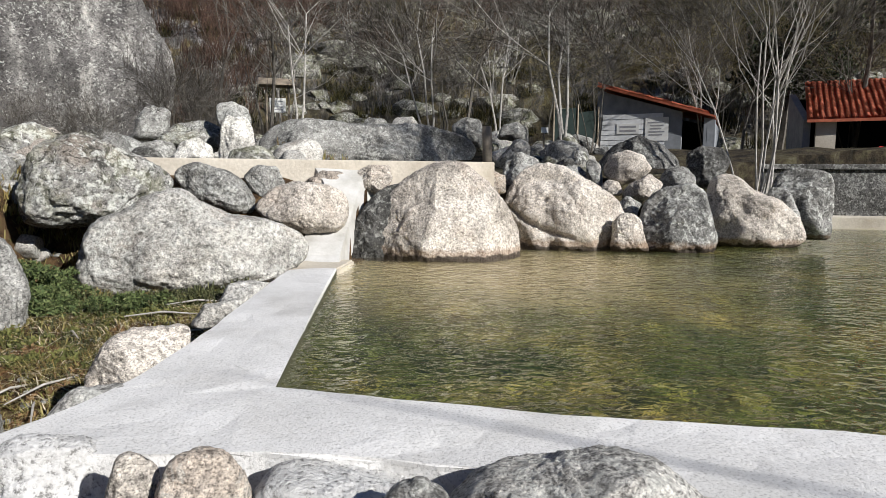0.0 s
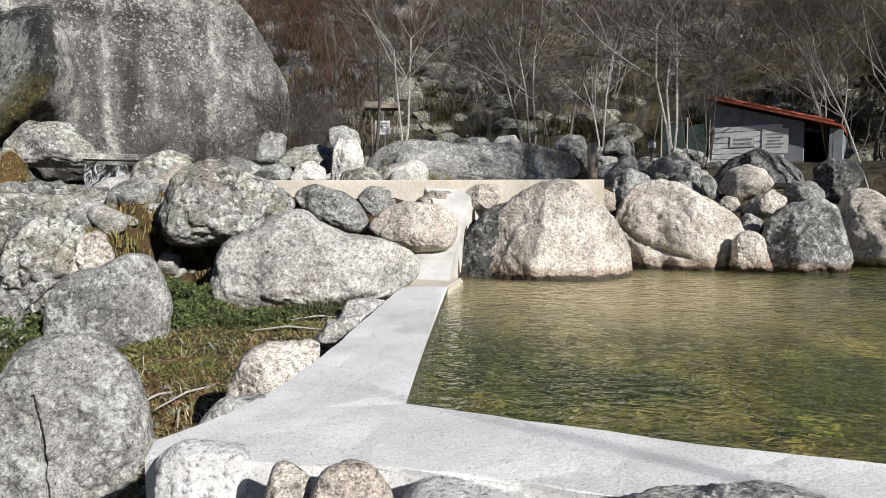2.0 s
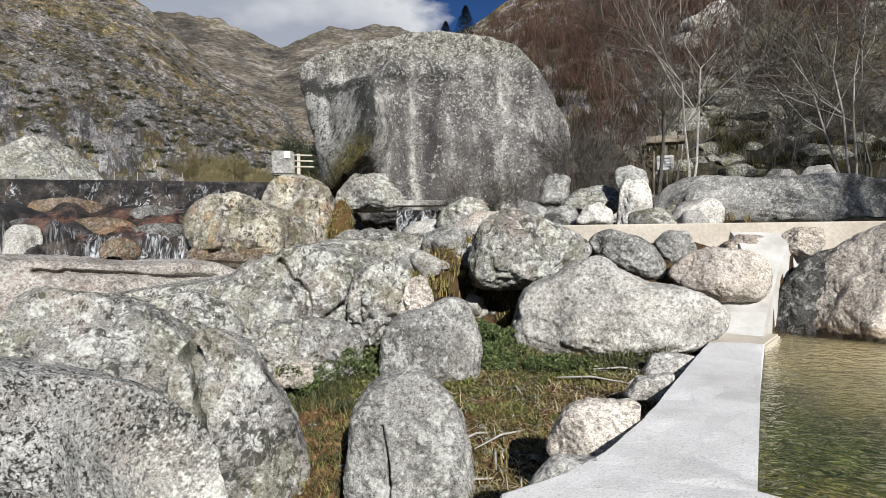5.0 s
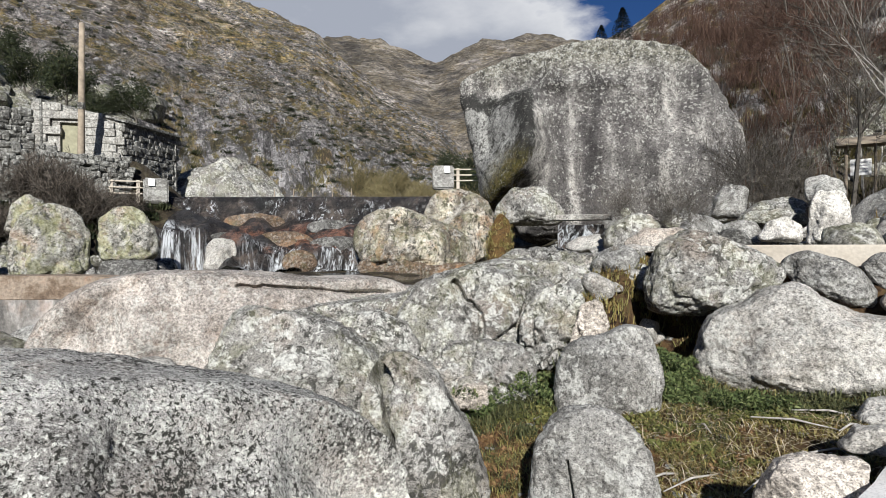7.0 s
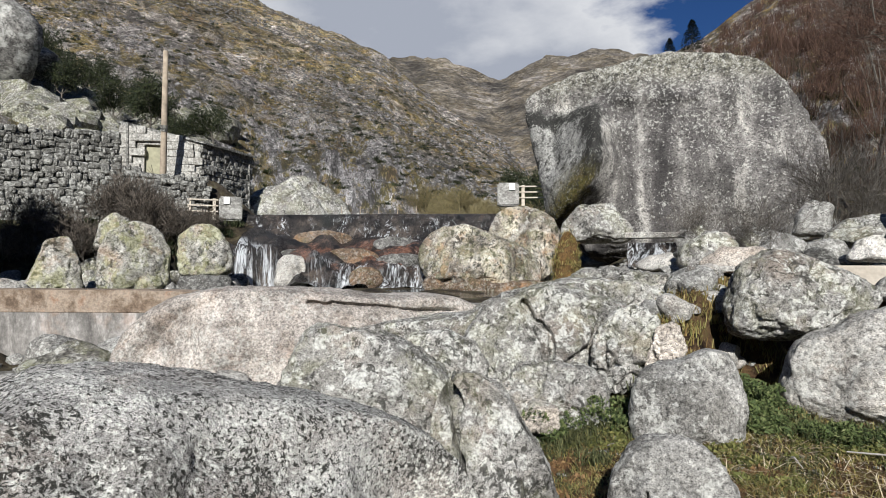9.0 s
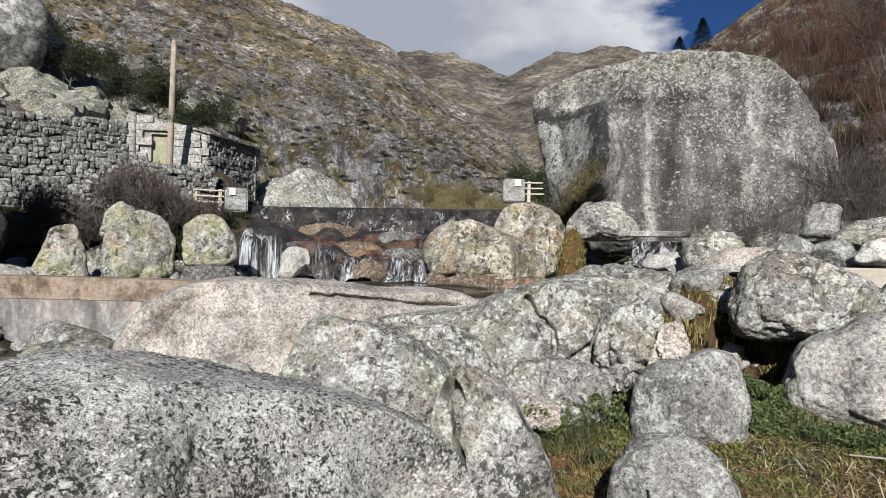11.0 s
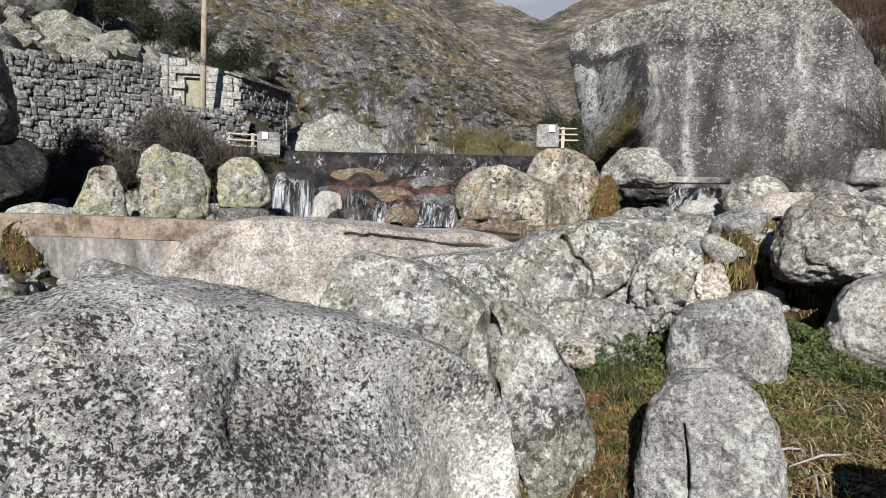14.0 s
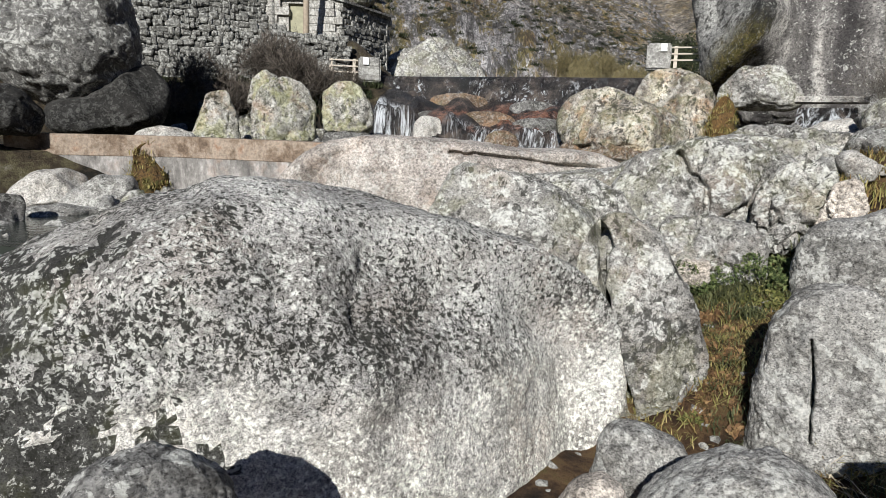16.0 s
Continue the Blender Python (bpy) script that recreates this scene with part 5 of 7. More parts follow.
# the giant's left side bulges forward past a curved crease
for v in giant.data.vertices:
    if v.co.y < 0.5:
        xc = -3.17 + 0.111 * v.co.z - 0.14 * v.co.z ** 2 + 0.017 * v.co.z ** 3
        dx = v.co.x - xc + 0.25 * noise.noise(v.co * 0.9)
        low = 1 - float(smoothstep(-2.5, 4.6, v.co.z))
        cap = 1 - float(smoothstep(2.4, 3.1, v.co.z))
        front = float(smoothstep(0.5, -1.0, v.co.y))
        v.co.y += front * (0.35 + 1.5 * low) * float(smoothstep(-0.2, 0.9, dx)) * math.exp(-max(0.0, dx) / 5.0) * cap
        v.co.y -= front * 1.3 * float(smoothstep(0.35, -0.5, dx)) * math.exp(min(0.0, dx) / 2.2) * cap * float(smoothstep(-4.8, -1.5, v.co.z))
giant["group"] = "giant boulder"

for ob in [o for o in scene.objects if o.name.startswith("boulder")]:
    if "mottled with black and white lichen" in ob["label"]:
        ob.data.materials.append(granite_black)
        for f in ob.data.polygons:
            if f.center.x < -0.65 + 0.9 * noise.noise(Vector(f.center) * 1.5) + 0.7 * noise.noise(Vector(f.center) * 6) + 0.5 * noise.noise(Vector(f.center) * 15) - 0.62 * f.center.z:
                f.material_index = 1

# ---- more materials ----
mt = Mat("stained_concrete", 0.8)
streak = mt.noise(2.0, 8, 0.75, vec=mt.scaled(0.7, 0.7, 0.3), warp=0.3)
c = mt.ramp(streak, (0.36, (0.09, 0.085, 0.08)), (0.5, (0.21, 0.2, 0.185)), (0.64, (0.42, 0.4, 0.38)))
rusty = mt.step(mt.noise(0.7, 5, 0.6), 0.5, 0.62)
c = mt.mix(mt.math("MULTIPLY", rusty, 0.35), c, (0.3, 0.18, 0.11))
c = mt.mix(0.7, c, mt.ramp(mt.noise(7, 7, 0.75), (0.3, (0.5, 0.5, 0.5)), (0.7, (1.4, 1.4, 1.4))), "MULTIPLY")
mt.color(c)
mt.bump(mt.noise(10, 6), 0.5, 0.05)
stained_concrete = mt.m

mt = Mat("rust_coping", 0.85)
c = mt.ramp(mt.noise(1.2, 8, 0.75), (0.32, (0.06, 0.042, 0.03)), (0.44, (0.19, 0.14, 0.1)), (0.56, (0.34, 0.28, 0.22)), (0.7, (0.25, 0.14, 0.085)))
mt.color(mt.mix(0.7, c, mt.ramp(mt.noise(9, 7, 0.8), (0.34, (0.5, 0.5, 0.5)), (0.64, (1.4, 1.4, 1.4))), "MULTIPLY"))
mt.bump(mt.noise(7, 8, 0.75), 0.7, 0.1)
rust_cope = mt.m

mt = Mat("wet_rock", 0.22)
c = mt.ramp(mt.noise(0.9, 6, 0.7), (0.36, (0.012, 0.011, 0.01)), (0.5, (0.05, 0.035, 0.025)), (0.62, (0.16, 0.075, 0.045)), (0.74, (0.22, 0.15, 0.1)))
mt.color(c)
mt.b.inputs["Specular IOR Level"].default_value = 0.5
mt.bump(mt.noise(5, 6, 0.7), 0.7, 0.15)
wet_rock = mt.m

mt = Mat("dark_water", 0.06)
mt.color((0.03, 0.035, 0.03))
mt.b.inputs["Specular IOR Level"].default_value = 0.5
mt.bump(mt.noise(5, 3), 0.25, 0.05)
dark_water = mt.m


def plain(name, color, rough=0.8, vary=0.25, scale=6.0, bump=0.2, metal=0.0):
    m = Mat(name, rough)
    lo, hi = tuple(v * (1 - vary) for v in color), tuple(min(1, v * (1 + vary)) for v in color)
    m.color(m.ramp(m.noise(scale, 6, 0.65), (0.3, lo), (0.7, hi)))
    m.b.inputs["Metallic"].default_value = metal
    m.bump(m.noise(scale * 4, 4), bump, 0.02)
    return m.m


def leafy(name, *colors):
    """Foliage and twigs: each clump takes its own tint."""
    m = Mat(name, 0.75)
    geo = m.n.new("ShaderNodeNewGeometry")
    n = len(colors)
    c = m.ramp(geo.outputs["Random Per Island"], *[(i / max(n - 1, 1), k) for i, k in enumerate(colors)])
    m.color(c)
    return m.m


timber = plain("weathered_timber", (0.3, 0.25, 0.19), 0.85, 0.35, 3)
door_wood = plain("green_grey_door", (0.3, 0.29, 0.2), 0.8, 0.2, 4)
shed_wall = plain("shed_wall", (0.24, 0.255, 0.275), 0.85, 0.25, 2)
siding = plain("white_siding", (0.74, 0.75, 0.76), 0.7, 0.15, 3)
poster = plain("poster", (0.72, 0.72, 0.7), 0.6, 0.05, 5)
poster_ink = plain("poster_ink", (0.3, 0.3, 0.32), 0.6, 0.1, 5)
terracotta = plain("terracotta_tiles", (0.38, 0.11, 0.06), 0.8, 0.35, 4)
netting = plain("dark_green_netting", (0.008, 0.016, 0.014), 0.8, 0.2, 8)
red_plastic = plain("red_plastic", (0.5, 0.03, 0.03), 0.45, 0.1, 5)
# near black: stands in for shade on the interior back walls; also the cable
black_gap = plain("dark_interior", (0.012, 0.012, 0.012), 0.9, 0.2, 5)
mossy_stone = granite("mossy_stone", (0.12, 0.12, 0.105), (0.25, 0.24, 0.22), white=0.5, dark=0.6, yellow=0.2, moss=0.5, grain=8)
slope_stone = granite("slope_stone", (0.115, 0.113, 0.114), (0.23, 0.226, 0.225), dark=0.4, patch=0.4, scale=0.4, grain=3)
house_stone = granite("house_stone", (0.28, 0.275, 0.257), (0.39, 0.382, 0.357), white=0.4, dark=0.25, scale=2, grain=9)
rubble_stone = granite("rubble_stone", (0.1, 0.1, 0.094), (0.21, 0.21, 0.197), white=0.45, dark=0.6, scale=2, grain=9)
bark_pale = plain("pale_bark", (0.38, 0.36, 0.33), 0.85, 0.4, 9)
bark_grey = plain("grey_bark", (0.11, 0.1, 0.085), 0.9, 0.4, 9)
twig_grey = leafy("grey_twigs", (0.04, 0.035, 0.028), (0.085, 0.075, 0.062), (0.2, 0.183, 0.162))
twig_dark = leafy("dark_twigs", (0.03, 0.025, 0.02), (0.08, 0.067, 0.054), (0.17, 0.145, 0.12))
twig_red = leafy("red_brown_twigs", (0.035, 0.02, 0.014), (0.075, 0.042, 0.03), (0.125, 0.075, 0.052))
twig_olive = leafy("olive_twigs", (0.08, 0.07, 0.035), (0.16, 0.135, 0.065), (0.24, 0.2, 0.1))
leaf_dark = leafy("dark_green_leaves", (0.01, 0.016, 0.008), (0.025, 0.034, 0.014), (0.05, 0.056, 0.022))
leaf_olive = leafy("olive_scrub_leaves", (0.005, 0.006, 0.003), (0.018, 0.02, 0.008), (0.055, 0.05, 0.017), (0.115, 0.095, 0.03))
grass_green = leafy("green_weeds", (0.035, 0.04, 0.016), (0.075, 0.085, 0.035), (0.14, 0.135, 0.06))
grass_dry = leafy("dry_grass", (0.13, 0.08, 0.035), (0.25, 0.18, 0.065), (0.16, 0.165, 0.05), (0.34, 0.27, 0.12), (0.2, 0.2, 0.06))
fern_red = leafy("red_brown_fern", (0.07, 0.04, 0.02), (0.15, 0.085, 0.04), (0.25, 0.16, 0.075))
straw = leafy("straw", (0.4, 0.33, 0.22), (0.55, 0.48, 0.36))

# ---- pool surroundings ----
chute = new("chute")
tagged(chute, "white concrete water chute between boulders", "water chute")


def strip(sections, material, name, parent=None, bevel=0.0):
    """A solid ramp through cross sections: each has a left and a right end and a thickness."""
    verts, faces = [], []
    for (x0, y0, z0), (x1, y1, z1), t in sections:
        verts += [(x0, y0, z0), (x1, y1, z1), (x1, y1, z1 - t), (x0, y0, z0 - t)]
    n = len(sections)
    for i in range(n - 1):
        a, b = 4 * i, 4 * (i + 1)
        for k in range(4):
            faces.append((a + k, a + (k + 1) % 4, b + (k + 1) % 4, b + k))
    faces += [(3, 2, 1, 0), tuple(4 * (n - 1) + k for k in range(4))]
    bm = bmesh.new()
    vs = [bm.verts.new(v) for v in verts]
    for f in faces:
        bm.faces.new([vs[i] for i in f])
    bmesh.ops.recalc_face_normals(bm, faces=bm.faces)
    if bevel:
        bmesh.ops.bevel(bm, geom=bm.edges[:], offset=bevel, segments=2, affect="EDGES")
    ob = part(name, bm, material, parent)
    if parent:
        ob.matrix_parent_inverse = parent.matrix_basis.inverted()
    return ob


strip([((0.3, 12.6, 1.62), (1.5, 12.6, 1.62), 0.8), ((0.45, 12.2, 1.32), (1.2, 12.2, 1.32), 0.8), ((0.55, 11.9, 0.9), (1.0, 11.9, 0.9), 0.8), ((0.5, 11.65, 0.54), (0.88, 11.65, 0.54), 0.7), ((0.1, 11.45, 0.4), (0.8, 11.45, 0.4), 0.6), ((0.0, 11.15, 0.26), (0.72, 11.15, 0.26), 0.6), ((0.0, 10.9, 0.06), (0.64, 10.9, 0.06), 0.5), ((0.0, 10.7, -0.04), (0.6, 10.7, -0.04), 0.4)], white_concrete, "ramp", chute)
strip([((-0.3, 9.6, -0.03), (0.45, 9.7, -0.03), 0.5), ((-0.2, 10.4, -0.02), (0.7, 10.5, -0.05), 0.5), ((0.0, 11.0, 0.0), (0.9, 11.1, -0.06), 0.5)], cream_concrete, "apron", chute, 0.03)
lip = part("wall_channel_lip", prism([(-5.2, 12.85), (-3.6, 12.75), (-3.5, 13.5), (-5.1, 13.7)], 1.6, 1.7, 0.03), granite_pale)
tagged(lip, "thin concrete ledge over a dark gap", "ledge", kind="structure")
# dark sheet that stands in for the deep shade below the ledge
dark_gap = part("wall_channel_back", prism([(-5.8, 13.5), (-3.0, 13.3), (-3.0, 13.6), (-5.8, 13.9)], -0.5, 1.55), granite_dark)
tagged(dark_gap, "dark rock sheet standing in for the shade under the ledge", "wall", kind="structure")
bank_wall = part("wall_bank", prism([(13.7, 19.7), (30, 12.1), (34, 18), (16, 25)], 0.2, 1.82, 0.05), granite_dark)
tagged(bank_wall, "dark stone bank under the terrace", "wall", kind="structure")
far_bank = part("pavement_terrace", prism([(13.6, 19.6), (30, 12.0), (34, 18), (16, 25)], 1.825, 2.0, 0.05), granite_dark)
tagged(far_bank, "dark stony terrace beyond the pool", "pavement", kind="structure")
low_bank = part("pavement_bank", prism([(15.5, 18.0), (31, 9.0), (33, 13), (16.5, 20.5)], -1.0, 0.25, 0.05), cream_concrete)
tagged(low_bank, "low tan concrete bank at the water", "pavement", kind="structure")

# ---- weir, cascade and lower channel ----
mt = Mat("cascade", 0.25)
uvn = mt.n.new("ShaderNodeUVMap")
uvn.uv_map = "flow"
suv = mt.n.new("ShaderNodeSeparateXYZ")
mt.link(uvn.outputs[0], suv.inputs[0])
fu, fv = suv.outputs[0], suv.outputs[1]


def flow(su, sv):
    mp_ = mt.n.new("ShaderNodeMapping")
    mp_.inputs["Scale"].default_value = (su, sv, 1)
    mt.link(uvn.outputs[0], mp_.inputs["Vector"])
    return mp_.outputs[0]


rockc = mt.ramp(mt.noise(1.1, 8, 0.75), (0.4, (0.008, 0.008, 0.008)), (0.54, (0.03, 0.025, 0.022)), (0.66, (0.1, 0.08, 0.065)), (0.76, (0.2, 0.17, 0.14)))
rusty = mt.math("MULTIPLY", mt.step(mt.noise(0.55, 6, 0.7), 0.45, 0.56), mt.math("MULTIPLY", mt.step(fv, 0.12, 0.22), mt.math("MULTIPLY", mt.step(fv, 0.74, 0.6), mt.math("MULTIPLY", mt.step(fu, 0.27, 0.36), mt.step(fu, 0.78, 0.68)))))
rockc = mt.mix(mt.math("MULTIPLY", rusty, 0.8), rockc, mt.ramp(mt.noise(3.5, 7, 0.75), (0.38, (0.03, 0.02, 0.016)), (0.52, (0.17, 0.075, 0.045)), (0.68, (0.28, 0.16, 0.11))))
thread = mt.noise(1.0, 7, 0.75, vec=flow(60, 15), warp=1.3)
sheets = mt.step(mt.noise(1.0, 5, 0.65, vec=flow(22, 4), warp=0.6), 0.36, 0.5)
patchw = mt.noise(1.0, 5, 0.7, vec=flow(14, 9), warp=0.5)
falls = mt.ramp(fu, (0.11, (0.1, 0.1, 0.1)), (0.13, (1, 1, 1)), (0.24, (1, 1, 1)), (0.27, (0.1, 0.1, 0.1)), (0.37, (0.1, 0.1, 0.1)), (0.4, (0.6, 0.6, 0.6)), (0.47, (0.5, 0.5, 0.5)), (0.5, (1, 1, 1)), (0.56, (1, 1, 1)), (0.58, (0.1, 0.1, 0.1)), (0.62, (0.15, 0.15, 0.15)), (0.64, (0.9, 0.9, 0.9)), (0.8, (1, 1, 1)))
low = mt.math("MULTIPLY", mt.step(fv, 0.27, 0.18), falls)
apron = mt.math("MULTIPLY", mt.math("MULTIPLY", mt.step(fv, 0.76, 0.84), mt.step(fv, 0.985, 0.9)), mt.step(patchw, 0.46, 0.6))
midw = mt.math("MULTIPLY", mt.math("MULTIPLY", mt.step(fv, 0.2, 0.26), mt.step(fv, 0.8, 0.72)), mt.math("MULTIPLY", mt.step(patchw, 0.55, 0.63), mt.step(fu, 0.5, 0.9)))
wet = mt.math("ADD", mt.math("ADD", low, mt.math("MULTIPLY", apron, 0.95)), mt.math("MULTIPLY", midw, 0.6))
splash = mt.noise(1.0, 7, 0.8, vec=flow(48, 26), warp=1.5)
lower = mt.step(fv, 0.3, 0.2)
foam = mt.math("ADD", mt.math("MULTIPLY", mt.math("MULTIPLY", mt.step(thread, 0.46, 0.6), mt.math("MULTIPLY", wet, sheets)), lower), mt.math("MULTIPLY", mt.math("MULTIPLY", mt.step(splash, 0.52, 0.62), wet), mt.math("SUBTRACT", 1.0, lower)))
mt.color(mt.mix(mt.math("MINIMUM", foam, 1.0), rockc, (0.58, 0.61, 0.63)))
mt.b.inputs["Specular IOR Level"].default_value = 0.5
mt.bump(mt.math("ADD", mt.noise(4, 8, 0.75), mt.math("MULTIPLY", thread, 0.8)), 0.8, 0.15)
cascade_mat = mt.m


def flow_uv(ob, uvs):
    """Lays the flow map: across and up the fall for each vertex."""
    layer = ob.data.uv_layers.new(name="flow")
    idx = np.empty(len(ob.data.loops), dtype=np.int32)
    ob.data.loops.foreach_get("vertex_index", idx)
    layer.data.foreach_set("uv", np.array(uvs, dtype=np.float32)[idx].ravel())


BASE_A, BASE_B = Vector((-25.0, 13.7, 0)), Vector((-17.0, 22.4, 0))
TOP_A, TOP_B = Vector((-32.1, 19.1, 0)), Vector((-18.4, 28.1, 0))
nu, nv = 170, 110
verts, faces = [], []
for j in range(nv):
    v = j / (nv - 1)
    for i in range(nu):
        u = i / (nu - 1)
        p = BASE_A.lerp(BASE_B, u).lerp(TOP_A.lerp(TOP_B, u), v)
        brink = 0.12 + 0.07 * noise.noise(Vector((u * 4.1, 0.5, 1.7))) + 0.05 * noise.noise(Vector((u * 13, 0.5, 4.7)))
        drop = float(smoothstep(brink - 0.05, brink + 0.03, v))
        left = float(smoothstep(0.1, 0.14, u) * (1 - smoothstep(0.24, 0.29, u)))
        p.z = 0.56 + (0.9 + 1.0 * left) * drop + (1.55 - 0.95 * left) * max(0.0, v - brink) / 0.8 + 1.25 * float(smoothstep(0.84, 0.97, v))
        hump = noise.noise(Vector((u * 6, v * 4, 0.3)))
        p.z += (1.0 * max(0.0, hump) + 0.28 * noise.noise(Vector((u * 17, v * 9, 3.1))) + 0.1 * noise.noise(Vector((u * 40, v * 24, 2.3)))) * (1 - float(smoothstep(0.78, 0.9, v)))
        p.z = min(p.z, 4.26)
        verts.append(p)
for j in range(nv - 1):
    for i in range(nu - 1):
        a = j * nu + i
        faces.append((a, a + 1, a + nu + 1, a + nu))
cascade = mesh_object("cascade", verts, faces, cascade_mat, smooth=True)
flow_uv(cascade, [(i / (nu - 1), j / (nv - 1)) for j in range(nv) for i in range(nu)])
tagged(cascade, "stepped cascade of thin white water over dark and rusty rock", "waterfall", kind="structure")
weir = strip([((-32.2, 19.0, 4.22), (-32.5, 19.6, 4.22), 1.6), ((-18.2, 28.3, 4.3), (-18.6, 28.9, 4.3), 1.6)], wet_rock, "wall_weir", None, 0.08)
tagged(weir, "low dark wet weir with water running over it", "weir", kind="structure")
verts, faces = [], []
for i in range(30):
    for j in range(14):
        u, v = i / 29, j / 13
        verts.append(Vector((-9.3 + 1.4 * u, 19.9 + 0.5 * u, 2.4 - 0.8 * v)) + Vector((0.1, -0.45, 0)) * v + Vector((0, 0.15 * noise.noise(Vector((u * 6, v * 2, 0))), 0)))
faces = [(i * 14 + j, i * 14 + j + 1, (i + 1) * 14 + j + 1, (i + 1) * 14 + j) for i in range(29) for j in range(13)]
side_fall = mesh_object("side_fall", verts, faces, cascade_mat, smooth=True)
flow_uv(side_fall, [(0.85 + 0.1 * i / 29, 0.14 - 0.1 * j / 13) for i in range(30) for j in range(14)])
tagged(side_fall, "small side fall under the slab bridge", "waterfall", kind="structure")
river = part("water_river", prism([(-33.5, 19.5), (-18.2, 28.7), (-24, 50), (-45, 42)], 3.6, 4.26), dark_water)
tagged(river, "calm river held behind the weir", "water", kind="structure")
basin = part("water_channel", prism([(-27, 9), (-13.5, 12.5), (-10.5, 14.8), (-15.5, 22.5), (-25.5, 15.0)], 0.2, 0.6), dark_water)
tagged(basin, "dark still water in the channel below the cascade", "water", kind="structure")
rim = strip([((-16.6, 11.4, 0.72), (-16.9, 11.8, 0.72), 1.2), ((-9.3, 13.0, 0.72), (-9.8, 13.4, 0.72), 1.2)], stained_concrete, "wall_channel_rim", None, 0.05)
tagged(rim, "worn concrete rim of the lower channel", "wall", kind="structure")
ret = strip([((-24.0, 2.0, 0.9), (-24.9, 2.2, 0.9), 2.4), ((-21.5, 6.0, 0.92), (-22.3, 6.5, 0.92), 2.4), ((-18.2, 8.4, 0.9), (-18.9, 9.2, 0.9), 2.4), ((-15.0, 10.2, 0.84), (-15.6, 11.0, 0.84), 2.4)], stained_concrete, "wall_retaining", None, 0.05)
cope = strip([((-23.97, 2.0, 0.98), (-24.9, 2.2, 0.98), 0.62), ((-21.48, 5.98, 1.0), (-22.3, 6.5, 1.0), 0.62), ((-18.18, 8.38, 0.98), (-18.9, 9.2, 0.98), 0.6), ((-14.98, 10.18, 0.92), (-15.6, 11.0, 0.92), 0.5)], rust_cope, "trim_coping", None, 0.015)
tagged(cope, "rusty brown coping along the retaining wall", "coping", kind="structure")
tagged(ret, "rust-stained concrete retaining wall of the lower channel", "wall", kind="structure")
low_pool = part("water_low_pool", prism([(-20, 2.5), (-17.5, 7.2), (-12, 8.5), (-10, 4), (-16, 0)], -1.5, -0.8), dark_water)
tagged(low_pool, "dark shallow water below the retaining wall", "water", kind="structure")
bridge = part("stone_bridge", prism([(-9.5, 20.15), (-7.75, 20.8), (-8.1, 21.9), (-9.9, 21.2)], 2.58, 2.76, 0.04), granite_pale)
tagged(bridge, "flat stone slab bridging a side stream", "bridge slab")

# ---- masonry ----


def block_mesh(w, h, d, seed, material, soft=0.12):
    """A hewn stone with rounded edges, a few dozen triangles."""
    rng = random.Random(seed)
    bm = bmesh.new()
    bmesh.ops.create_cube(bm, size=1)
    for v in bm.verts:
        v.co = Vector((v.co.x * w, v.co.y * d, v.co.z * h))
        v.co += Vector([rng.uniform(-1, 1) * soft * 0.35 * min(w, h) for _ in range(3)])
    bmesh.ops.bevel(bm, geom=bm.edges[:], offset=soft * min(w, h), segments=1, affect="EDGES")
    me = bpy.data.meshes.new("stone")
    bm.to_mesh(me)
    bm.free()
    me.materials.append(material)
    return me


def masonry(parent, a, b, z_low, z_high, course, length, material, skip=None, soft=0.12, jitter=0.2, seed=1):
    """Stones of their own along a wall face from a to b; z_high gives the wall's top at a share of its length."""
    rng = random.Random(seed)
    kinds = [block_mesh(length * k * 1.03, course * q * 1.04, 0.34, seed * 10 + n, material, soft) for n, (k, q) in enumerate(((0.9, 0.94), (1.15, 0.95), (0.7, 0.92), (0.5, 0.9), (1.35, 0.96)))]
    sizes = (0.9, 1.15, 0.7, 0.5, 1.35)
    way = Vector((b[0] - a[0], b[1] - a[1], 0))
    total = way.length
    way.normalize()
    turn = math.degrees(math.atan2(way.y, way.x))
    z = z_low
    count = 0
    while z < max(z_high(0), z_high(1)):
        s = rng.uniform(-0.3, 0) * length
        while s < total:
            n = rng.randrange(5)
            w = sizes[n] * length
            mid, zc = s + w / 2, z + course / 2
            if mid > 0.05 and mid < total - 0.05 and zc + course * 0.3 < z_high(mid / total) and not (skip and skip(mid, zc, w)):
                ob = new("stone", kinds[n])
                ob.parent = parent
                p = Vector((a[0], a[1], 0)) + way * mid
                lean = rng.uniform(-jitter, jitter) * 20
                ob.matrix_local = pose(p.x, p.y, zc + rng.uniform(-0.3, 0.3) * jitter * course, 0, lean * 0.6, turn + rng.uniform(-4, 4) * jitter * 5) @ Matrix.Translation((0, rng.uniform(-0.12, 0.12) * jitter, 0)) @ Matrix.Diagonal((1 + rng.uniform(-0.25, 0.5) * jitter, 1, 1 + rng.uniform(-0.2, 0.65) * jitter, 1))
                count += 1
            s += w * 1.03
        z += course
    return count


house = new("stone_house")
tagged(house, "small roofless-looking granite house with a weathered wooden door", "house")
HL, HM, HR = (-35.5, 15.55), (-32.9, 18.65), (-34.8, 23.15)
HB = (HL[0] + HR[0] - HM[0], HL[1] + HR[1] - HM[1])


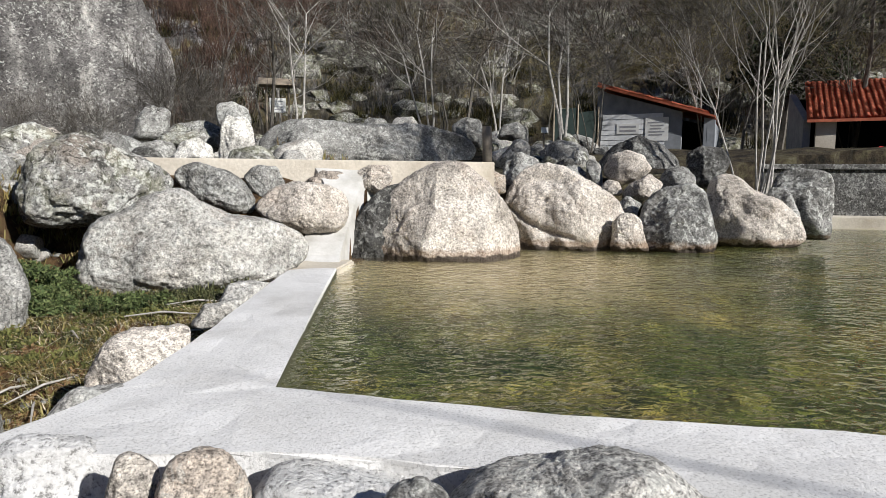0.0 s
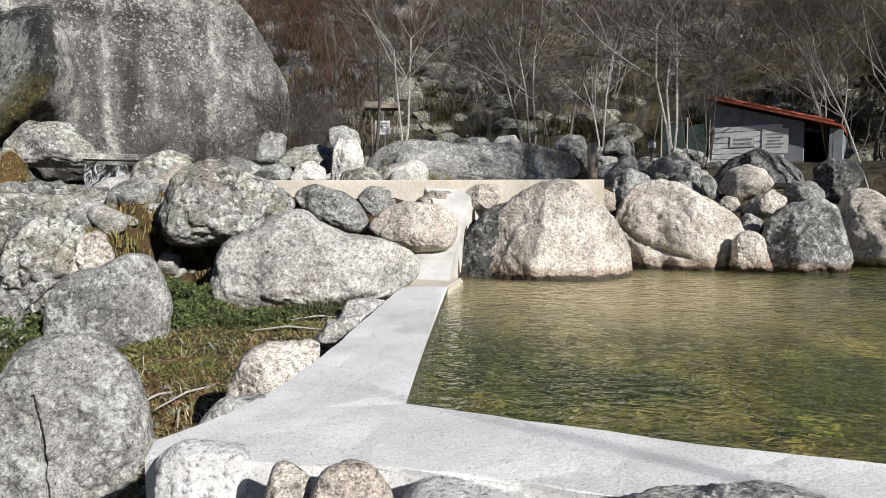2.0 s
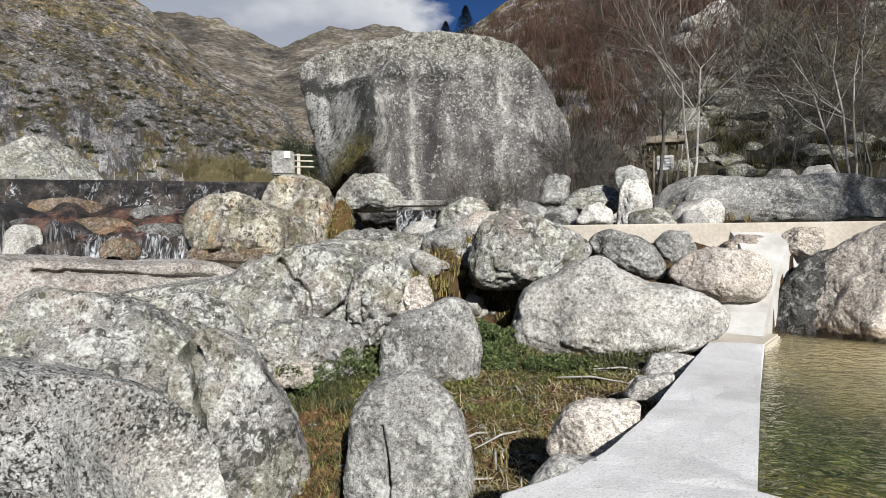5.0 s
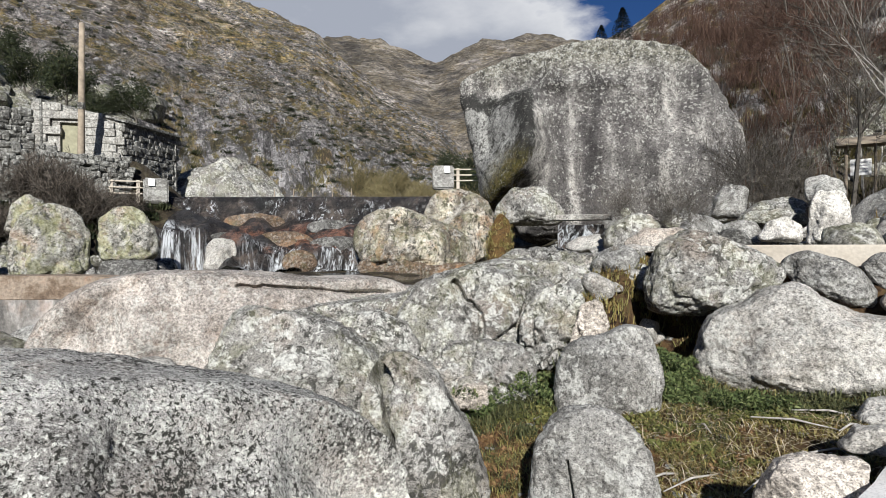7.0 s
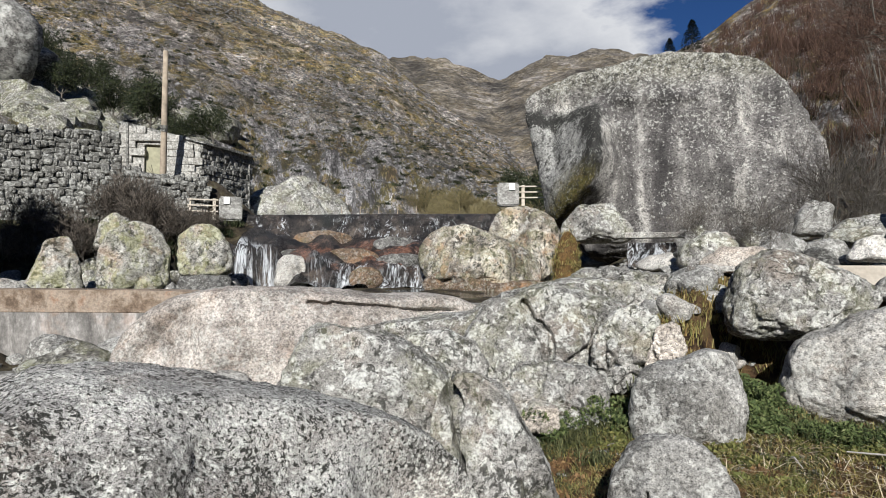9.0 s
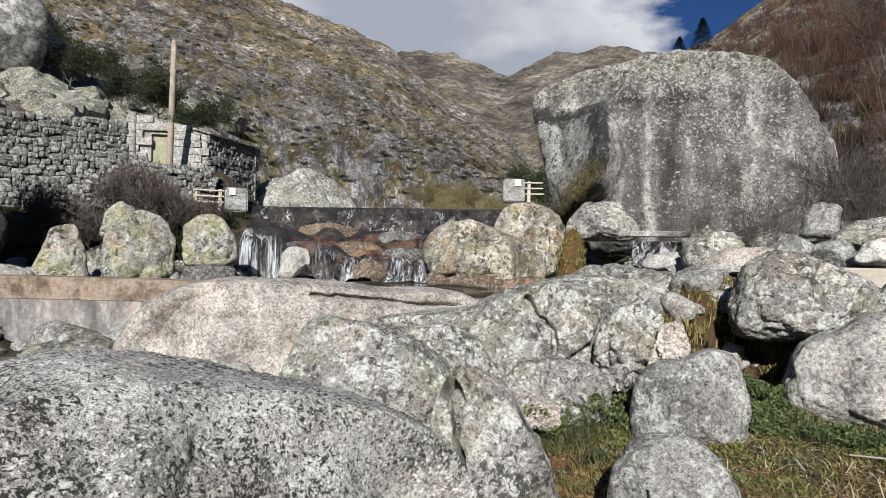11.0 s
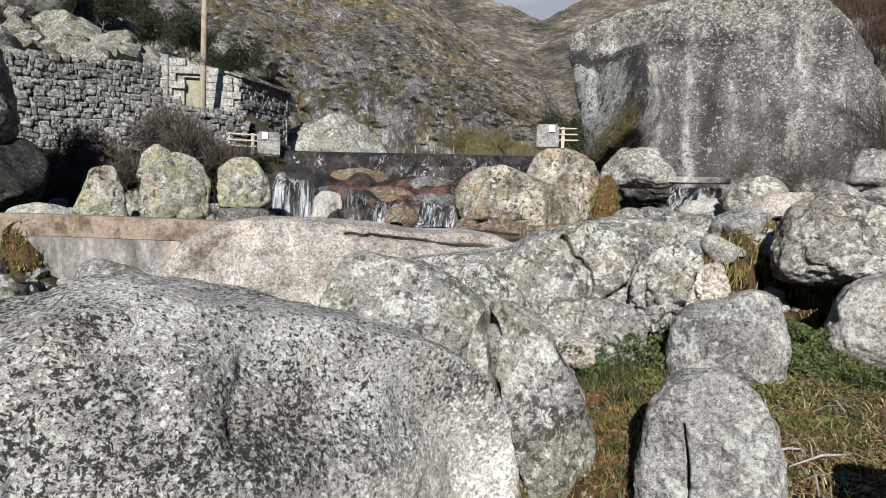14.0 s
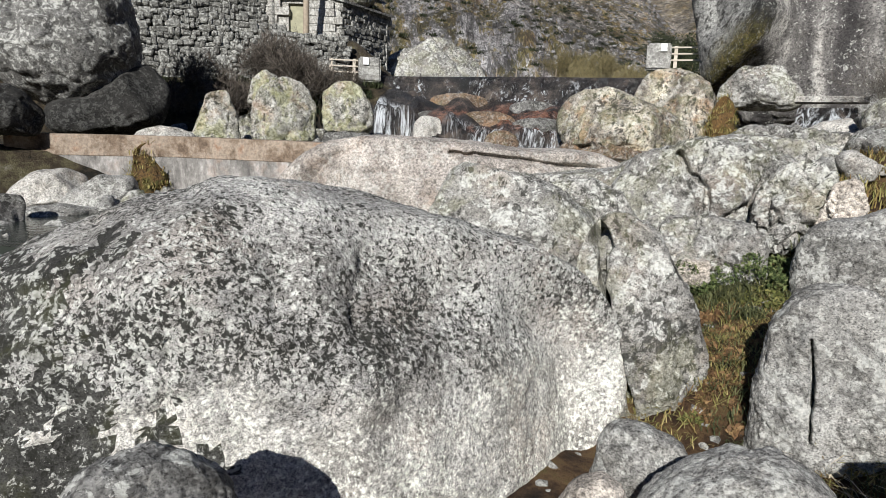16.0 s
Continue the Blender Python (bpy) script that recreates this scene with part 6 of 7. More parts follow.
def sloped_wall(name, a, b, z0, za, zb, thick, material, parent):
    d = Vector((b[0] - a[0], b[1] - a[1], 0)).normalized()
    s = Vector((-d.y, d.x, 0)) * thick
    bm = bmesh.new()
    vs = [bm.verts.new(v) for v in ((a[0], a[1], z0), (b[0], b[1], z0), (b[0], b[1], zb), (a[0], a[1], za), (a[0] + s.x, a[1] + s.y, z0), (b[0] + s.x, b[1] + s.y, z0), (b[0] + s.x, b[1] + s.y, zb), (a[0] + s.x, a[1] + s.y, za))]
    for f in ((0, 1, 2, 3), (7, 6, 5, 4), (0, 4, 5, 1), (1, 5, 6, 2), (2, 6, 7, 3), (3, 7, 4, 0)):
        bm.faces.new([vs[i] for i in f])
    return part(name, bm, material, parent)


dv = Vector((HM[0] - HL[0], HM[1] - HL[1], 0)).normalized()
door_a = (HL[0] + dv.x * 1.2, HL[1] + dv.y * 1.2)
door_b = (HL[0] + dv.x * 2.15, HL[1] + dv.y * 2.15)
wall_h = lambda u: 9.25 - 0.95 * u
sloped_wall("wall", HL, door_a, 4.0, 9.15, 8.87, 0.5, house_stone, house)
sloped_wall("wall", door_b, HM, 4.0, 8.65, 8.2, 0.5, house_stone, house)
sloped_wall("wall", door_a, door_b, 8.05, 8.87, 8.65, 0.5, house_stone, house)
sloped_wall("wall", door_a, door_b, 4.0, 6.08, 6.08, 0.5, house_stone, house)
side = sloped_wall("wall", HM, HR, 4.0, 8.2, 8.2, 0.5, rubble_stone, house)
sloped_wall("wall", HR, HB, 4.0, 8.2, 9.15, 0.5, rubble_stone, house)
sloped_wall("wall", HB, HL, 4.0, 9.15, 9.15, 0.5, rubble_stone, house)
front_face = new("front_stonework")
front_face.parent = house
masonry(front_face, HL, HM, 5.0, wall_h, 0.4, 0.62, house_stone, lambda s, z, w: 1.2 - w * 0.4 < s < 2.15 + w * 0.4 and 6.0 < z < 8.05, 0.06, 0.03, 3)
side_face = new("side_stonework")
side_face.parent = house
masonry(side_face, HM, HR, 4.4, lambda u: 8.25, 0.3, 0.42, rubble_stone, None, 0.2, 0.5, 4)
inset = Vector((-dv.y, dv.x, 0)) * 0.2
door = sloped_wall("door", (door_a[0] + inset.x, door_a[1] + inset.y), (door_b[0] + inset.x, door_b[1] + inset.y), 6.08, 8.05, 8.05, 0.06, door_wood, house)
roof = strip([((HL[0] - 0.25, HL[1] - 0.1, 9.32), (HB[0] - 0.25, HB[1] + 0.3, 9.32), 0.12), ((HM[0] + 0.3, HM[1] + 0.05, 8.28), (HR[0] + 0.3, HR[1] + 0.3, 8.28), 0.12)], rubble_stone, "roof", house)

rubble = new("rubble_wall")
tagged(rubble, "tall dark dry-stone terrace wall", "stone wall")
WA, WB = (-36.6, 4.5), (-35.4, 15.4)
sloped_wall("core", (WA[0] - 0.2, WA[1]), (WB[0] - 0.2, WB[1]), 2.5, 7.7, 8.5, 0.7, rubble_stone, rubble)
masonry(rubble, WA, WB, 4.6, lambda u: 7.75 + 0.9 * u, 0.28, 0.38, rubble_stone, None, 0.24, 0.8, 6)
rubble_low = new("rubble_wall")
tagged(rubble_low, "low dark dry-stone wall below the house", "stone wall")
WC, WD = (-34.3, 8.5), (-31.3, 18.2)
sloped_wall("core", (WC[0] - 0.2, WC[1]), (WD[0] - 0.2, WD[1]), 2.0, 6.9, 5.95, 0.7, rubble_stone, rubble_low)
masonry(rubble_low, WC, WD, 3.2, lambda u: 7.0 - 0.9 * u, 0.27, 0.36, rubble_stone, None, 0.24, 0.8, 8)

pole = new("utility_pole")
tagged(pole, "tall weathered wooden pole leaning by the stone house", "pole")


def tube(points, radii, sides=8):
    bm = bmesh.new()
    rings = []
    for i, p in enumerate(points):
        d = (points[min(i + 1, len(points) - 1)] - points[max(i - 1, 0)]).normalized()
        q = d.to_track_quat("Z", "Y")
        rings.append([bm.verts.new(p + q @ Vector((math.cos(2 * math.pi * k / sides), math.sin(2 * math.pi * k / sides), 0)) * radii[i]) for k in range(sides)])
    for a, b in zip(rings, rings[1:]):
        for k in range(sides):
            bm.faces.new((a[k], a[(k + 1) % sides], b[(k + 1) % sides], b[k]))
    bm.faces.new(rings[-1])
    bm.faces.new(rings[0][::-1])
    return bm


part("shaft", tube([Vector((-33.06, 16.6, 4.6)), Vector((-32.8, 16.5, 6.5)), Vector((-31.84, 16.07, 12.4))], [0.17, 0.165, 0.12], 10), timber, pole, smooth=True)
part("band", tube([Vector((-32.48, 16.36, 8.45)), Vector((-32.42, 16.33, 8.75))], [0.18, 0.18], 10), rubble_stone, pole)


def box(name, center, size, turn, material, parent, label="", bevel=0.02):
    bm = bmesh.new()
    bmesh.ops.create_cube(bm, size=1)
    bmesh.ops.scale(bm, vec=size, verts=bm.verts)
    if bevel:
        bmesh.ops.bevel(bm, geom=bm.edges[:], offset=bevel, segments=2, affect="EDGES")
    ob = part(name, bm, material, parent, label)
    ob.matrix_local = pose(*center, 0, 0, turn)
    return ob


def sluice(x, y, z, turn, label, mirror=1):
    ob = new("sluice_block")
    ob.matrix_world = pose(x, y, z, 0, 0, turn)
    tagged(ob, label, "concrete block")
    box("pillar", (0, 0, 0.6), (1.15, 0.9, 1.25), 0, granite_grey, ob, "", 0.08)
    box("sign", (-0.2 * mirror, -0.53, 1.0), (0.3, 0.03, 0.36), 0, poster, ob, "white square notice", 0.005)
    for k in range(3):
        box("rail", (-1.35 * mirror, -0.1, 0.45 + 0.3 * k), (1.5, 0.07, 0.07), 0, cream_concrete, ob, "", 0.01)
    for k in (0, 1):
        box("rail_post", ((-0.8 - 1.2 * k) * mirror, 0, 0.55), (0.16, 0.16, 1.15), 0, cream_concrete, ob, "", 0.01)
    return ob


sluice(-30.4, 18.9, 3.9, 58, "concrete sluice block with a white notice and rails")
sluice(-19.4, 28.6, 4.75, 34, "concrete block with a white notice beside the weir", -1)
for k in range(5):
    post = new("fence_post")
    tagged(post, "thin pale metal post on the weir bank", "post", "fence posts behind the weir")
    u = k / 4
    x, y = -29.6 + 4.0 * u, 26.0 + 2.3 * u
    part("shaft", tube([Vector((x, y, 4.0)), Vector((x, y, 5.1))], [0.03, 0.025], 6), timber, post)

# ---- shed, red-roofed bar, information stand ----
shed = new("shed")
tagged(shed, "grey shed with a sloping terracotta roof and white boarding", "shed")
SA, SB = (15.8, 29.8), (19.7, 26.2)
sd = Vector((SB[0] - SA[0], SB[1] - SA[1], 0)).normalized()
sn = Vector((sd.y, -sd.x, 0))
if sn.y > 0:
    sn = -sn
sloped_wall("wall", (SA[0] - sd.x * 0.1, SA[1] - sd.y * 0.1), (SA[0] + sd.x * 3.9, SA[1] + sd.y * 3.9), 1.8, 5.95, 4.75, 0.25, shed_wall, shed)
sloped_wall("wall", (SA[0] + sd.x * 4.9, SA[1] + sd.y * 4.9), (SB[0] + sd.x * 0.1, SB[1] + sd.y * 0.1), 1.8, 4.45, 4.3, 0.25, shed_wall, shed)
sloped_wall("wall", SA, (SA[0] + 3.5, SA[1] + 4.0), 1.8, 5.95, 5.9, 0.25, shed_wall, shed)
sloped_wall("wall", SB, (SB[0] + 3.5, SB[1] + 4.0), 1.8, 4.3, 4.3, 0.25, shed_wall, shed)
# near-black wall paints in the shade behind the shed's doorway
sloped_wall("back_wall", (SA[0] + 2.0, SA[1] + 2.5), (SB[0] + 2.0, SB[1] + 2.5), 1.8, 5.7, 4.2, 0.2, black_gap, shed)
turn_s = math.degrees(math.atan2(sd.y, sd.x))
front_p = Vector((SA[0], SA[1], 0)) + sn * 0.06
for k in range(7):
    c = front_p + sd * 1.55
    box("board", (c.x, c.y, 3.05 + 0.26 * k), (3.2 - 0.04 * k, 0.05, 0.235), turn_s, siding, shed, "", 0.01)
c = front_p + sd * 2.75 + sn * 0.04
big_poster = box("poster", (c.x, c.y, 3.95), (1.1, 0.02, 1.15), turn_s, poster, shed, "white printed notice", 0.003)
for k in range(5):
    box("print_line", (-0.05 + 0.05 * (k % 2), -0.014, 0.32 - 0.15 * k), (0.75 - 0.1 * (k % 3), 0.004, 0.06), 0, poster_ink, big_poster, "", 0)
c = front_p + sd * 1.35 + sn * 0.04
small_poster = box("poster", (c.x, c.y, 4.0), (1.1, 0.02, 0.5), turn_s, poster, shed, "white printed notice", 0.003)
for k in range(2):
    box("print_line", (0, -0.014, 0.1 - 0.2 * k), (0.8, 0.004, 0.1), 0, poster_ink, small_poster, "", 0)
back = Vector((3.6, 4.2, 0))
ra, rb = Vector((SA[0], SA[1], 6.25)) - sd * 0.2 + sn * 0.35, Vector((SB[0], SB[1], 4.5)) + sd * 0.1 + sn * 0.35
roof_deck = strip([(tuple(ra), tuple(ra + back), 0.1), (tuple(rb), tuple(rb + back), 0.1)], terracotta, "roof", shed)


def tile_mesh(length):
    """A half-round roof tile."""
    bm = bmesh.new()
    ring = []
    for s, r in ((0, 0.1), (length, 0.085)):
        ring.append([bm.verts.new((s, math.cos(t) * r, math.sin(t) * r * 0.8)) for t in np.linspace(0, math.pi, 6)])
    for k in range(5):
        bm.faces.new((ring[0][k], ring[0][k + 1], ring[1][k + 1], ring[1][k]))
    bmesh.ops.solidify(bm, geom=bm.faces[:], thickness=0.015)
    me = bpy.data.meshes.new("roof_tile")
    bm.to_mesh(me)
    bm.free()
    me.materials.append(terracotta)
    return me


def tile_roof(parent, a, b, across, length, gap, mesh):
    """Rows of tiles from eave-line points: along a to b, rows stepped along across."""
    run, side_ = b - a, across
    n, m = int(run.length / length), int(side_.length / gap)
    x, y = run.normalized(), side_.normalized()
    z = x.cross(y).normalized()
    if z.z < 0:
        z = -z
    rot = Matrix((x, y, z)).transposed().to_4x4()
    rng = random.Random(5)
    for i in range(n):
        for j in range(m):
            ob = new("roof_tile", mesh)
            ob.parent = parent
            p = a + x * (i * length) + y * (j * gap + gap / 2) + z * (0.03 + rng.uniform(0, 0.02))
            ob.matrix_local = Matrix.Translation(p) @ rot @ pose(0, 0, 0, 0, 2, rng.uniform(-2, 2))


tile_roof(roof_deck, ra + Vector((0, 0, 0.02)), rb + Vector((0, 0, 0.02)), back * 0.35, 0.42, 0.24, tile_mesh(0.48))
fence = new("netting_fence")
tagged(fence, "dark green netting fence on posts beside the shed", "fence")
fp = [Vector((12.4, 28.3, 0)), Vector((14.1, 29.2, 0)), Vector((15.6, 29.9, 0))]
for a, b in zip(fp, fp[1:]):
    sloped_wall("net", (a.x, a.y), (b.x, b.y), 2.0, 4.75, 5.0, 0.03, netting, fence)
for p in fp:
    part("post", tube([p + Vector((0, -0.08, 1.8)), p + Vector((0, -0.08, 5.15))], [0.06, 0.05], 6), timber, fence)

bar = new("bar_building")
tagged(bar, "open-fronted bar building under a red tiled roof", "building")
e0, e1 = Vector((22.4, 23.4, 4.15)), Vector((31.0, 16.5, 4.15))
up = Vector((3.2, 3.6, 2.3))
deck = strip([(tuple(e0), tuple(e0 + up), 0.12), (tuple(e1), tuple(e1 + up), 0.12)], terracotta, "roof", bar)
tile_roof(deck, e0 + Vector((0, 0, 0.02)), e0 + up + Vector((0, 0, 0.02)), (e1 - e0) * 0.42, 0.42, 0.24, tile_mesh(0.48))
sloped_wall("wall", (22.9, 23.4), (23.5, 22.9), 1.8, 4.1, 4.1, 0.4, cream_concrete, bar)
# the bar's unlit inside, likewise put into the wall colour
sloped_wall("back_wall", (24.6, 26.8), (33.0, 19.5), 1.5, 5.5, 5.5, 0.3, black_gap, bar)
sloped_wall("side_wall", (22.9, 23.7), (25.0, 26.9), 1.5, 4.2, 5.8, 0.3, shed_wall, bar)
for k in range(2):
    col = Vector((26.5 + 3.4 * k, 20.4 - 2.7 * k, 0))
    part("column", tube([col + Vector((0, 0, 1.6)), col + Vector((0, 0, 4.1))], [0.14, 0.12], 8), timber, bar)


def plastic_chair(x, y, z, turn):
    ch = new("chair")
    ch.matrix_world = pose(x, y, z, 0, 0, turn)
    tagged(ch, "red plastic stacking chair on the terrace", "chair", "red chairs by the bar")
    box("seat", (0, 0, 0.43), (0.5, 0.48, 0.05), 0, red_plastic, ch, "", 0.02)
    bk = box("backrest", (0, 0.22, 0.68), (0.5, 0.05, 0.45), 0, red_plastic, ch, "", 0.02)
    for sx in (-0.21, 0.21):
        for sy in (-0.2, 0.2):
            part("leg", tube([Vector((sx * 1.1, sy * 1.1, 0)), Vector((sx, sy, 0.42))], [0.025, 0.025], 6), red_plastic, ch)
    return ch


for x, y, t_ in ((24.2, 21.0, 20), (24.9, 20.4, 40), (25.6, 19.9, 10), (26.2, 19.2, 60)):
    plastic_chair(x, y, 2.0, t_)
kiosk = new("information_stand")
kx, ky = -0.35, 39.8
kz = height_at(kx, ky) - 0.1
tagged(kiosk, "wooden information stand with a small roof and a white board", "information board")
for sx in (-0.65, 0.65):
    part("post", tube([Vector((kx + sx, ky, kz)), Vector((kx + sx, ky, 7.1))], [0.07, 0.07], 6), timber, kiosk)
strip([((kx - 1.1, ky - 0.7, 6.95), (kx + 1.1, ky - 0.7, 6.95), 0.08), ((kx - 1.1, ky, 7.35), (kx + 1.1, ky, 7.35), 0.08), ((kx - 1.1, ky + 0.7, 6.95), (kx + 1.1, ky + 0.7, 6.95), 0.08)], timber, "roof", kiosk)
box("board", (kx, ky, 5.75), (0.95, 0.05, 0.85), 0, poster, kiosk, "white notice board", 0.01)
for k in range(4):
    box("print_line", (kx, ky - 0.03, 6.0 - 0.17 * k), (0.6, 0.006, 0.05), 0, poster_ink, kiosk, "", 0)
wp = new("wooden_post")
tagged(wp, "short grey round timber post on the terrace", "post")
part("shaft", tube([Vector((6.65, 20.9, 1.4)), Vector((6.6, 20.9, 3.2))], [0.17, 0.16], 10), timber, wp, smooth=True)
sign = new("small_sign")
tagged(sign, "small white sign on a thin post", "sign")
part("shaft", tube([Vector((10.6, 25.2, 2.0)), Vector((10.6, 25.2, 3.6))], [0.04, 0.04], 6), timber, sign)
box("plate", (10.6, 25.14, 3.5), (0.3, 0.02, 0.22), -20, poster, sign, "", 0.003)

# ---- trees ----
def grow(rng, start, way, length, radius, level, out, spread, twist=0.25, up=0.12):
    """Segments of a branching tree: start, end and the two radii, with the branching level."""
    n = 3 if level > 1 else 2
    p, d = start.copy(), way.normalized()
    for i in range(n):
        d = (d + Vector((rng.uniform(-1, 1), rng.uniform(-1, 1), rng.uniform(-0.5, 1))) * twist + Vector((0, 0, up))).normalized()
        q = p + d * (length / n)
        r0, r1 = radius * (1 - 0.5 * i / n), radius * (1 - 0.5 * (i + 1) / n)
        out.append((p.copy(), q.copy(), r0, r1, level))
        if level > 0 and (i > 0 or level < 3):
            for _ in range(2 if level > 2 else 3):
                a = rng.uniform(0, 2 * math.pi)
                side_ = d.orthogonal().normalized()
                side_ = Matrix.Rotation(a, 3, d) @ side_
                nd = (d * rng.uniform(0.5, 0.9) + side_ * spread).normalized()
                grow(rng, q, nd, length * rng.uniform(0.5, 0.72), r1 * rng.uniform(0.45, 0.65), level - 1, out, spread, twist, up)
        p = q
    return out


def segments_mesh(name, segs, material, sides=4):
    verts, faces = [], []
    joined = []
    for seg in segs:  # the two halves of an end twig become one
        if joined and seg[4] == 0 and joined[-1][4] == 0 and (joined[-1][1] - seg[0]).length < 1e-5:
            joined[-1] = (joined[-1][0], seg[1], joined[-1][2], seg[3], 0)
        else:
            joined.append(seg)
    for p, q, r0, r1, lv in joined:
        d = q - p
        x = d.orthogonal().normalized()
        y = d.normalized().cross(x)
        k = sides if lv > 1 else 3
        a = len(verts)
        for c, r in ((p, r0), (q, r1)):
            verts += [tuple(c + (x * math.cos(2 * math.pi * i / k) + y * math.sin(2 * math.pi * i / k)) * r) for i in range(k)]
        faces += [(a + i, a + (i + 1) % k, a + k + (i + 1) % k, a + k + i) for i in range(k)]
    me = bpy.data.meshes.new(name)
    me.from_pydata(verts, [], faces)
    me.materials.append(material)
    return me


def bare_tree(seed, height, stems, spread, bark, twigs, label, lean=0.15, levels=4, min_r=0.009):
    rng = random.Random(seed)
    segs = []
    for k in range(stems):
        a = rng.uniform(0, 2 * math.pi)
        tilt = lean * (0.4 + k * (0.5 if stems < 6 else 0.25) if stems > 1 else 1.0)
        way = Vector((math.cos(a) * tilt, math.sin(a) * tilt, 1))
        grow(rng, Vector((math.cos(a) * 0.08 * k, math.sin(a) * 0.08 * k, -0.3)), way, height * rng.uniform(0.6, 0.75), height * 0.013 * (1.0 if stems == 1 else 0.55 if stems < 5 else 0.34), levels, segs, spread)
    segs = [(p, q, max(r0, min_r), max(r1, min_r), lv) for p, q, r0, r1, lv in segs]
    tree = new("tree", segments_mesh("trunk", [s for s in segs if s[4] >= levels - 1], bark, 6))
    tagged(tree, label, "tree", "bare trees on the slope")
    crown = new("crown", segments_mesh("crown", [s for s in segs if s[4] < levels - 1], twigs, 4))
    crown.parent = tree
    return tree


def plant(tree, x, y, scale=1.0, turn=0.0, z=None, first=False):
    m = pose(x, y, height_at(x, y) if z is None else z, 0, 0, turn) @ Matrix.Scale(scale, 4)
    if first:
        tree.matrix_basis = m
        return tree
    ob = copy_thing(tree, m)
    return ob


def at(az, r):
    a = radians(az)
    return -r * math.sin(a), r * math.cos(a)


TREE = random.Random(21)
kinds = [
    bare_tree(1, 9.0, 2, 0.75, bark_pale, twig_grey, "leafless pale-barked tree among rocks", 0.12, 3, 0.01),
    bare_tree(2, 8.0, 3, 0.8, bark_pale, twig_grey, "leafless forked pale-barked tree among rocks", 0.15, 3, 0.01),
    bare_tree(3, 8.5, 1, 0.9, bark_grey, twig_olive, "leafless olive-twigged tree on the slope"),
    bare_tree(4, 7.0, 5, 0.8, bark_grey, twig_grey, "leafless many-stemmed grey tree on the slope", 0.15, 3, 0.009),
    bare_tree(5, 9.5, 1, 0.7, bark_grey, twig_red, "leafless red-brown tree on the slope"),
    bare_tree(6, 8.0, 2, 0.8, bark_grey, twig_red, "leafless red-brown tree on the slope"),
]
spots = [(0, -1.0, 30, 1.0), (1, -13.0, 32, 1.05), (3, -7.5, 35, 1.0), (1, -24.5, 27, 1.1), (3, -27, 29, 0.9), (0, -19, 36, 1.0)]
used = set()
for k, az, r, sc in spots:
    x, y = at(az, r)
    plant(kinds[k], x, y, sc, TREE.uniform(0, 360), first=k not in used)
    used.add(k)
for _ in range(72):
    az, r = TREE.uniform(-48, 12), TREE.uniform(34, 62) if TREE.random() < 0.6 else TREE.uniform(62, 120)
    if az > 6 and r < 110:
        continue
    k = TREE.choice((4, 5, 3)) if az > 0 else TREE.choice((0, 1, 2, 2, 2, 3, 4)) if r < 62 else TREE.choice((2, 3, 2, 5, 4))
    x, y = at(az, r)
    plant(kinds[k], x, y, TREE.uniform(0.7, 1.15), TREE.uniform(0, 360), first=k not in used)
    used.add(k)
bank_tree = bare_tree(31, 7.4, 8, 0.55, bark_pale, twig_grey, "leafless white-barked tree with many stems on the pool bank", 0.17, 4, 0.006)
plant(bank_tree, 12.6, 14.9, 1.0, 20, 0.9, True)
shrub_kind = bare_tree(41, 3.2, 6, 0.8, bark_grey, twig_grey, "leafless grey shrub between rocks", 0.35, 3, 0.006)
first = True
for az, r, sc in ((9.5, 25, 0.9), (6.0, 26, 0.7), (16.5, 17.5, 0.5), (20, 21.5, 0.5)):
    x, y = at(az, r)
    plant(shrub_kind, x, y, sc, TREE.uniform(0, 360), first=first)
    first = False


def scatter_twigs(name, spots_, material, label, per, size, width, seed, rise=1.0):
    """Thickets of thin upright twigs as one mesh: clumps at spots, each of many slim blades."""
    rng = np.random.default_rng(seed)
    verts, faces = [], []
    for x, y, z, s in spots_:
        n = per
        a, t = rng.uniform(0, 2 * np.pi, n), rng.uniform(0.05, 1.0, n)
        root = np.stack([x + rng.normal(0, 0.25, n) * s * size, y + rng.normal(0, 0.25, n) * s * size, np.full(n, z - 0.1) + rng.uniform(0, 0.6, n) * s * size * rise], -1)
        way = np.stack([np.cos(a) * t * 0.8, np.sin(a) * t * 0.8, np.full(n, 1.0) * rise], -1) * (rng.uniform(0.4, 1.0, n) * s * size)[:, None]
        side_ = np.stack([-np.sin(a), np.cos(a), np.zeros(n)], -1) * width * s
        b = len(verts)
        block = np.stack([root - side_, root + side_, root + way], 1).reshape(-1, 3)
        verts.extend(block.tolist())
        faces.extend([(b + 3 * i, b + 3 * i + 1, b + 3 * i + 2) for i in range(n)])
    ob = mesh_object(name, verts, faces, material)
    return tagged(ob, label, "shrubs", kind="stuff")


def spread_spots(n, az0, az1, r0, r1, seed, s0=0.7, s1=1.3, where=None):
    rng = random.Random(seed)
    out = []
    while len(out) < n:
        az, r = rng.uniform(az0, az1), r0 + (r1 - r0) * rng.random() ** 0.8
        x, y = at(az, r)
        if where and not where(x, y):
            continue
        out.append((x, y, height_at(x, y), rng.uniform(s0, s1)))
    return out


scatter_twigs("thicket", spread_spots(700, -14, 18, 62, 190, 3, where=lambda x, y: math.hypot(x, y) > 62 + 9 * max(0.0, math.degrees(math.atan2(-x, y)) - 4)), twig_red, "red-brown leafless thicket on the hillside", 70, 2.7, 0.035, 1)
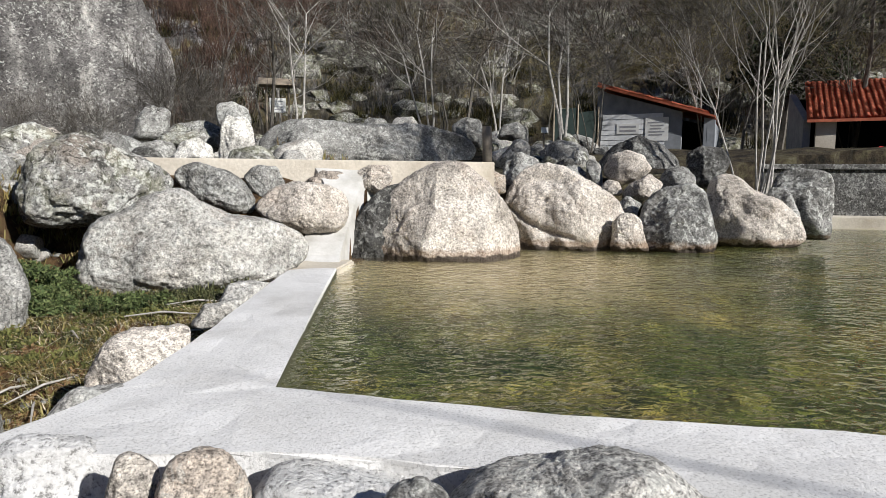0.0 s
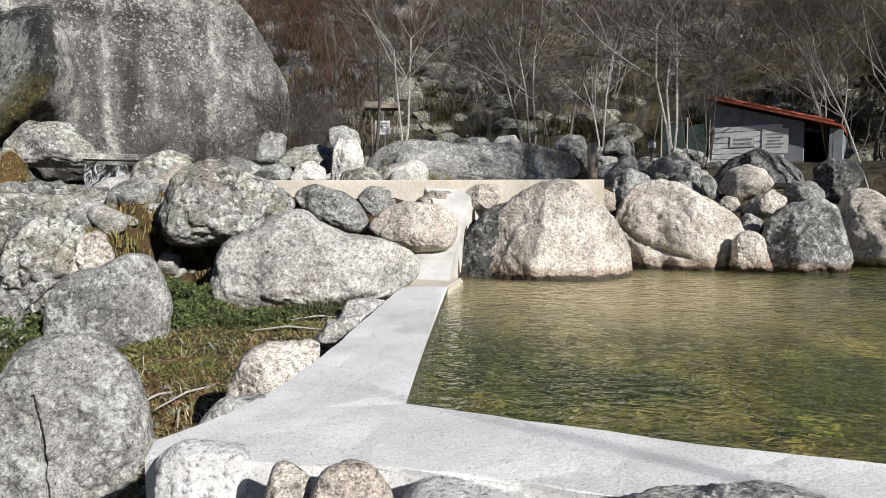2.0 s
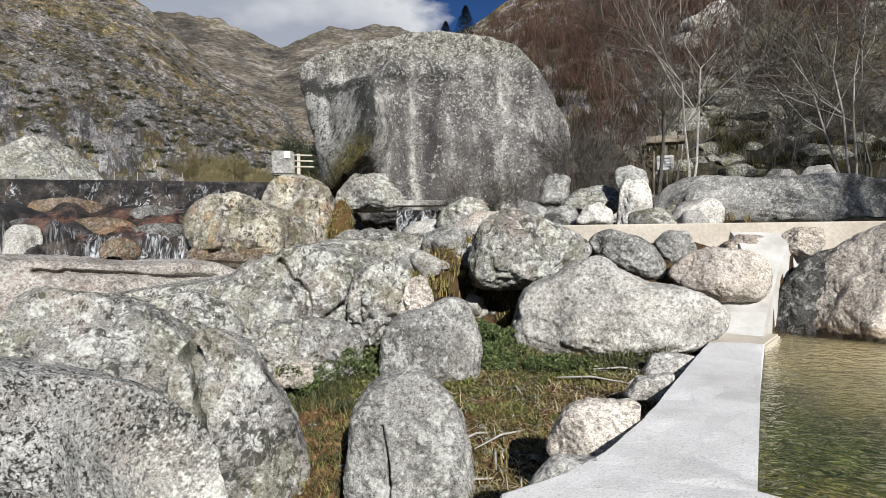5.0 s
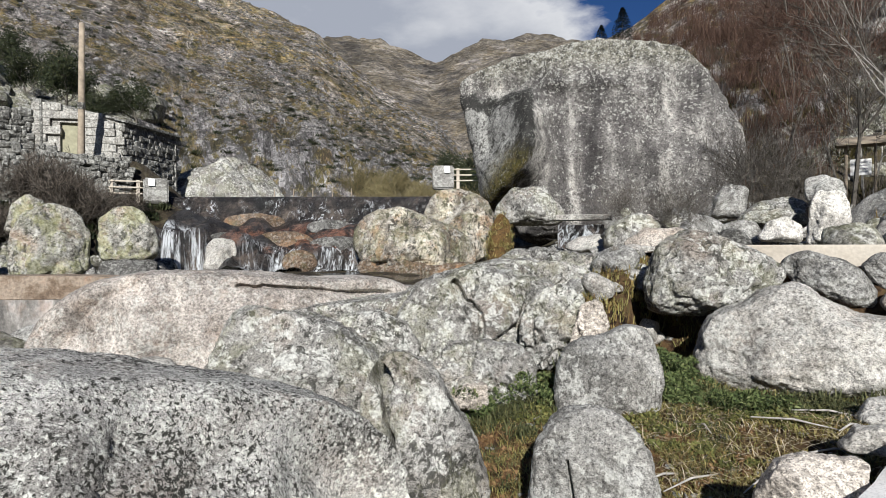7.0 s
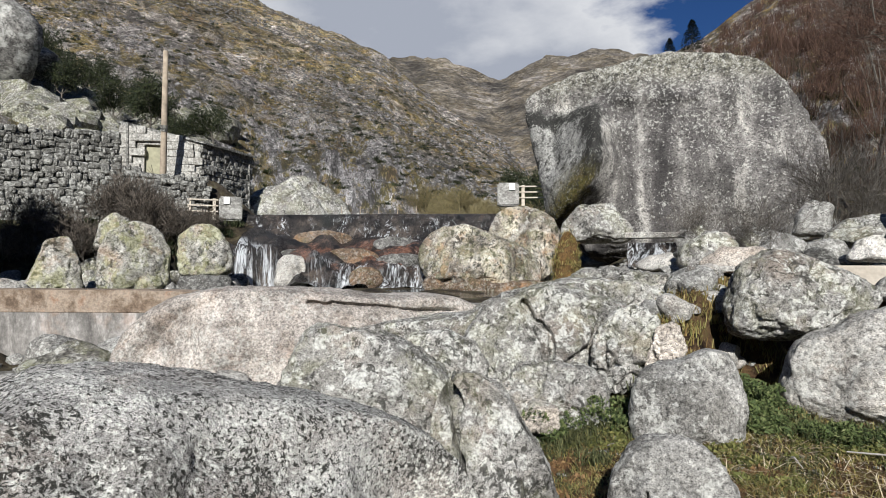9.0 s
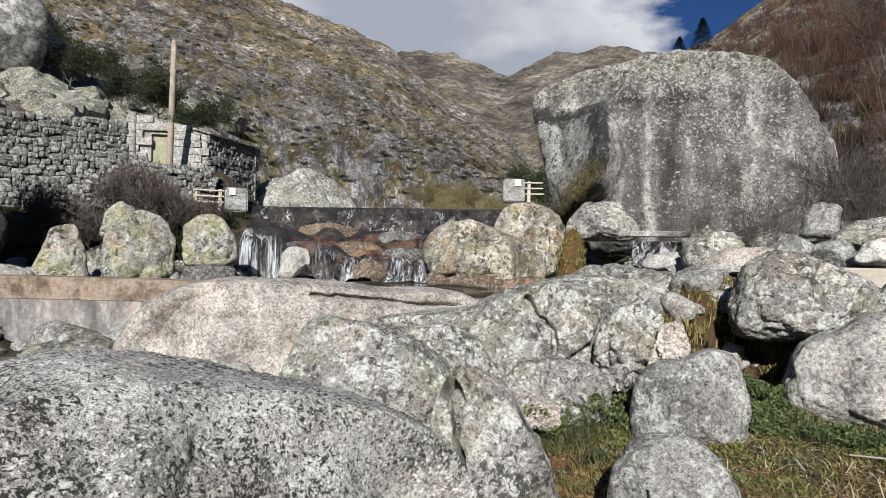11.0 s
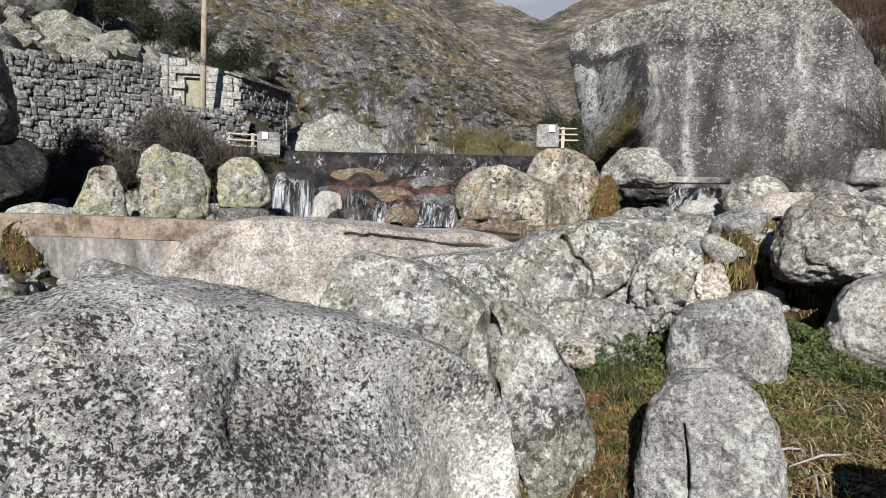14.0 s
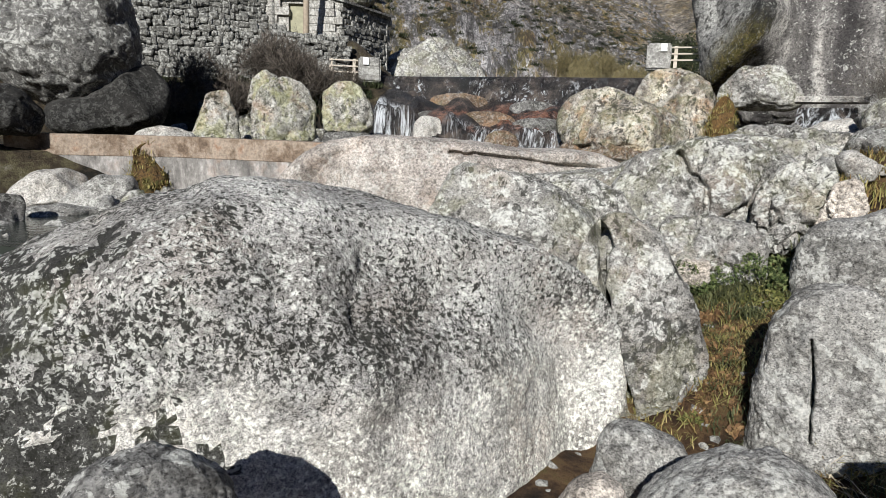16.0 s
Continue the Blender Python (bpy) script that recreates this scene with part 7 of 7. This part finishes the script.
scatter_twigs("thicket", spread_spots(330, 1, 19, 46, 130, 23), twig_red, "red-brown leafless brush on the lower hillside", 70, 2.1, 0.022, 21)
scatter_twigs("thicket", spread_spots(120, -50, -10, 80, 190, 13), twig_red, "brown leafless thicket on the hillside", 60, 4.0, 0.03, 11)
scatter_twigs("thicket", spread_spots(90, -50, 15, 38, 110, 4), twig_dark, "dark leafless brush under the trees", 60, 2.2, 0.018, 2)
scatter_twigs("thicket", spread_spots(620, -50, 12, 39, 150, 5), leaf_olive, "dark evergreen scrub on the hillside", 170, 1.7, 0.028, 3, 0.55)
willow = bare_tree(51, 2.6, 12, 0.9, bark_grey, twig_olive, "leafless olive-twigged willow bush by the river", 0.3, 3, 0.01)
first = True
for _ in range(7):
    x, y = at(TREE.uniform(31, 44), TREE.uniform(46, 60))
    plant(willow, x, y, TREE.uniform(0.8, 1.3), TREE.uniform(0, 360), first=first)
    first = False
scatter_twigs("thicket", spread_spots(1300, 30, 80, 60, 300, 7), leaf_dark, "low dark scrub on the far slope", 70, 1.1, 0.05, 5, 0.35)
bramble = bare_tree(43, 1.8, 6, 1.0, bark_grey, twig_dark, "dark leafless bramble before the stone wall", 0.6, 3, 0.008)
first = True
for az, r, sc in ((66, 32.5, 1.0), (64.5, 33, 1.2), (63, 33, 1.1), (68, 32, 1.0), (61.5, 33, 0.8), (60, 33.5, 0.7), (70, 32, 1.1), (65.5, 34, 1.2), (67, 34, 1.0), (72, 33, 1.0), (74, 32, 0.9)):
    x, y = at(az, r)
    plant(bramble, x, y, sc, TREE.uniform(0, 360), first=first)
    first = False
scatter_twigs("thicket", spread_spots(70, 57, 78, 31.5, 34.8, 8), leaf_dark, "dark ivy and bramble against the stone wall", 120, 0.6, 0.03, 6, 0.5)
scatter_twigs("thicket", spread_spots(20, -2, 10, 26, 34, 9), twig_dark, "grey leafless brush among the rocks", 60, 1.3, 0.008, 7)


def leafy_tree(seed, height, label):
    """An evergreen: a tapered trunk, limbs and thousands of leaf blades in uneven clumps."""
    rng = random.Random(seed)
    segs = grow(rng, Vector((0, 0, -0.3)), Vector((0, 0, 1)), height * 0.6, height * 0.03, 3, [], 0.8)
    tree = new("evergreen_tree", segments_mesh("trunk", segs, bark_grey, 5))
    tagged(tree, label, "tree", "evergreen trees on the bank")
    ends = [s[1] for s in segs if s[4] <= 1]
    verts, faces = [], []
    for e in ends:
        for _ in range(max(6, int(4500 / len(ends)))):
            c = e + Vector((rng.gauss(0, 0.05), rng.gauss(0, 0.05), rng.gauss(0, 0.04))) * height
            a, b = Vector((rng.gauss(0, 1), rng.gauss(0, 1), rng.gauss(0, 1))).normalized() * height * 0.026, Vector((rng.gauss(0, 1), rng.gauss(0, 1), rng.gauss(0, 1))).normalized() * height * 0.012
            n = len(verts)
            verts += [tuple(c - a), tuple(c + b), tuple(c + a), tuple(c - b)]
            faces.append((n, n + 1, n + 2, n + 3))
    crown = mesh_object("crown", verts, faces, leaf_dark, tree)
    return tree


oak = leafy_tree(3, 7.0, "dark evergreen oak behind the stone house")
first = True
for az, r, sc in ((64, 62, 0.7), (66.5, 66, 0.85), (69, 70, 0.9), (62, 60, 0.6), (60.5, 62, 0.6), (71, 76, 1.0), (67.5, 76, 0.9), (65, 72, 0.8), (63, 68, 0.7), (70, 64, 0.7), (31.5, 62, 0.9), (30.5, 70, 1.1), (32.5, 75, 1.0), (59, 62, 0.8), (-42, 40, 1.3), (-45, 46, 1.5), (-39, 52, 1.2), (-33, 60, 1.2), (-9, 66, 1.0), (-4, 72, 1.0), (12, 75, 0.9)):
    x, y = at(az, r)
    plant(oak, x, y, sc, TREE.uniform(0, 360), first=first)
    first = False


def conifer(seed, height):
    rng = random.Random(seed)
    segs = [(Vector((0, 0, -0.5)), Vector((0, 0, height)), height * 0.02, height * 0.004, 3)]
    tree = new("pine_tree", segments_mesh("trunk", segs, bark_grey, 6))
    tagged(tree, "dark pine standing on the skyline", "tree", "pines on the skyline")
    verts, faces = [], []
    for k in range(1500):
        u = rng.random()
        z = height * (0.18 + 0.82 * u)
        reach = height * 0.4 * (1 - u) ** 0.8 * (0.6 + 0.4 * abs(math.sin(u * 40))) + 0.1
        a = rng.uniform(0, 2 * math.pi)
        r = reach * math.sqrt(rng.random())
        c = Vector((math.cos(a) * r, math.sin(a) * r, z - 0.2 * r))
        d = Vector((math.cos(a), math.sin(a), rng.uniform(-0.5, 0.4))) * height * 0.05
        s = Vector((-math.sin(a), math.cos(a), rng.uniform(-0.4, 0.4))) * height * 0.018
        n = len(verts)
        verts += [tuple(c - s), tuple(c + s), tuple(c + d)]
        faces.append((n, n + 1, n + 2))
    mesh_object("crown", verts, faces, leaf_dark, tree)
    return tree


pine = conifer(5, 10)
x, y = at(16.7, 190)
plant(pine, x, y, 1.05, 0, first=True)
x, y = at(18.5, 190)
plant(pine, x, y, 0.75, 70)

# ---- loose rocks ----
LOOSE = random.Random(77)
loose = []
for k in range(6):
    rad = [0.5 * LOOSE.uniform(0.8, 1.2) for _ in range(9)]
    rad = [rad[i] * (0.75 if 5 <= i <= 8 else 1) for i in range(9)]
    loose.append(rock_mesh(0.45, 0.8, 300 + k, rad, (granite_grey, granite_lichen, granite_pale, mossy_stone, granite_grey, granite_dark)[k], 3))


def loose_rock(x, y, size, k, label, group):
    if 8 < math.degrees(math.atan2(-x, y)) < 18 and math.hypot(x, y) < 15:
        return None
    ob = new("rock", loose[k])
    ob.matrix_world = pose(x, y, height_at(x, y) + 0.15 * size, LOOSE.uniform(-15, 15), LOOSE.uniform(-15, 15), LOOSE.uniform(0, 360)) @ Matrix.Diagonal((size * LOOSE.uniform(0.9, 1.4), size, size * LOOSE.uniform(0.7, 1.0), 1))
    return tagged(ob, label, "rock", group)


for _ in range(130):
    az, r = LOOSE.uniform(-28, 21), LOOSE.uniform(17.5, 36)
    if -19 < az < -1 and r < 26:
        continue
    x, y = at(az, r)
    loose_rock(x, y, LOOSE.uniform(0.5, 1.5), LOOSE.randrange(6), "rough granite rock lying on the stony terrace", "rocks on the terrace")
for _ in range(40):
    az, r = LOOSE.uniform(57, 74), LOOSE.uniform(25, 33)
    x, y = at(az, r)
    loose_rock(x, y, LOOSE.uniform(0.5, 1.3), LOOSE.choice((0, 1, 5, 3)), "rough rock on the river bank", "rocks on the river bank")
for _ in range(34):
    az, r = LOOSE.uniform(20, 28), LOOSE.uniform(10.8, 15)
    x, y = at(az, r)
    loose_rock(x, y, LOOSE.uniform(0.25, 0.75), LOOSE.choice((0, 1, 2, 2)), "loose granite stone on the rocky bank", "stones on the bank")
for _ in range(26):
    az, r = LOOSE.uniform(56, 84), LOOSE.uniform(11, 20.5)
    x, y = at(az, r)
    loose_rock(x, y, LOOSE.uniform(0.7, 1.8), LOOSE.choice((0, 2, 0, 3)), "smooth rock beside the low shallow pool", "rocks by the low pool")
for az, r, s_, k in ((-2.5, 90, 7, 2), (-4.2, 92, 9, 1), (-5.0, 90, 6, 1), (72.5, 70, 9, 1), (75, 66, 10, 0)):
    x, y = at(az, r)
    loose_rock(x, y, s_, k, "big pale boulder high on the hillside", "boulders on the hillside")


def rock_stuff(name, n, az0, az1, r0, r1, s0, s1, material, label, seed, fineness=1):
    """Countless rocks on a far slope as one mesh."""
    rng = np.random.default_rng(seed)
    bm = bmesh.new()
    bmesh.ops.create_icosphere(bm, subdivisions=fineness, radius=1)
    base = np.array([v.co[:] for v in bm.verts])
    tri = np.array([[v.index for v in f.verts] for f in bm.faces])
    bm.free()
    verts, faces = [], []
    for k in range(n):
        while True:
            az, r = rng.uniform(az0, az1), r0 + (r1 - r0) * rng.random() ** 0.7
            x, y = at(az, r)
            if noise.noise(Vector((x * 0.03, y * 0.03, seed))) + 0.25 * rng.normal() > 0.0:
                break
        s = rng.uniform(s0, s1) * (0.5 + r / r1)
        p = base * (1 + (0.25 if fineness == 1 else 0.09) * rng.normal(size=(len(base), 1))) * s * np.array([1.3, 1.0, 0.7]) + (x, y, height_at(x, y))
        faces.extend((tri + len(verts)).tolist())
        verts.extend(p.tolist())
    ob = mesh_object(name, verts, faces, material)
    return tagged(ob, label, "rocks", kind="stuff")


rock_stuff("slope_rocks", 6500, 28, 82, 60, 330, 0.12, 0.5, slope_stone, "grey rocks strewn over the far slope", 1)
rock_stuff("slope_rocks", 1300, -50, 5, 38, 210, 0.25, 1.0, mossy_stone, "mossy rocks strewn over the wooded slope", 2)

rock_stuff("slope_rocks", 150, -48, 3, 36, 80, 0.5, 1.3, mossy_stone, "mossy rocks on the wooded slope", 3, 2)
rock_stuff("slope_rocks", 260, 58, 78, 38, 80, 0.5, 1.7, mossy_stone, "grey rocks on the stony slope above the house", 4, 2)

# ---- grass and weeds in the hollow ----
HOLLOW = [(-1.5, 4.2), (-1.2, 6.0), (-0.5, 9.4), (-2.0, 9.3), (-3.8, 9.6), (-5.0, 9.2), (-5.8, 8.0), (-5.6, 6.2), (-4.8, 5.0), (-4.2, 4.2), (-3.0, 3.6)]


def blades(name, spots_, material, label, per, height, width, seed, flat=0.6):
    rng = np.random.default_rng(seed)
    verts, faces = [], []
    for x, y, z, s in spots_:
        a, t = rng.uniform(0, 2 * np.pi, per), rng.uniform(0.2, 1.0, per)
        h = height * s * rng.uniform(0.5, 1.2, per)
        ox, oy = x + rng.normal(0, 0.07, per) * s, y + rng.normal(0, 0.07, per) * s
        sx, sy = -np.sin(a) * width, np.cos(a) * width
        mx, my = np.cos(a) * t * h * flat, np.sin(a) * t * h * flat
        for i in range(per):
            b = len(verts)
            verts += [(ox[i] - sx[i], oy[i] - sy[i], z - 0.03), (ox[i] + sx[i], oy[i] + sy[i], z - 0.03), (ox[i] + mx[i] * 0.5 + sx[i] * 0.8, oy[i] + my[i] * 0.5 + sy[i] * 0.8, z + h[i] * 0.7), (ox[i] + mx[i] * 0.5 - sx[i] * 0.8, oy[i] + my[i] * 0.5 - sy[i] * 0.8, z + h[i] * 0.7), (ox[i] + mx[i], oy[i] + my[i], z + h[i] * (1 - 0.4 * t[i]))]
            faces += [(b, b + 1, b + 2, b + 3), (b + 3, b + 2, b + 4)]
    ob = mesh_object(name, verts, faces, material)
    return tagged(ob, label, "grass", kind="stuff")


def hollow_spots(n, seed, test, s0=0.7, s1=1.3):
    rng = random.Random(seed)
    out = []
    for _ in range(20000):
        x, y = rng.uniform(-6, 0), rng.uniform(3.4, 10)
        if bool(inside(HOLLOW, np.array(x), np.array(y))) and test(x, y):
            out.append((x, y, height_at(x, y), rng.uniform(s0, s1)))
            if len(out) == n:
                break
    return out


patchy = lambda x, y, s: noise.noise(Vector((x * 0.9, y * 0.9, s)))
blades("grass", hollow_spots(2300, 1, lambda x, y: patchy(x, y, 3) > -0.3), grass_dry, "flattened dry yellow-brown grass in the hollow", 10, 0.075, 0.006, 1, 3.2)
blades("grass", hollow_spots(420, 2, lambda x, y: patchy(x, y, 9) > 0.1), grass_green, "low green weeds in the hollow", 16, 0.075, 0.006, 2, 2.2)
blades("weeds", [(x, y, z, s) for x, y, z, s in hollow_spots(2000, 5, lambda x, y: patchy(x, y, 21) > -0.1 and ((-4.4 < x < -3.2 and 8.2 < y < 9.6) or (-5.4 < x < -4.3 and 7.0 < y < 8.6) or (-3.3 < x < -0.9 and 8.6 < y < 9.3)), 0.8, 1.7)][:190], grass_green, "bushy green weeds against the rocks", 40, 0.13, 0.009, 3, 1.5)
blades("straw", hollow_spots(420, 7, lambda x, y: -3.4 < x < -0.8 and 4.6 < y < 8.8), straw, "flattened pale straw in the hollow", 4, 0.1, 0.006, 4, 6.0)
weed_leaf = leafy("weed_leaves", (0.02, 0.03, 0.01), (0.055, 0.08, 0.026), (0.095, 0.125, 0.042), (0.15, 0.165, 0.07))


def leaf_clumps(name, spots_, material, label, per, size, leaf, seed):
    """Low bushy weeds: domes of many small folded leaves."""
    rng = np.random.default_rng(seed)
    verts, faces = [], []
    for x, y, z, s in spots_:
        d = rng.normal(size=(per, 3))
        d /= np.linalg.norm(d, axis=1)[:, None]
        d[:, 2] = np.abs(d[:, 2]) * 0.8
        c = d * (size * s * rng.uniform(0.4, 1.0, per) ** 0.6)[:, None] + (x, y, z)
        u = rng.normal(size=(per, 3)) * leaf
        w = rng.normal(size=(per, 3)) * leaf * 0.5
        block = np.stack([c - u, c + w, c + u + (0, 0, -0.4 * leaf), c - w], 1).reshape(-1, 3)
        n = len(verts)
        verts.extend(block.tolist())
        faces.extend([(n + 4 * i, n + 4 * i + 1, n + 4 * i + 2, n + 4 * i + 3) for i in range(per)])
    return tagged(mesh_object(name, verts, faces, material), label, "weeds", kind="stuff")


WEED = random.Random(15)
bush = []
for cx, cy, top, n in ((-3.38, 8.71, 0.08, 14), (-3.32, 8.97, 0.27, 12), (-3.55, 9.15, 0.35, 18), (-3.2, 9.2, 0.2, 16), (-2.97, 8.67, -0.04, 12), (-2.53, 8.63, -0.07, 12), (-2.09, 8.67, -0.09, 10), (-5.35, 7.27, -0.15, 8), (-5.20, 7.72, -0.03, 10), (-4.95, 8.07, 0.02, 10), (-4.69, 7.92, -0.16, 8)):
    for _ in range(n):
        x, y = cx + WEED.gauss(0, 0.12), cy + WEED.gauss(0, 0.12)
        foot = height_at(x, y)
        bush.append((x, y, foot + max(0.0, top - foot - 0.1) * WEED.random(), WEED.uniform(0.5, 1.0)))
leaf_clumps("weeds", bush, weed_leaf, "bushy dark green nettles and ferns against the rocks", 130, 0.2, 0.018, 3)
low_weeds, red_fern = [], []
for cx, cy, wide, n in ((-5.6, 8.1, 0.35, 26), (-5.2, 7.75, 0.35, 26), (-4.75, 7.9, 0.25, 18), (-4.9, 7.3, 0.2, 12), (-3.3, 8.0, 0.3, 14), (-2.8, 7.4, 0.35, 14), (-2.4, 8.4, 0.3, 20), (-1.7, 8.8, 0.3, 22), (-4.4, 5.1, 0.2, 8)):
    for _ in range(n):
        x, y = cx + WEED.gauss(0, wide), cy + WEED.gauss(0, wide * 0.7)
        low_weeds.append((x, y, height_at(x, y), WEED.uniform(0.5, 1.0)))
for cx, cy, wide, n in ((-4.9, 6.9, 0.18, 16), (-4.6, 6.4, 0.25, 18), (-4.3, 5.8, 0.2, 14), (-3.0, 7.2, 0.4, 20), (-2.3, 6.6, 0.4, 18), (-4.1, 4.9, 0.25, 12), (-5.9, 8.6, 0.2, 8)):
    for _ in range(n):
        x, y = cx + WEED.gauss(0, wide), cy + WEED.gauss(0, wide)
        red_fern.append((x, y, height_at(x, y) - 0.02, WEED.uniform(0.5, 1.0)))
leaf_clumps("weeds", low_weeds, leafy("olive_weed_leaves", (0.05, 0.055, 0.018), (0.11, 0.12, 0.035), (0.19, 0.18, 0.06)), "low olive-green weeds and grass in the hollow", 90, 0.15, 0.02, 5)
leaf_clumps("dead_fern", red_fern, fern_red, "flattened red-brown dead fern in the hollow", 90, 0.13, 0.022, 6)
sticks = random.Random(31)
for _ in range(14):
    x, y = sticks.uniform(-2.9, -1.1), sticks.uniform(5.6, 8.6)
    a, n = sticks.uniform(0, math.pi), sticks.uniform(0.2, 0.45)
    z = height_at(x, y) + 0.07
    stick = part("stick", tube([Vector((x - math.cos(a) * n, y - math.sin(a) * n, z)), Vector((x, y, z + 0.04)), Vector((x + math.cos(a) * n, y + math.sin(a) * n, z - 0.01))], [0.006, 0.012, 0.008], 6), bark_pale)
    tagged(stick, "bleached dead stick lying on the dry grass", "stick", "dead sticks in the hollow")
tufts = [(x, y, height_at(x, y), TREE.uniform(0.6, 1.3)) for x, y in (at(az_, r_) for az_, r_ in ((16.5 + 10 * TREE.random(), 9.6 + 3.2 * TREE.random()) for _ in range(420)))]
blades("grass", tufts, grass_dry, "dry ochre grass and fern on the rocky bank", 14, 0.14, 0.009, 9, 1.6)
tufts = [(x, y, height_at(x, y), TREE.uniform(0.5, 1.2)) for x, y in (at(az_, r_) for az_, r_ in ((-1.2 + 1.2 * TREE.gauss(0, 1), 22.4 + 0.3 * TREE.gauss(0, 1)) for _ in range(40)))]
blades("grass", tufts, grass_dry, "tuft of olive grass before the long rock", 16, 0.7, 0.014, 10, 0.8)
verts, faces = [], []
PEB = np.random.default_rng(4)
bm = bmesh.new()
bmesh.ops.create_icosphere(bm, subdivisions=1, radius=1)
ball = np.array([v.co[:] for v in bm.verts])
tri = np.array([[v.index for v in f.verts] for f in bm.faces])
bm.free()
for k in range(1100):
    if k > 700:
        x, y = at(PEB.uniform(54, 88), PEB.uniform(10, 22.5))
        s_ = PEB.uniform(0.06, 0.35)
    elif k < 300:
        x, y = PEB.uniform(-5.5, -0.8), PEB.uniform(3.6, 9.5)
        s_ = PEB.uniform(0.015, 0.06)
    else:
        x, y = at(PEB.uniform(4, 28), PEB.uniform(11, 30))
        s_ = PEB.uniform(0.06, 0.3) * (1.0 if math.hypot(x, y) > 15 else 0.25)
    p = ball * (1 + 0.2 * PEB.normal(size=(len(ball), 1))) * s_ * np.array([1.3, 1.0, 0.7]) + (x, y, height_at(x, y))
    faces.extend((tri + len(verts)).tolist())
    verts.extend(p.tolist())
tagged(mesh_object("pebbles", verts, faces, granite_grey), "loose stones strewn over soil and terrace", "stones", kind="stuff")

for ob in [o for o in scene.objects if o.name.startswith("moss_clump")]:
    pick = random.Random(9)
    spots_ = [(*(ob.matrix_world @ v.co), pick.uniform(0.7, 1.3)) for v in pick.sample(list(ob.data.vertices), 260) if v.co.y < 0.1]
    tuft = blades("tuft", spots_, grass_dry, "", 9, 0.12, 0.012, 12, 2.0)
    for key in ("label", "category", "kind", "group"):
        if key in tuft:
            del tuft[key]
    tuft.parent = ob
    tuft.matrix_parent_inverse = ob.matrix_world.inverted()

# ---- overhead cable ----
# unseen and loose-ended: set along the sun's rays from its shadow line
cable = new("overhead_cable")
tagged(cable, "thin black cable high overhead, unseen, placed for its shadow on the pool wall", "cable")
toward = sun_dir / sun_dir.z * 7.0
part("strand", tube([Vector((x_, y_, 0)) + toward for x_, y_ in ((-0.9, 4.75), (0.1, 3.84), (1.0, 3.05), (1.9, 2.23), (9.0, -4.1))], [0.004, 0.014, 0.024, 0.025, 0.025], 6), black_gap, cable)
